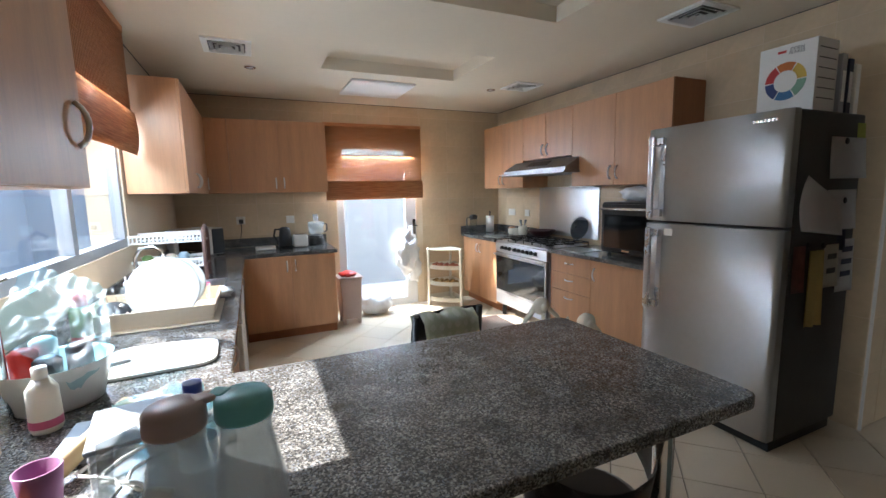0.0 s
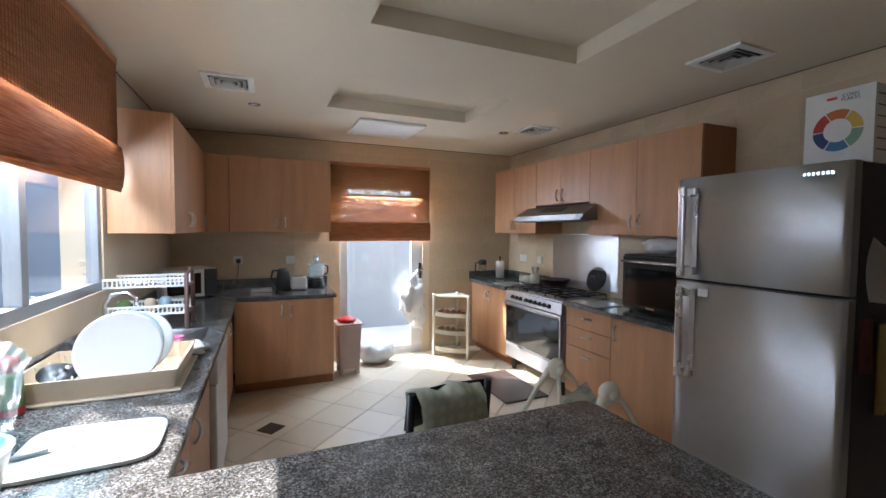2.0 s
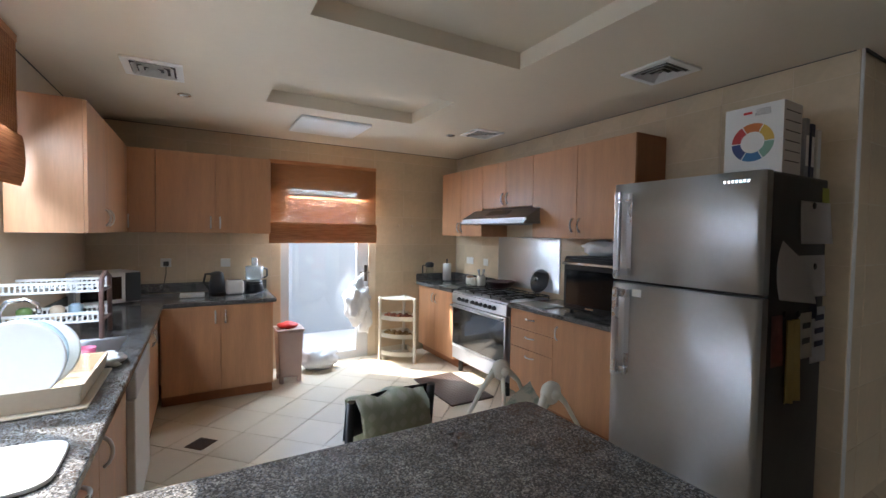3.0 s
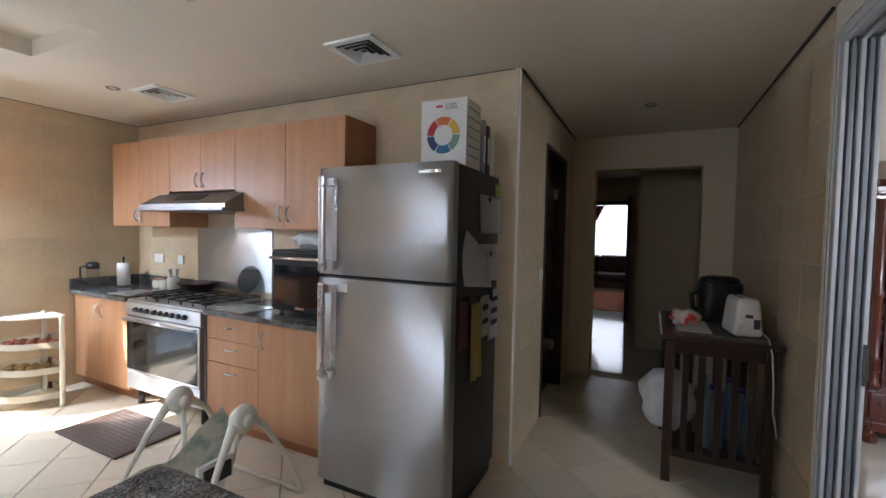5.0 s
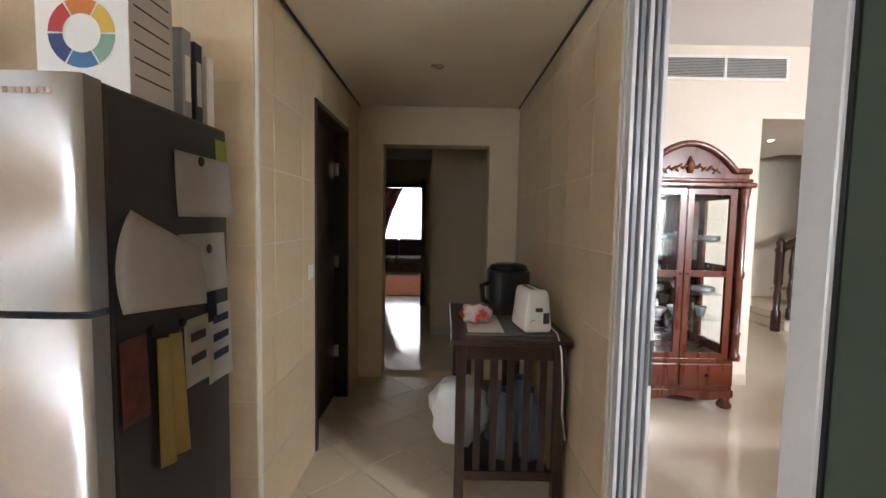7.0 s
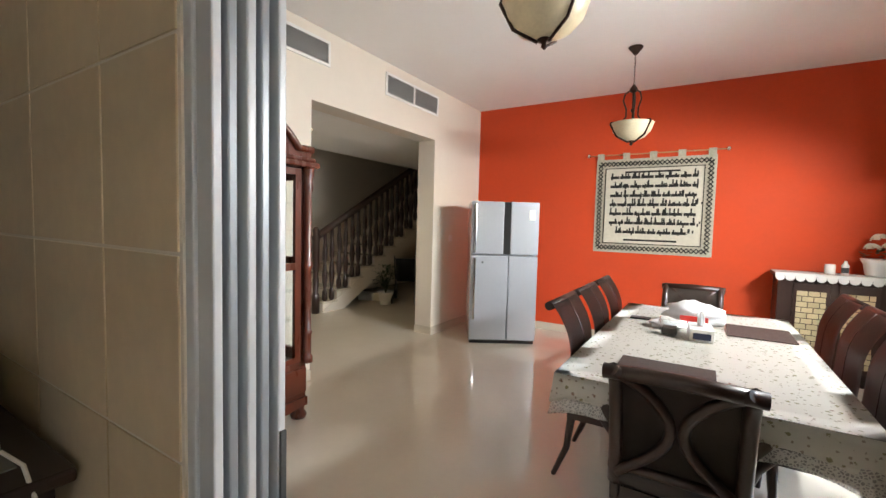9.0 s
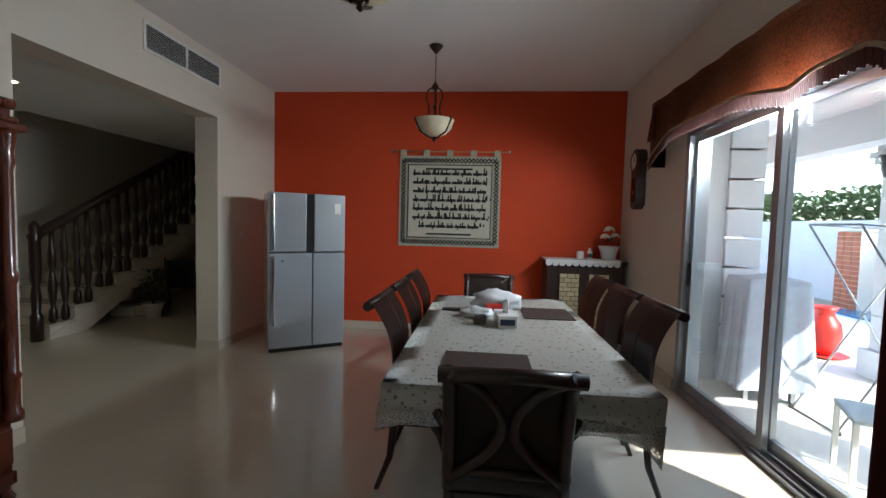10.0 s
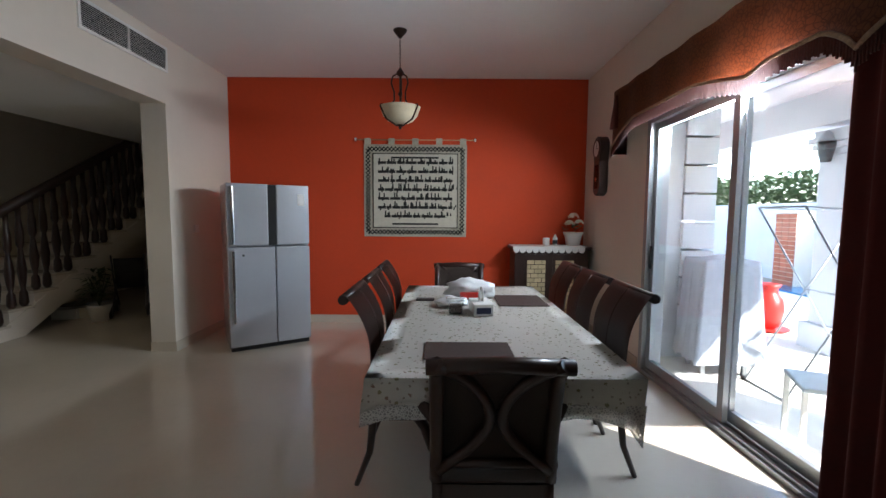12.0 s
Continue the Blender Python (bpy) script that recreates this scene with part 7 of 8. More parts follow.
def socket(m, label, w=0.09, plug=False):
    s = thing("wall_socket", m, label, "socket", "wall sockets")
    bpart("plate", (0, -0.010, 0), (w, 0.0, 0.085), M_WHITE, s, 0.002)
    for x in ([0.03] if w < 0.1 else [0.03, 0.10]):
        bpart("switch", (x, -0.013, 0.05), (x + 0.02, -0.0105, 0.07), M_WHITE, s, 0.001)
    if plug:
        bpart("plug", (0.025, -0.05, 0.01), (0.07, -0.0105, 0.055), M_BLACK, s, 0.005)
        bm = bmesh.new()
        tube(bm, [(0.047, -0.04, 0.012), (0.047, -0.05, -0.06), (0.03, -0.06, -0.16), (0.02, -0.10, -0.245)], 0.004, 6)
        part("cable", bm, M_BLACK, s)
    return s


socket(pose(2.35, KY1 - 0.008, 1.16), "white wall socket with a black plug", plug=True)
socket(pose(2.87, KY1 - 0.008, 1.15), "white wall socket above the far counter")
socket(pose(KX1 - 0.008, 5.86, 1.14, 0, 0, FACE_W), "white double wall socket beside the cooker", 0.15)
socket(pose(KX1 - 0.008, 5.48, 1.14, 0, 0, FACE_W), "white wall socket beside the splashback")
for x in (4.87, 5.06):
    tagged(part("wall_hook", lathe(bmesh.new(), [(0.012, 0), (0.012, 0.006), (0.006, 0.012)], 10, pose(x, KY1 - 0.0075, 1.62, 90)), M_BEIGE), "tiny beige hook on the tiled wall", "hook", "wall hooks")

# right counter: jug, paper towel, pots, pans
jg = thing("water_jug", pose(5.26, 6.02, CZ), "clear glass jug with a black lid and handle", "jug")
part("body", lathe(bmesh.new(), [(0.05, 0), (0.052, 0.01), (0.048, 0.2), (0.045, 0.2), (0.046, 0.008)], 20), G_CLEAR, jg)
part("lid", lathe(bmesh.new(), [(0.053, 0.19), (0.055, 0.24), (0.03, 0.255)], 20), M_BLACK, jg)
bm = bmesh.new()
tube(bm, [(-0.05, 0, 0.22), (-0.10, 0, 0.21), (-0.10, 0, 0.08), (-0.05, 0, 0.05)], 0.009, 8)
part("handle", bm, M_BLACK, jg)
tw = thing("paper_towel", pose(5.52, 6.02, CZ), "white paper towel roll on a black stand", "paper towel")
part("base", lathe(bmesh.new(), [(0.075, 0), (0.075, 0.01)], 20), M_BLACK, tw)
part("roll", lathe(bmesh.new(), [(0.055, 0.011), (0.055, 0.23), (0.02, 0.23)], 24), M_PAPER, tw)
part("rod", lathe(bmesh.new(), [(0.008, 0.011), (0.008, 0.27), (0.014, 0.28), (0.004, 0.295)], 10), M_BLACK, tw)
for i, (x, y, r, h) in enumerate(((5.62, 5.62, 0.05, 0.08), (5.60, 5.49, 0.045, 0.09), (5.61, 5.36, 0.055, 0.13))):
    o = thing("kitchen_pot", pose(x, y, CZ), ("cream storage crock with a wooden lid", "small cream storage crock beside the cooker", "cream utensil pot with spoons")[i], "pot", "crocks beside the cooker")
    part("body", lathe(bmesh.new(), [(r * 0.85, 0), (r, h * 0.3), (r, h * 0.8), (r * 0.85, h), (r * 0.75, h), (r * 0.9, h * 0.5)], 20), M_CREAMPL, o)
    if i == 0:
        part("lid", lathe(bmesh.new(), [(r * 0.88, h + 0.001), (r * 0.85, h + 0.015), (0.01, h + 0.02)], 18), MATS["pear_wood_laminate"], o)
    if i == 2:
        for k in range(4):
            bm = bmesh.new()
            a = k * 1.6
            tube(bm, [(0, 0, 0.03), (0.03 * math.cos(a), 0.03 * math.sin(a), 0.14), (0.045 * math.cos(a), 0.045 * math.sin(a), 0.20)], [0.004, 0.005, 0.014], 6)
            part("utensil", bm, M_ALUGREY, o)
pn = thing("wok", pose(5.56, 4.92, 0.934), "dark brown metal wok on the hob", "pan")
part("bowl", lathe(bmesh.new(), [(0.07, 0.0), (0.12, 0.02), (0.165, 0.07), (0.172, 0.075), (0.165, 0.078), (0.115, 0.03), (0.065, 0.008)], 28, cap=True), material("dark_red_enamel", (0.05, 0.012, 0.010), 0.3, vary=0.2), pn)
for s in (-1, 1):
    bm = bmesh.new()
    tube(bm, [(s * 0.03, -0.165, 0.07), (s * 0.02, -0.20, 0.085), (-s * 0.02, -0.20, 0.085), (-s * 0.03, -0.165, 0.07)], 0.006, 6) if s > 0 else tube(bm, [(0.03, 0.165, 0.07), (0.02, 0.20, 0.085), (-0.02, 0.20, 0.085), (-0.03, 0.165, 0.07)], 0.006, 6)
    part("handle", bm, M_BLACK, pn)
pl2 = thing("pan_lid", pose(5.66, 4.45, 0.935, 0, -72, 0), "round glass pan lid leaning on the splashback", "pan lid")
part("glass", lathe(bmesh.new(), [(0.13, 0.0), (0.11, 0.02), (0.05, 0.035), (0.01, 0.038)], 28), G_DARK, pl2, m=Matrix.Translation((0.13, 0, 0)))
part("rim", lathe(bmesh.new(), [(0.13, -0.004), (0.134, 0.0), (0.13, 0.004)], 28, Matrix.Translation((0.13, 0, 0)), cap=False), M_CHROME, pl2)
part("knob", lathe(bmesh.new(), [(0.012, 0.038), (0.02, 0.055), (0.008, 0.06)], 12, Matrix.Translation((0.13, 0, 0))), M_BLACK, pl2)
tagged(bpart("glass_board", (5.17, 3.86, CZ), (5.44, 4.20, CZ + 0.006), material("frosted_glass_board", (0.45, 0.47, 0.44), 0.12, vary=0.04), None, 0.002), "frosted glass chopping board on the counter", "chopping board")
tagged(bpart("glass_board", (5.18, 5.28, CZ), (5.46, 5.62, CZ + 0.006), MATS["frosted_glass_board"], None, 0.002), "frosted glass board beside the cooker", "chopping board")
to = thing("mini_oven", pose(5.30, 3.74, CZ, 0, 0, FACE_W), "black countertop mini oven with a glass door", "mini oven")
bpart("body", (0.0, 0.02, 0.02), (0.56, 0.40, 0.455), M_BLACK, to, 0.01)
od2 = bpart("door", (0.01, 0.0, 0.04), (0.55, 0.019, 0.44), M_BLACK, to, 0.006)
bpart("door_window", (0.04, -0.004, 0.07), (0.52, -0.0005, 0.35), M_BLACKGLASS, od2, 0.001)
bm = bmesh.new()
tube(bm, [(0.03, -0.001, 0.40), (0.03, -0.03, 0.40), (0.53, -0.03, 0.40), (0.53, -0.001, 0.40)], 0.012, 8)
part("handle", bm, M_CHROME, od2)
bpart("badge", (0.24, -0.003, 0.045), (0.32, -0.0005, 0.06), M_CHROME, to, 0.0005)
for x in (0.05, 0.51):
    for y in (0.06, 0.36):
        part("foot", lathe(bmesh.new(), [(0.018, 0), (0.016, 0.021)], 10, pose(x, y, 0)), M_BLACK, to)
crumpled("plastic_bag", (5.48, 3.50, 1.42), (0.10, 0.17, 0.07), M_BAG, "crumpled white plastic bag on the mini oven", "plastic bag", 41, 0.45, flat=0.85)

# chopping board and near-counter clutter
bm = bmesh.new()
extrude_profile(bm, rounded([(2.02, 2.50), (2.37, 2.52), (2.36, 2.80), (2.01, 2.82)], 0.07, (0, 1, 2, 3)), "z", CZ, CZ + 0.012)
bevelled(bm, 0.003)
tagged(part("chopping_board", bm, M_WHITE), "white plastic chopping board on the granite", "chopping board")
kn = thing("knife", pose(2.10, 2.64, CZ + 0.013, 0, 0, 20), "small knife lying on the chopping board", "knife")
bm = bmesh.new()
extrude_profile(bm, [(0.0, 0.0), (0.11, 0.002), (0.13, 0.012), (0.0, 0.018)], "z", 0.001, 0.003)
part("blade", bm, M_CHROME, kn)
bpart("handle", (-0.09, 0.0, 0.0), (0.0, 0.018, 0.012), M_GREYPL, kn, 0.004)


def carafe(x, y, cap, label, turn, handle=False):
    c = thing("carafe", pose(x, y, CZ, 0, 0, turn), label, "jug", "plastic carafes on the peninsula")
    part("body", lathe(bmesh.new(), [(0.047, 0), (0.053, 0.012), (0.058, 0.06), (0.056, 0.11), (0.044, 0.17), (0.039, 0.20), (0.042, 0.235), (0.039, 0.235), (0.036, 0.20), (0.041, 0.17), (0.052, 0.11), (0.05, 0.015)], 28), M_OPALPL, c)
    part("cap", lathe(bmesh.new(), [(0.043, 0.225), (0.044, 0.23), (0.043, 0.255), (0.038, 0.262), (0.01, 0.264)], 28), cap, c)
    bpart("spout_flap", (0.025, -0.016, 0.254), (0.056, 0.016, 0.264), cap, c, 0.004)
    if handle:
        bm = bmesh.new()
        tube(bm, [(-0.045, 0, 0.24), (-0.085, 0, 0.235), (-0.09, 0, 0.14), (-0.055, 0, 0.08)], 0.010, 8)
        part("handle", bm, M_OPALPL, c)
    return c


carafe(2.485, 1.635, M_TEAL, "clear plastic carafe with a teal lid", 150)
carafe(2.39, 1.635, M_BROWNPL, "clear plastic carafe with a mauve-brown lid", 20, True)
wb = thing("water_bottle", pose(2.395, 1.785, CZ), "clear plastic water bottle with a blue cap", "bottle")
part("bottle", lathe(bmesh.new(), [(0.028, 0), (0.033, 0.01), (0.031, 0.05), (0.033, 0.06), (0.033, 0.14), (0.03, 0.16), (0.015, 0.20), (0.013, 0.215)], 20), M_WATER, wb)
part("cap", lathe(bmesh.new(), [(0.016, 0.215), (0.016, 0.235)], 16), M_BLUECAP, wb)
part("label_band", lathe(bmesh.new(), [(0.0335, 0.075), (0.0335, 0.125)], 20, cap=False), MATS["blue_white_plate"], wb)
sc = thing("sauce_bottle", pose(1.86, 3.02, CZ), "sauce bottle with a red cap and green label", "bottle")
part("bottle", lathe(bmesh.new(), [(0.032, 0), (0.036, 0.01), (0.036, 0.13), (0.028, 0.15)], 18), M_YGREEN, sc)
part("cap", lathe(bmesh.new(), [(0.03, 0.151), (0.028, 0.19), (0.012, 0.20)], 18), M_RED, sc)
part("base_band", lathe(bmesh.new(), [(0.0367, 0.004), (0.0367, 0.03)], 18, cap=False), M_RED, sc)
ds = thing("dish_soap", pose(1.88, 3.62, CZ), "clear soap dispenser beside the sink", "bottle")
part("bottle", lathe(bmesh.new(), [(0.028, 0), (0.03, 0.09), (0.012, 0.11)], 16), M_OPALPL, ds)
part("pump", lathe(bmesh.new(), [(0.014, 0.111), (0.012, 0.13), (0.004, 0.135), (0.004, 0.16)], 12), M_WHITE, ds)
ml = thing("lotion_bottle", pose(2.01, 2.24, CZ), "small pale bottle with a white cap", "bottle")
part("bottle", lathe(bmesh.new(), [(0.03, 0), (0.034, 0.01), (0.032, 0.11), (0.016, 0.135)], 18), M_CREAMPL, ml)
part("cap", lathe(bmesh.new(), [(0.016, 0.136), (0.015, 0.165)], 14), M_WHITE, ml)
part("band", lathe(bmesh.new(), [(0.0342, 0.015), (0.0338, 0.035)], 18, cap=False), MATS["pink_plastic"], ml)
ub = thing("utensil_basket", pose(1.98, 2.42, CZ), "white plastic basket full of odds and ends", "basket")
part("basket", lathe(bmesh.new(), [(0.10, 0.0), (0.13, 0.12), (0.135, 0.125), (0.125, 0.12), (0.095, 0.006)], 24), M_WHITE, ub)
for k, (x, y, h, mt) in enumerate(((0.05, 0.02, 0.16, M_GREYSIDE), (-0.04, 0.05, 0.18, M_WHITE), (0.0, -0.05, 0.15, M_BLACK), (-0.06, -0.02, 0.17, M_RED))):
    part("content", lathe(bmesh.new(), [(0.03, 0.01), (0.032, h - 0.01), (0.02, h)], 14, pose(x, y, 0.0)), mt, ub)
M_CYAN = glass("blue_polythene", (0.55, 0.84, 0.92), 0.1, 0.14)
bm = bmesh.new()


def folded(u, v):
    """Stiff polythene thrown over the basket, with sharp creases and one corner up by the window."""
    k = noise.noise(Vector((u * 5.1, v * 4.3, 3.0))) + 0.6 * abs(noise.noise(Vector((u * 9.0 + 4, v * 8.0, 1.0))))
    return 1.83 + 0.24 * u + 0.03 * math.sin(v * 5), 2.32 + 0.46 * v + 0.04 * math.sin(u * 4), CZ + 0.17 + 0.09 * v + 0.07 * (1 - u) - 0.10 * u * (1 - v) + 0.04 * k


sheet(bm, 44, 60, folded)
tagged(part("plastic_bag", bm, M_CYAN), "translucent blue polythene bag creased over the basket", "plastic bag")
bm = bmesh.new()
tube(bm, [(1.90, 2.35, CZ), (1.90, 2.35, CZ + 0.36), (1.93, 2.36, CZ + 0.375)], 0.006, 8)
tagged(part("tap_pole", bm, M_CHROME), "thin grey metal upright on the counter", "pole")
mb = thing("medicine_box", pose(1.90, 2.04, CZ, 0, 0, 12), "cream cardboard box standing on the counter", "box")
bpart("carton", (-0.08, -0.10, 0), (0.08, 0.10, 0.17), material("kraft_board", (0.50, 0.40, 0.27), 0.8, vary=0.08), mb, 0.003)
bpart("flap", (-0.08, -0.10, 0.1705), (0.08, 0.0, 0.174), M_CREAMPL, mb, 0.001)
tagged(bpart("notebook", (2.08, 2.02, CZ), (2.20, 2.20, CZ + 0.02), M_PALEBLUE_SHADE, None, 0.003), "pale blue notebook on the counter", "notebook")
rl = thing("rolling_pin", pose(2.16, 2.06, CZ + 0.045, 0, 82, 70), "pale wooden rolling pin on the clutter", "rolling pin")
part("barrel", lathe(bmesh.new(), [(0.012, -0.12), (0.02, -0.11), (0.02, 0.11), (0.012, 0.12)], 14), material("pale_wood", (0.45, 0.34, 0.16), 0.5, vary=0.1), rl)
gc = thing("purple_cup", pose(2.13, 1.87, CZ), "purple plastic tumbler on the peninsula", "cup")
part("tumbler", lathe(bmesh.new(), [(0.026, 0), (0.036, 0.09), (0.033, 0.09), (0.024, 0.006)], 20), material("mauve_plastic", (0.35, 0.14, 0.30), 0.35), gc)
oc = part("orange_cup", lathe(bmesh.new(), [(0.024, 0), (0.032, 0.06), (0.030, 0.06), (0.022, 0.006)], 20, pose(2.08, 1.80, CZ)), material("orange_plastic", (0.65, 0.22, 0.02), 0.4))
tagged(oc, "orange plastic cup on the peninsula", "cup")
for k in range(3):
    bm = bmesh.new()
    pts = [(2.20 + 0.05 * k + 0.05 * math.sin(i * 0.8 + k), 1.80 + 0.028 * i, CZ + 0.006 + 0.02 * abs(math.sin(i * 0.5 + k))) for i in range(10)]
    tube(bm, pts, 0.004, 6)
    tagged(part("cable", bm, M_WHITE), "white cable lying loose on the peninsula", "cable", "cables on the counter")
tl2 = thing("storage_tub", pose(2.26, 1.95, CZ, 0, 0, 10), "clear plastic storage tub with a pale lid", "tub")
bpart("tub", (-0.07, -0.09, 0), (0.07, 0.09, 0.10), M_OPALPL, tl2, 0.01)
bpart("lid", (-0.074, -0.094, 0.101), (0.074, 0.094, 0.112), M_PALEBLUE_SHADE, tl2, 0.004)
crumpled("clear_bag", (2.28, 2.12, CZ + 0.05), (0.11, 0.08, 0.05), M_CYAN, "crumpled clear plastic bag on the counter", "plastic bag", 63, 0.5, flat=0.8)
tap = thing("sink_tap", pose(1.86, 3.95, CZ), "chrome swan-neck sink tap", "tap")
part("base", lathe(bmesh.new(), [(0.025, 0), (0.022, 0.04)], 14), M_CHROME, tap)
bm = bmesh.new()
tube(bm, [(0, 0, 0.04), (0, 0, 0.22), (0.03, 0, 0.27), (0.10, 0, 0.28), (0.14, 0, 0.25), (0.145, 0, 0.21)], 0.011, 8)
part("spout", bm, M_CHROME, tap)
sk2 = thing("sink", pose(1.87, 3.68, CZ), "stainless steel sink let into the counter", "sink")
part("rim", boxes(((0, 0, 0), (0.45, 0.03, 0.004)), ((0, 0.52, 0), (0.45, 0.55, 0.004)), ((0, 0.03, 0), (0.03, 0.52, 0.004)), ((0.42, 0.03, 0), (0.45, 0.52, 0.004))), M_STEEL, sk2)
bpart("basin", (0.03, 0.03, 0.0), (0.42, 0.52, 0.002), M_STEEL, sk2, 0.0)

# ---- kitchen: things on the floor ----
bn = thing("waste_bin", pose(3.47, 5.72, 0), "pinkish grey plastic pedal bin with a red lid", "bin")
bm = bmesh.new()
for z0, z1, w0, w1 in ((0.06, 0.52, 0.105, 0.125),):
    box(bm, (-w0, -w0 * 1.1, z0), (w0, w0 * 1.1, z1))
for v in bm.verts:
    if v.co.z > 0.3:
        v.co.x *= 1.18
        v.co.y *= 1.12
bevelled(bm, 0.012, 2)
part("body", bm, M_PINKBIN, bn)
for x in (-0.085, 0.085):
    for y in (-0.09, 0.09):
        bpart("foot", (x - 0.02, y - 0.02, 0), (x + 0.02, y + 0.02, 0.065), M_PINKBIN, bn, 0.004)
bpart("rim", (-0.135, -0.14, 0.52), (0.135, 0.14, 0.545), M_PINKBIN, bn, 0.006)
crumpled("lid", (-0.01, 0.0, 0.565), (0.10, 0.11, 0.035), M_RED, "", "", 71, 0.25, parent=bn)
bpart("label_sticker", (-0.035, -0.1305, 0.30), (0.05, -0.124, 0.43), MATS["navy_board"], bn, 0.0, m=pose(0, 0.002, 0, -1.5))
bpart("label_white", (-0.035, -0.1325, 0.30), (0.05, -0.1305, 0.345), M_PAPER, bn, 0.0, m=pose(0, 0.002, 0, -1.5))
crumpled("rubbish_bag", (3.83, 5.92, 0.125), (0.21, 0.17, 0.15), M_BAG, "full white plastic bag on the floor by the door", "plastic bag", 81, 0.35, flat=0.82)
bg = crumpled("plastic_bag", (4.30, 6.03, 0.70), (0.16, 0.09, 0.27), M_BAG, "white plastic bags hanging on the door handle", "plastic bag", 91, 0.4, sub=4)
crumpled("plastic_bag", (4.40, 6.06, 0.50), (0.10, 0.06, 0.20), M_BAG, "smaller white plastic bag hanging on the back door", "plastic bag", 95, 0.4)
bm = bmesh.new()
tube(bm, [(4.28, 6.05, 0.92), (4.36, 6.09, 1.0), (4.40, 6.105, 1.042)], 0.008, 6)
tagged(part("bag_loop", bm, M_BAG), "twisted handles of the hanging plastic bags", "plastic bag")

vr = thing("vegetable_rack", pose(4.80, 5.88, 0, 0, 0, -45), "cream plastic four-tier corner vegetable rack", "vegetable rack")
for x, y in ((-0.22, -0.13), (0.22, -0.13), (0.0, 0.10)):
    part("post", lathe(bmesh.new(), [(0.022, 0), (0.019, 0.03), (0.017, 0.74), (0.021, 0.76)], 12, pose(x, y, 0)), M_CREAMPL, vr)


def tier(z, deep):
    bm = bmesh.new()
    ol = [(-0.23, -0.10)] + [(-0.23 + 0.46 * i / 10, -0.12 - 0.07 * math.sin(math.pi * i / 10)) for i in range(11)] + [(0.23, -0.10), (0.04, 0.12), (-0.04, 0.12)]
    extrude_profile(bm, ol, "z", z, z + 0.008)
    n = len(ol)
    for i in range(n):
        a, b = Vector((*ol[i], z)), Vector((*ol[(i + 1) % n], z))
        mid = (ol[i][1] + ol[(i + 1) % n][1]) / 2
        h = deep * (0.75 if mid < -0.13 else 1.0)
        q = [bm.verts.new(p) for p in (a, b, b * 1.0 + Vector((0, 0, h)), a + Vector((0, 0, h)))]
        f = bm.faces.new(q)
        bmesh.ops.solidify(bm, geom=[f], thickness=0.005)
    return bm


for i, z in enumerate((0.07, 0.28, 0.49)):
    part("tier", tier(z, 0.07), M_CREAMPL, vr)
part("top", tier(0.735, 0.02), M_CREAMPL, vr)
rnd = random.Random(5)
M_ONION = material("onion_skin", (0.40, 0.12, 0.06), 0.5, vary=0.25, scale=10)
M_POTATO = material("potato_skin", (0.42, 0.27, 0.11), 0.8, vary=0.2, scale=12)
for z, mt, nm in ((0.503, M_ONION, "onion"), (0.293, M_POTATO, "potato")):
    for k in range(9):
        x, y = -0.15 + 0.075 * (k % 5), -0.10 + 0.07 * (k // 5) + rnd.uniform(-0.01, 0.01)
        p = pose(4.80, 5.88, 0, 0, 0, -45) @ Vector((x, y, z + 0.0275))
        bm = bmesh.new()
        bmesh.ops.create_icosphere(bm, subdivisions=2, radius=0.03)
        for v in bm.verts:
            v.co.x *= 1.15
            v.co *= 1 + 0.12 * noise.noise(v.co * 40 + Vector((k, 0, 0)))
        o = smooth(part(nm, bm, mt))
        o.location = p
        tagged(o, {"onion": "reddish brown onion in the vegetable rack", "potato": "brown potato in the vegetable rack"}[nm], nm, nm + "s in the rack")

fmat = thing("kitchen_mat", pose(4.83, 4.72, 0), "dark brown quilted anti-fatigue mat before the cooker", "mat")
bpart("pad", (-0.23, -0.39, 0.001), (0.23, 0.39, 0.018), material("dark_brown_rubber", (0.075, 0.048, 0.038), 0.45, vary=0.1), fmat, 0.008)
bm = bmesh.new()
for i in range(12):
    for j in range(20):
        x, y = -0.20 + i * 0.036, -0.36 + j * 0.038
        vs = [bm.verts.new((x + dx, y + dy, 0.0182)) for dx, dy in ((-0.016, 0), (0, -0.017), (0.016, 0), (0, 0.017))]
        t = bm.verts.new((x, y, 0.0215))
        for k in range(4):
            bm.faces.new((vs[k], vs[(k + 1) % 4], t))
q = part("quilting", bm, MATS["dark_brown_rubber"], fmat)
q["kind"] = "stuff"
dn = thing("floor_drain", pose(2.685, 4.62, 0, 0, 0, 45), "square brown metal floor drain grate", "floor drain")
bpart("plate", (-0.075, -0.075, 0.0005), (0.075, 0.075, 0.004), material("brown_metal", (0.10, 0.06, 0.035), 0.5, 0.5, vary=0.2), dn, 0.001)
# Black bars paint the shade in the grate's openings.
bm = bmesh.new()
for i in range(5):
    box(bm, (-0.055, -0.052 + i * 0.024, 0.0042), (0.055, -0.044 + i * 0.024, 0.0055))
part("slots", bm, M_BLACK, dn)

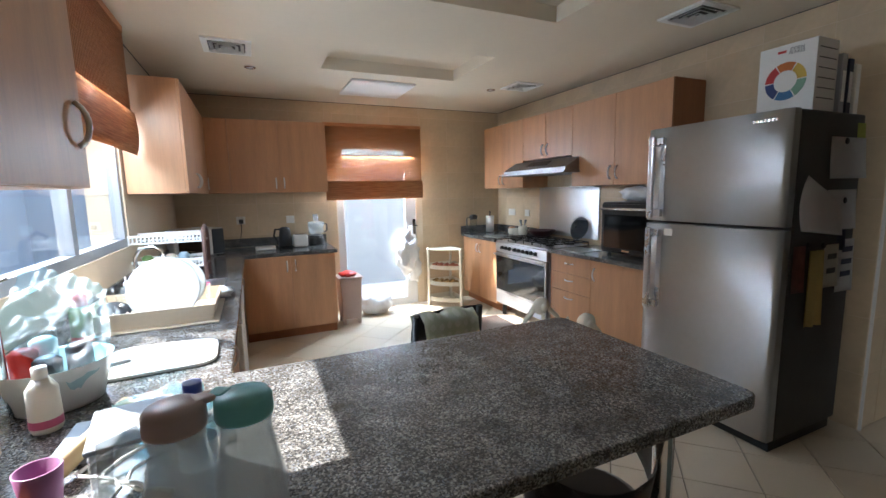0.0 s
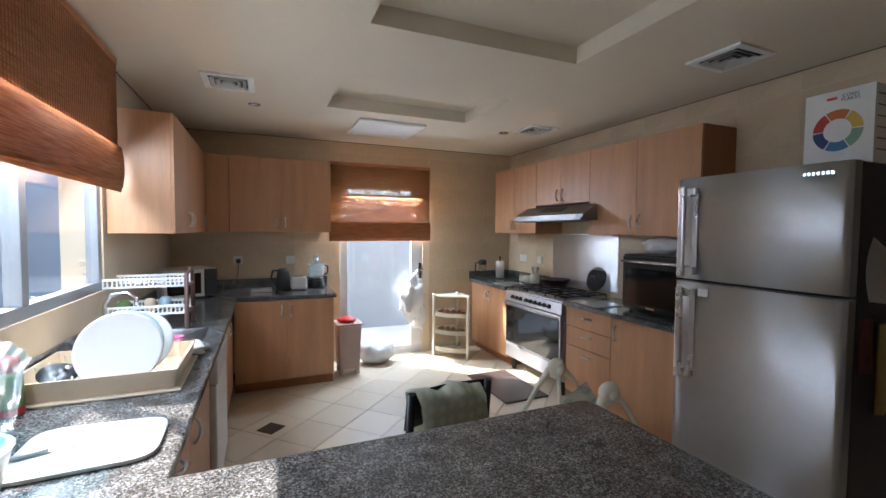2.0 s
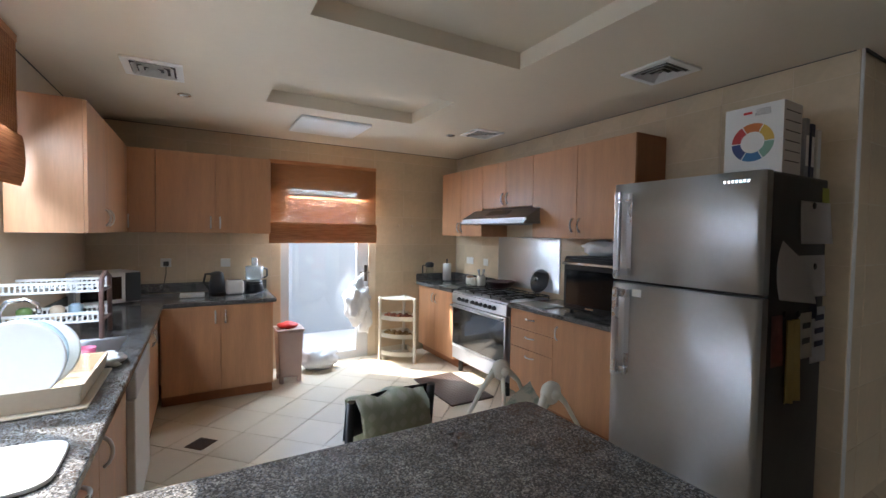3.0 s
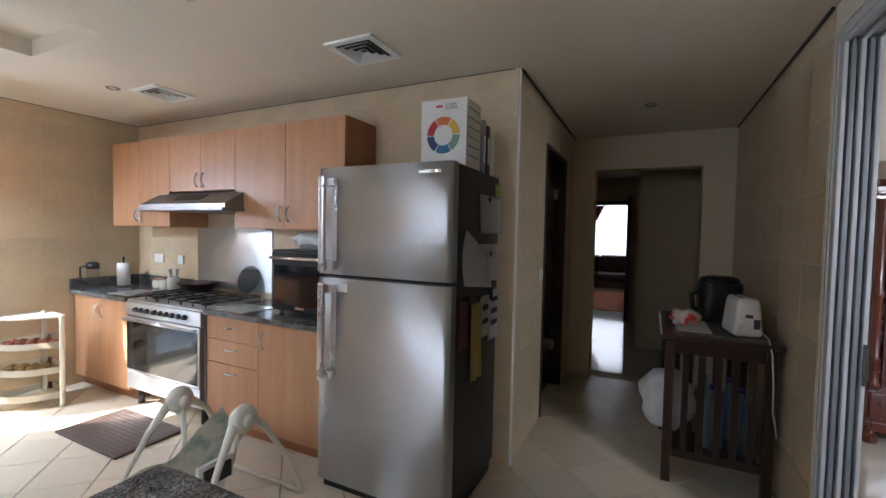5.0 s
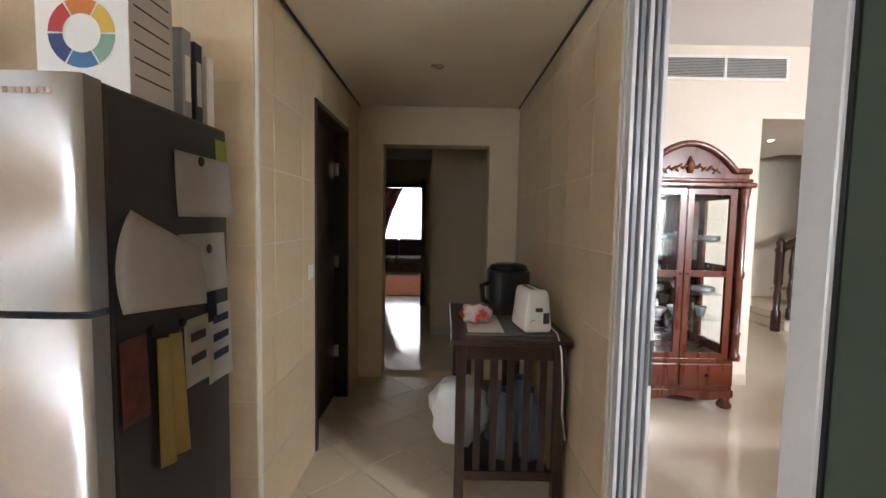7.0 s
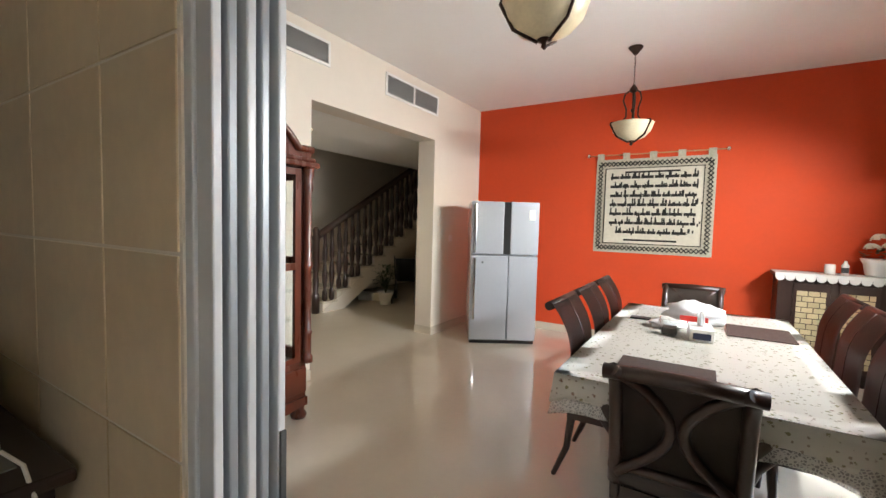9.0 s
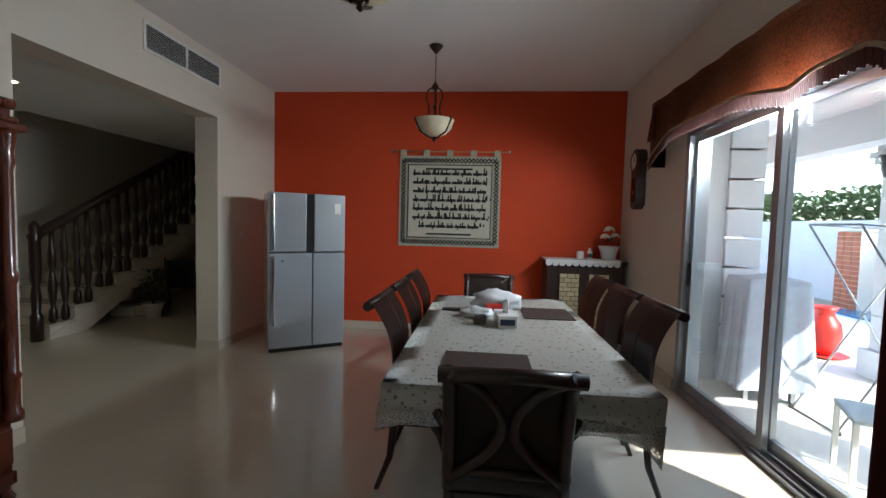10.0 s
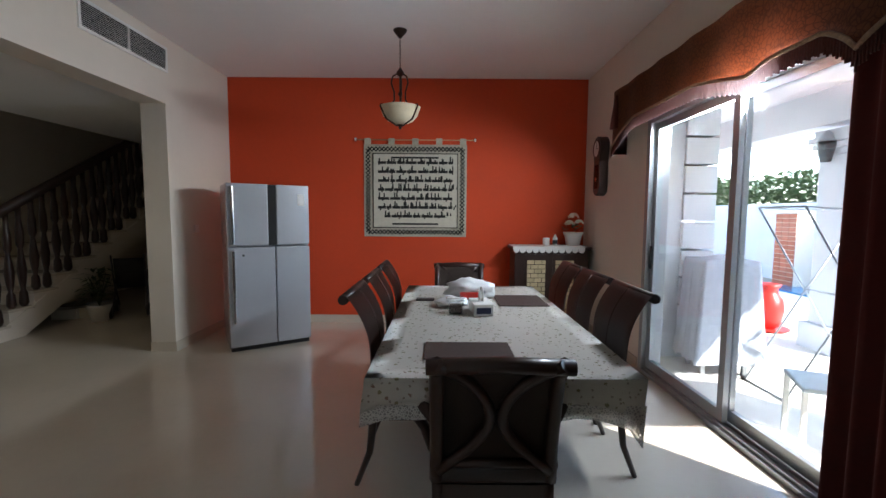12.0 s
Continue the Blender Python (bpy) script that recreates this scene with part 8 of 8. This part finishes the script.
# chair with a towel behind the peninsula
kc = thing("kitchen_chair", pose(3.31, 2.66, 0, 0, 0, 6), "black kitchen chair pushed under the peninsula", "chair")
for x in (-0.17, 0.17):
    bm = bmesh.new()
    tube(bm, [(x, 0.10, 0.0), (x, 0.03, 0.45), (x, -0.02, 0.93)], 0.016, 8)
    part("leg", bm, M_BLACK, kc)
    bm = bmesh.new()
    tube(bm, [(x, -0.38, 0.0), (x, -0.34, 0.45)], 0.016, 8)
    part("leg", bm, M_BLACK, kc)
bpart("seat", (-0.19, -0.38, 0.44), (0.19, 0.03, 0.47), M_BLACK, kc, 0.012)
bm = bmesh.new()
sheet(bm, 8, 3, lambda u, v: (-0.185 + 0.37 * u, 0.015 + 0.03 * math.sin(math.pi * u) - 0.03 * v, 0.78 + 0.15 * v), 0.02)
part("backrest", bm, M_BLACK, kc)


def plaid():
    m = bpy.data.materials.new("green_plaid_cotton")
    m.use_nodes = True
    n, l = m.node_tree.nodes, m.node_tree.links
    p = n["Principled BSDF"]
    p.inputs["Roughness"].default_value = 0.95
    co = n.new("ShaderNodeTexCoord")
    sep = n.new("ShaderNodeSeparateXYZ")
    l.new(co.outputs["Object"], sep.inputs[0])
    tot = None
    for ax, k in (("X", 150), ("Z", 130)):
        mu = n.new("ShaderNodeMath")
        mu.operation = "MULTIPLY"
        mu.inputs[1].default_value = k
        l.new(sep.outputs[ax], mu.inputs[0])
        sn = n.new("ShaderNodeMath")
        sn.operation = "SINE"
        l.new(mu.outputs[0], sn.inputs[0])
        if tot is None:
            tot = sn.outputs[0]
        else:
            ad = n.new("ShaderNodeMath")
            ad.operation = "ADD"
            l.new(tot, ad.inputs[0])
            l.new(sn.outputs[0], ad.inputs[1])
            tot = ad.outputs[0]
    r = n.new("ShaderNodeValToRGB")
    r.color_ramp.elements[0].position, r.color_ramp.elements[0].color = 0.2, (0.66, 0.68, 0.54, 1)
    r.color_ramp.elements[1].position, r.color_ramp.elements[1].color = 0.8, (0.80, 0.80, 0.70, 1)
    l.new(tot, r.inputs["Fac"])
    l.new(r.outputs[0], p.inputs["Base Color"])
    return m


M_PLAID = plaid()
bm = bmesh.new()
sheet(bm, 12, 16, lambda u, v: (-0.15 + 0.28 * u + 0.01 * math.sin(v * 9), (0.025 if v < 0.5 else -0.03) + (0.045 * math.cos(math.pi * (v - 0.45) / 0.1) - 0.0 if 0.45 < v < 0.55 else (0.045 if v < 0.5 else -0.045)) + 0.006 * math.sin(u * 16), 0.94 - abs(v - 0.5) * 2 * (0.26 + 0.05 * math.sin(u * 7)) + 0.012 * math.sin(u * 12)), 0.004)
o = part("tea_towel", bm, M_PLAID)
o.matrix_basis = pose(3.31, 2.655, 0, 0, 0, 6)
tagged(o, "green checked tea towel over the chair back", "towel")

# baby swing between peninsula and cooker
bs = thing("baby_swing", pose(4.52, 3.34, 0), "cream folding baby swing with a patterned seat", "baby swing")
for s, y in ((1, 0.25), (-1, -0.25)):
    bm = bmesh.new()
    m = pose(0.03, y, 0.56, 90, 0, 0)
    lathe(bm, [(0.01, -0.035), (0.055, -0.03), (0.07, -0.01), (0.07, 0.02), (0.05, 0.04), (0.01, 0.045)], 18, m)
    part("pivot_housing", bm, M_CREAMPL, bs)
    part("pivot_cap", lathe(bmesh.new(), [(0.032, 0.0), (0.032, 0.02), (0.01, 0.026)], 16, pose(0.03, y - 0.036 * 1 if s < 0 else y - 0.045, 0.56, 90)), M_CREAMPL, bs)
    bm = bmesh.new()
    tube(bm, [(0.0, y, 0.58), (-0.10, y + 0.03 * s, 0.44), (-0.22, y + 0.06 * s, 0.22), (-0.30, y + 0.08 * s, 0.02)], [0.028, 0.017, 0.014, 0.013], 8)
    part("leg", bm, M_CREAMPL, bs)
    bm = bmesh.new()
    tube(bm, [(0.06, y, 0.57), (0.18, y - 0.02 * s, 0.46), (0.32, y + 0.02 * s, 0.22), (0.38, y + 0.05 * s, 0.02)], [0.026, 0.016, 0.014, 0.013], 8)
    part("leg", bm, M_CREAMPL, bs)
    bm = bmesh.new()
    tube(bm, [(0.03, y - 0.03 * s, 0.52), (0.02, y - 0.06 * s, 0.34), (-0.02, y - 0.09 * s, 0.22)], 0.014, 8)
    part("seat_arm", bm, M_CREAMPL, bs)
for x in (-0.30, 0.38):
    bm = bmesh.new()
    yy = 0.33 if x < 0 else 0.30
    tube(bm, [(x, -yy, 0.02), (x, yy, 0.02)], 0.013, 8)
    part("floor_bar", bm, M_CREAMPL, bs)
M_BABY = material("sage_print_cotton", (0.58, 0.55, 0.46), 0.9, color2=(0.30, 0.36, 0.30), scale=16, mix=(0.40, 0.55), bump=0.2)
bm = bmesh.new()
sheet(bm, 12, 16, lambda u, v: (-0.26 + 0.48 * v + 0.02 * math.sin(u * 6), (u - 0.5) * (0.34 - 0.06 * v), 0.20 + 0.34 * max(0, v - 0.35) ** 1.3 + 0.10 * (2 * u - 1) ** 2 + 0.012 * math.sin(u * 14) * math.sin(v * 11)), 0.03)
smooth(part("seat", bm, M_BABY, bs, "sage patterned padded seat"))
bpart("tray_panel", (-0.16, -0.24, 0.30), (-0.02, -0.225, 0.38), M_BLACK, bs, 0.004, m=pose(0, 0, 0.0))
bpart("tray_edge", (-0.18, -0.2245, 0.28), (0.0, -0.20, 0.40), M_WHITE, bs, 0.006)

# dark chair at the open side of the peninsula
oc2 = thing("bar_chair", pose(3.46, 1.70, 0, 0, 0, 190), "black curved-back chair tucked at the peninsula", "chair")
bm = bmesh.new()
sheet(bm, 14, 4, lambda u, v: (0.24 * math.sin((u - 0.5) * 2.6), 0.24 * (1 - math.cos((u - 0.5) * 2.6)) * -1 + 0.02 * v, 0.52 + (0.14 - 0.05 * abs(2 * u - 1)) * v + 0.08 * abs(2 * u - 1) ** 2), 0.02)
part("backrest", bm, M_BLACK, oc2)
part("seat", lathe(bmesh.new(), [(0.17, 0.44), (0.19, 0.455), (0.19, 0.475), (0.16, 0.49)], 24, pose(0, -0.18, 0)), M_BLACK, oc2)
for k in range(4):
    a = math.pi / 4 + k * math.pi / 2
    bm = bmesh.new()
    tube(bm, [(0.11 * math.cos(a), -0.18 + 0.11 * math.sin(a), 0.44), (0.18 * math.cos(a), -0.18 + 0.18 * math.sin(a), 0.0)], 0.012, 8)
    part("leg", bm, M_CHROME, oc2)
for s in (-1, 1):
    bm = bmesh.new()
    tube(bm, [(s * 0.10, -0.05, 0.46), (s * 0.12, -0.02, 0.56)], 0.012, 8)
    part("back_support", bm, M_BLACK, oc2)
# ---- outside: patio and garden ----
structure("pavement_patio", boxes(((-1.8, -9.0, -0.3), (DX0 - 0.25, 0.3, -0.10))), M_PATIO, "pale stone patio floor in bright sun", "pavement")
structure("ceiling_veranda", boxes(((0.5, -9.0, 2.85), (DX0 - T, DY0, 3.0))), M_STUCCO, "white veranda ceiling", "ceiling")
# Second box is unseen, added and sized to trim the dining floor's sun patch.
structure("veranda_beam", boxes(((0.5, -9.0, 2.45), (0.85, 0.25, 2.849)), ((0.5, 0.251, 2.68), (1.9, DY0, 2.849))), M_STUCCO, "white veranda beam with an unseen end piece that trims sunlight", "wall")


def veranda_column(x, y, label):
    c = thing("veranda_column", pose(x, y, -0.1), label, "column", "veranda columns")
    bpart("base", (-0.24, -0.24, 0), (0.24, 0.24, 0.3), M_STUCCO, c, 0.01)
    bpart("shaft", (-0.18, -0.18, 0.3), (0.18, 0.18, 2.2), M_STUCCO, c, 0.01)
    for i, (w, z) in enumerate(((0.20, 2.2), (0.23, 2.27), (0.26, 2.34), (0.22, 2.41))):
        bpart("capital", (-w, -w, z), (w, w, z + 0.068), M_STUCCO, c, 0.008)
    return c


vc = veranda_column(0.68, -4.02, "white rendered veranda column with a stepped capital")
copy_thing(vc, pose(0.68, -7.3, -0.1))
copy_thing(vc, pose(0.68, -0.6, -0.1))
pw = thing("pilaster_wall", pose(0, 0, 0), "white rendered projecting wall with horizontal grooves", "wall")
bpart("core", (2.62, -4.3, -0.1), (DX0 - T, -3.80, 2.849), M_STUCCO, pw, 0.002)
for i in range(10):
    bpart("rusticated_block", (2.28, -4.3, -0.1 + i * 0.294), (2.619, -3.77, -0.1 + i * 0.294 + 0.272), M_STUCCO, pw, 0.008)
ln = thing("lantern", pose(0.95, -4.02, 2.02), "grey metal wall lantern on the veranda column", "lantern")
bpart("bracket", (-0.09, -0.02, 0.20), (0.0, 0.02, 0.24), M_ALUGREY, ln, 0.003)
part("cage", lathe(bmesh.new(), [(0.05, 0), (0.09, 0.2), (0.09, 0.22), (0.05, 0.2)], 6), G_DARK, ln)
part("roof", lathe(bmesh.new(), [(0.11, 0.22), (0.06, 0.29), (0.012, 0.34)], 6), M_ALUGREY, ln)
bw = structure("boundary_wall_garden", boxes(((-3.4, -22, -0.3), (-3.2, 0.5, 1.75)), ((-3.2, 0.3, -0.3), (-0.3, 0.5, 1.75)), ((-3.2, -14.0, -0.3), (9, -13.8, 1.75))), M_STUCCO, "white garden boundary wall", "wall")
M_POOL = material("pool_water", (0.05, 0.22, 0.42), 0.08, vary=0.1, scale=4)
structure("water_pool", boxes(((-2.8, -8.6, -0.12), (-1.9, -4.5, -0.09))), M_POOL, "blue pool water", "water")
bp = thing("brick_pillar", pose(-2.75, -8.7, -0.1), "red-brown brick garden pillar", "pillar")
bpart("core", (-0.28, -0.28, 0), (0.28, 0.28, 1.6), M_GROUT, bp, 0.004)
M_BRICK = material("red_brick", (0.36, 0.12, 0.07), 0.85, vary=0.15, scale=10, bump=0.3, per_piece=0.15)
bme = None
for r in range(16):
    for k in range(3):
        if bme is None:
            o = bpart("brick", (0, -0.296, 0), (0.18, -0.281, 0.088), M_BRICK, bp, 0)
            bme = o.data
        else:
            o = new("brick", bme)
            o.parent = bp
        o.location = (-0.28 + k * 0.19 - 0.0, 0, 0.01 + r * 0.099)
        o2 = new("brick", bme)
        o2.parent = bp
        o2.matrix_basis = pose(0, 0, 0, 0, 0, 90) @ Matrix.Translation((-0.28 + k * 0.19, 0, 0.01 + r * 0.099))
bpart("cap", (-0.32, -0.32, 1.6), (0.32, 0.32, 1.66), M_STUCCO, bp, 0.006)
rnd = random.Random(11)
bm = bmesh.new()
for k in range(20000):
    y, z = rnd.uniform(-24, -5), rnd.uniform(0.6, 2.9)
    top = 2.6 + 0.35 * noise.noise(Vector((y * 0.6, 0, 0))) + 0.15 * noise.noise(Vector((y * 2.5, 1, 0)))
    if z > top:
        continue
    c = Vector((-4.6 + rnd.uniform(-0.6, 0.7), y, z))
    d = Vector((rnd.uniform(-1, 1), rnd.uniform(-1, 1), rnd.uniform(-0.5, 1))).normalized()
    s = d.orthogonal().normalized()
    L = rnd.uniform(0.06, 0.14)
    bm.faces.new([bm.verts.new(p) for p in (c - d * L, c + s * L * 0.45, c + d * L, c - s * L * 0.45)])
tagged(part("hedge", bm, material("hedge_leaf", (0.10, 0.16, 0.06), 0.6, vary=0.35, scale=3)), "tall green clipped hedge behind the garden wall", "hedge", kind="stuff")

cv = thing("covered_table", pose(2.42, -3.43, -0.1, 0, 0, -6), "garden table draped with a pale patterned sheet", "covered table")
for sx in (-0.19, 0.19):
    for sy in (-0.14, 0.14):
        bpart("leg", (sx - 0.02, sy - 0.02, 0), (sx + 0.02, sy + 0.02, 1.06), M_ALUGREY, cv, 0.002)
bpart("tabletop", (-0.24, -0.20, 1.06), (0.24, 0.20, 1.09), M_ALUGREY, cv, 0.004)


def drape(u, v):
    a = u * 2 * math.pi
    k = max(abs(math.cos(a)), abs(math.sin(a)))
    bx, by = math.cos(a) / k * 0.25, math.sin(a) / k * 0.21
    if v < 0.35:
        s = v / 0.35
        return (bx * s, by * s, 1.105 + 0.05 * (1 - s) ** 2 + 0.01 * noise.noise(Vector((bx * s * 6, by * s * 6, 0))))
    s = (v - 0.35) / 0.65
    w = 1 + (0.22 + 0.10 * math.sin(a * 9) + 0.05 * math.sin(a * 17 + 1)) * s ** 1.2
    return (bx * w, by * w, 1.10 - 0.98 * s)


bm = bmesh.new()
sheet(bm, 96, 18, drape)
bmesh.ops.remove_doubles(bm, verts=bm.verts[:], dist=0.0005)
# Veranda shade on the sheet is put into its blue-grey colour.
part("sheet", bm, material("veranda_shade_cotton", (0.46, 0.50, 0.57), 0.95, vary=0.12, scale=25, bump=0.3, bump_scale=90), cv, "pale draped cotton sheet")
ur = thing("garden_urn", pose(0.75, -4.95, -0.1), "bright red plastic garden urn with a red saucer", "urn")
part("urn", lathe(bmesh.new(), [(0.10, 0.03), (0.16, 0.10), (0.19, 0.28), (0.17, 0.42), (0.11, 0.5), (0.10, 0.56), (0.14, 0.62), (0.13, 0.62), (0.09, 0.56)], 24), M_RED, ur)
part("saucer", lathe(bmesh.new(), [(0.20, 0), (0.27, 0.03), (0.26, 0.035), (0.19, 0.012)], 24), M_RED, ur)
dr = thing("drying_rack", pose(1.81, -2.92, -0.1), "folding metal clothes drying rack on the patio", "drying rack")
for y in (-0.24, 0.24):
    for s in (-1, 1):
        bm = bmesh.new()
        tube(bm, [(0.51 * s, y * (1 - 0.04 * s), 0.009), (0, y * (1 - 0.04 * s), 0.86), (-0.47 * s, y * (1 - 0.04 * s), 1.6)], 0.009, 6)
        part("leg", bm, M_ALUGREY, dr)
for x, z in ((-0.51, 0.009), (0.51, 0.009), (0.47, 1.6), (-0.47, 1.6), (0.0, 0.86)):
    bm = bmesh.new()
    tube(bm, [(x, -0.25, z), (x, 0.25, z)], 0.009, 6)
    part("cross_bar", bm, M_ALUGREY, dr)
for k in range(6):
    bm = bmesh.new()
    x = -0.38 + 0.15 * k
    tube(bm, [(x, -0.24, 1.6 - 0.03 * (1 - abs(x) / 0.4)), (x, 0.24, 1.6 - 0.03 * (1 - abs(x) / 0.4))], 0.0025, 5)
    part("line", bm, M_ALU, dr)
for y in (-0.24, 0.24):
    bm = bmesh.new()
    tube(bm, [(-0.47, y, 1.6), (0, y, 1.575), (0.47, y, 1.6)], 0.006, 6)
    part("side_rail", bm, M_ALUGREY, dr)
for y in (-0.25, 0.25):
    for x in (-0.51, 0.51):
        part("rubber_foot", lathe(bmesh.new(), [(0.018, 0), (0.018, 0.03), (0.010, 0.034)], 10, Matrix.Translation((x, y, 0))), M_BLACK, dr)
fc = thing("folding_chair", pose(2.62, -1.98, -0.1, 0, 0, 65), "pale blue folding plastic chair on the patio", "chair")
M_PBLUE = material("pale_blue_plastic", (0.60, 0.68, 0.73), 0.4)
bpart("seat", (-0.2, -0.2, 0.42), (0.2, 0.2, 0.45), M_PBLUE, fc, 0.01)
bpart("backrest", (-0.2, 0.18, 0.45), (0.2, 0.21, 0.80), M_PBLUE, fc, 0.01)
for sx in (-0.18, 0.18):
    for sy in (-0.18, 0.18):
        bpart("leg", (sx - 0.015, sy - 0.015, 0), (sx + 0.015, sy + 0.015, 0.42), M_WHITE, fc, 0.003)
# ---- tiles, last ----


def floor_tiles():
    """Diagonal square tiles over kitchen and hall; whole tiles share one mesh, edge tiles are clipped."""
    floor = bpy.data.objects["floor_kitchen"]
    S, G = 0.345, 0.006
    ca = math.sqrt(0.5)
    ox, oy = 3.69, 4.92

    def clip(poly, x0, x1, y0, y1):
        for ax, lim, keep in ((0, x0, 1), (0, x1, -1), (1, y0, 1), (1, y1, -1)):
            out = []
            for i, p in enumerate(poly):
                q = poly[(i + 1) % len(poly)]
                a, b = (p[ax] - lim) * keep, (q[ax] - lim) * keep
                if a >= 0:
                    out.append(p)
                if a * b < 0:
                    t = a / (a - b)
                    out.append((p[0] + (q[0] - p[0]) * t, p[1] + (q[1] - p[1]) * t))
            poly = out
            if len(poly) < 3:
                return []
        return poly

    def slab(poly, cx, cy):
        bm = bmesh.new()
        ins = 0.0015
        top = [bm.verts.new((x - cx - ins * (1 if x > cx else -1), y - cy - ins * (1 if y > cy else -1), 0.0)) for x, y in poly]
        mid = [bm.verts.new((x - cx, y - cy, -0.0015)) for x, y in poly]
        bot = [bm.verts.new((x - cx, y - cy, -0.008)) for x, y in poly]
        k = len(poly)
        bm.faces.new(top)
        for a, b in ((mid, top), (bot, mid)):
            for i in range(k):
                bm.faces.new((a[i], a[(i + 1) % k], b[(i + 1) % k], b[i]))
        me = bpy.data.meshes.new("tile")
        bm.to_mesh(me)
        bm.free()
        me.materials.append(M_FTILE)
        return me
    whole = None
    rects = ((2.36, KX1, 2.40, KY1), (2.40, HX1, KY0, 2.40))
    for rx0, rx1, ry0, ry1 in rects:
        for i in range(-16, 17):
            for j in range(-16, 17):
                cx, cy = ox + (i - j) * S * ca + 0.0, oy + (i + j) * S * ca + S * ca
                h = (S - G) * ca
                poly = [(cx - h, cy), (cx, cy - h), (cx + h, cy), (cx, cy + h)]
                c = clip(poly, rx0, rx1, ry0, ry1)
                if ry0 < 1 and c:
                    # the hall strip beyond the corner stays under its own north wall
                    if cx > KX1:
                        c = clip(c, rx0, rx1, ry0, HY)
                if not c:
                    continue
                if len(c) == 4 and c == poly:
                    whole = whole or slab(poly, cx, cy)
                    ob = new("tile", whole)
                else:
                    ob = new("tile", slab(c, cx, cy))
                ob.parent = floor
                ob.location = (cx, cy, 0.0)


floor_tiles()


def wall_tiles(owner, axis, at, out, a0, a1, z0, z1, holes, w=0.395, h=0.345, start=None, gap=0.007, depth=0.004):
    """Rectangular wall tiles proud of a wall; out is the side they stand out to."""
    par = bpy.data.objects[owner]
    shared = {}
    zs = [z0]
    while zs[-1] < z1 - 1e-3:
        zs.append(min(zs[-1] + h, z1))
    a_list = [a0]
    x = start if start is not None else a0
    while x < a1 - 1e-3:
        if x > a0 + 1e-3:
            a_list.append(x)
        x += w
    a_list.append(a1)
    for p, q in zip(a_list, a_list[1:]):
        for r, s in zip(zs, zs[1:]):
            pieces = [(p, q, r, s)]
            for (h0, h1, g0, g1) in holes:
                nxt = []
                for (p_, q_, r_, s_) in pieces:
                    if q_ <= h0 or p_ >= h1 or s_ <= g0 or r_ >= g1:
                        nxt.append((p_, q_, r_, s_))
                        continue
                    if p_ < h0:
                        nxt.append((p_, h0, r_, s_))
                    if q_ > h1:
                        nxt.append((h1, q_, r_, s_))
                    m0, m1 = max(p_, h0), min(q_, h1)
                    if s_ > g1:
                        nxt.append((m0, m1, g1, s_))
                    if r_ < g0:
                        nxt.append((m0, m1, r_, g0))
                pieces = nxt
            for (p_, q_, r_, s_) in pieces:
                L, H = q_ - p_ - gap, s_ - r_ - gap
                if L < 0.01 or H < 0.01:
                    continue
                key = (round(L, 4), round(H, 4))
                if key not in shared:
                    bm = bmesh.new()
                    d = depth * out
                    if axis == "x":
                        lo, hi = (-L / 2, min(0, d), -H / 2), (L / 2, max(0, d), H / 2)
                    else:
                        lo, hi = (min(0, d), -L / 2, -H / 2), (max(0, d), L / 2, H / 2)
                    box(bm, lo, hi)
                    bmesh.ops.bevel(bm, geom=bm.edges[:], offset=0.0008, segments=1, affect="EDGES")
                    me = bpy.data.meshes.new("tile")
                    bm.to_mesh(me)
                    bm.free()
                    me.materials.append(M_WTILE)
                    shared[key] = me
                ob = new("tile", shared[key])
                ob.parent = par
                c, z = (p_ + q_) / 2, (r_ + s_) / 2
                ob.location = (c, at, z) if axis == "x" else (at, c, z)


wall_tiles("wall_hall_north", "x", HY, -1, KX1 + 0.02, HX1, 0.0, KZ, [(6.545, 7.465, 0.0, 2.255)], start=KX1 - 0.2)
wall_tiles("wall_hall_south", "x", KY0, 1, 5.605, HX1, 0.0, KZ, [], start=5.49)
wall_tiles("wall_kitchen_east", "y", KX1, -1, HY, KY1, 0.0, KZ, [], start=HY - 0.1, gap=0.003, depth=0.002)
wall_tiles("wall_kitchen_north", "x", KY1, -1, KX0, KX1 - 0.008, 0.0, KZ, [(3.455, 4.565, 0.0, 2.105)], start=KX0, gap=0.003, depth=0.002)
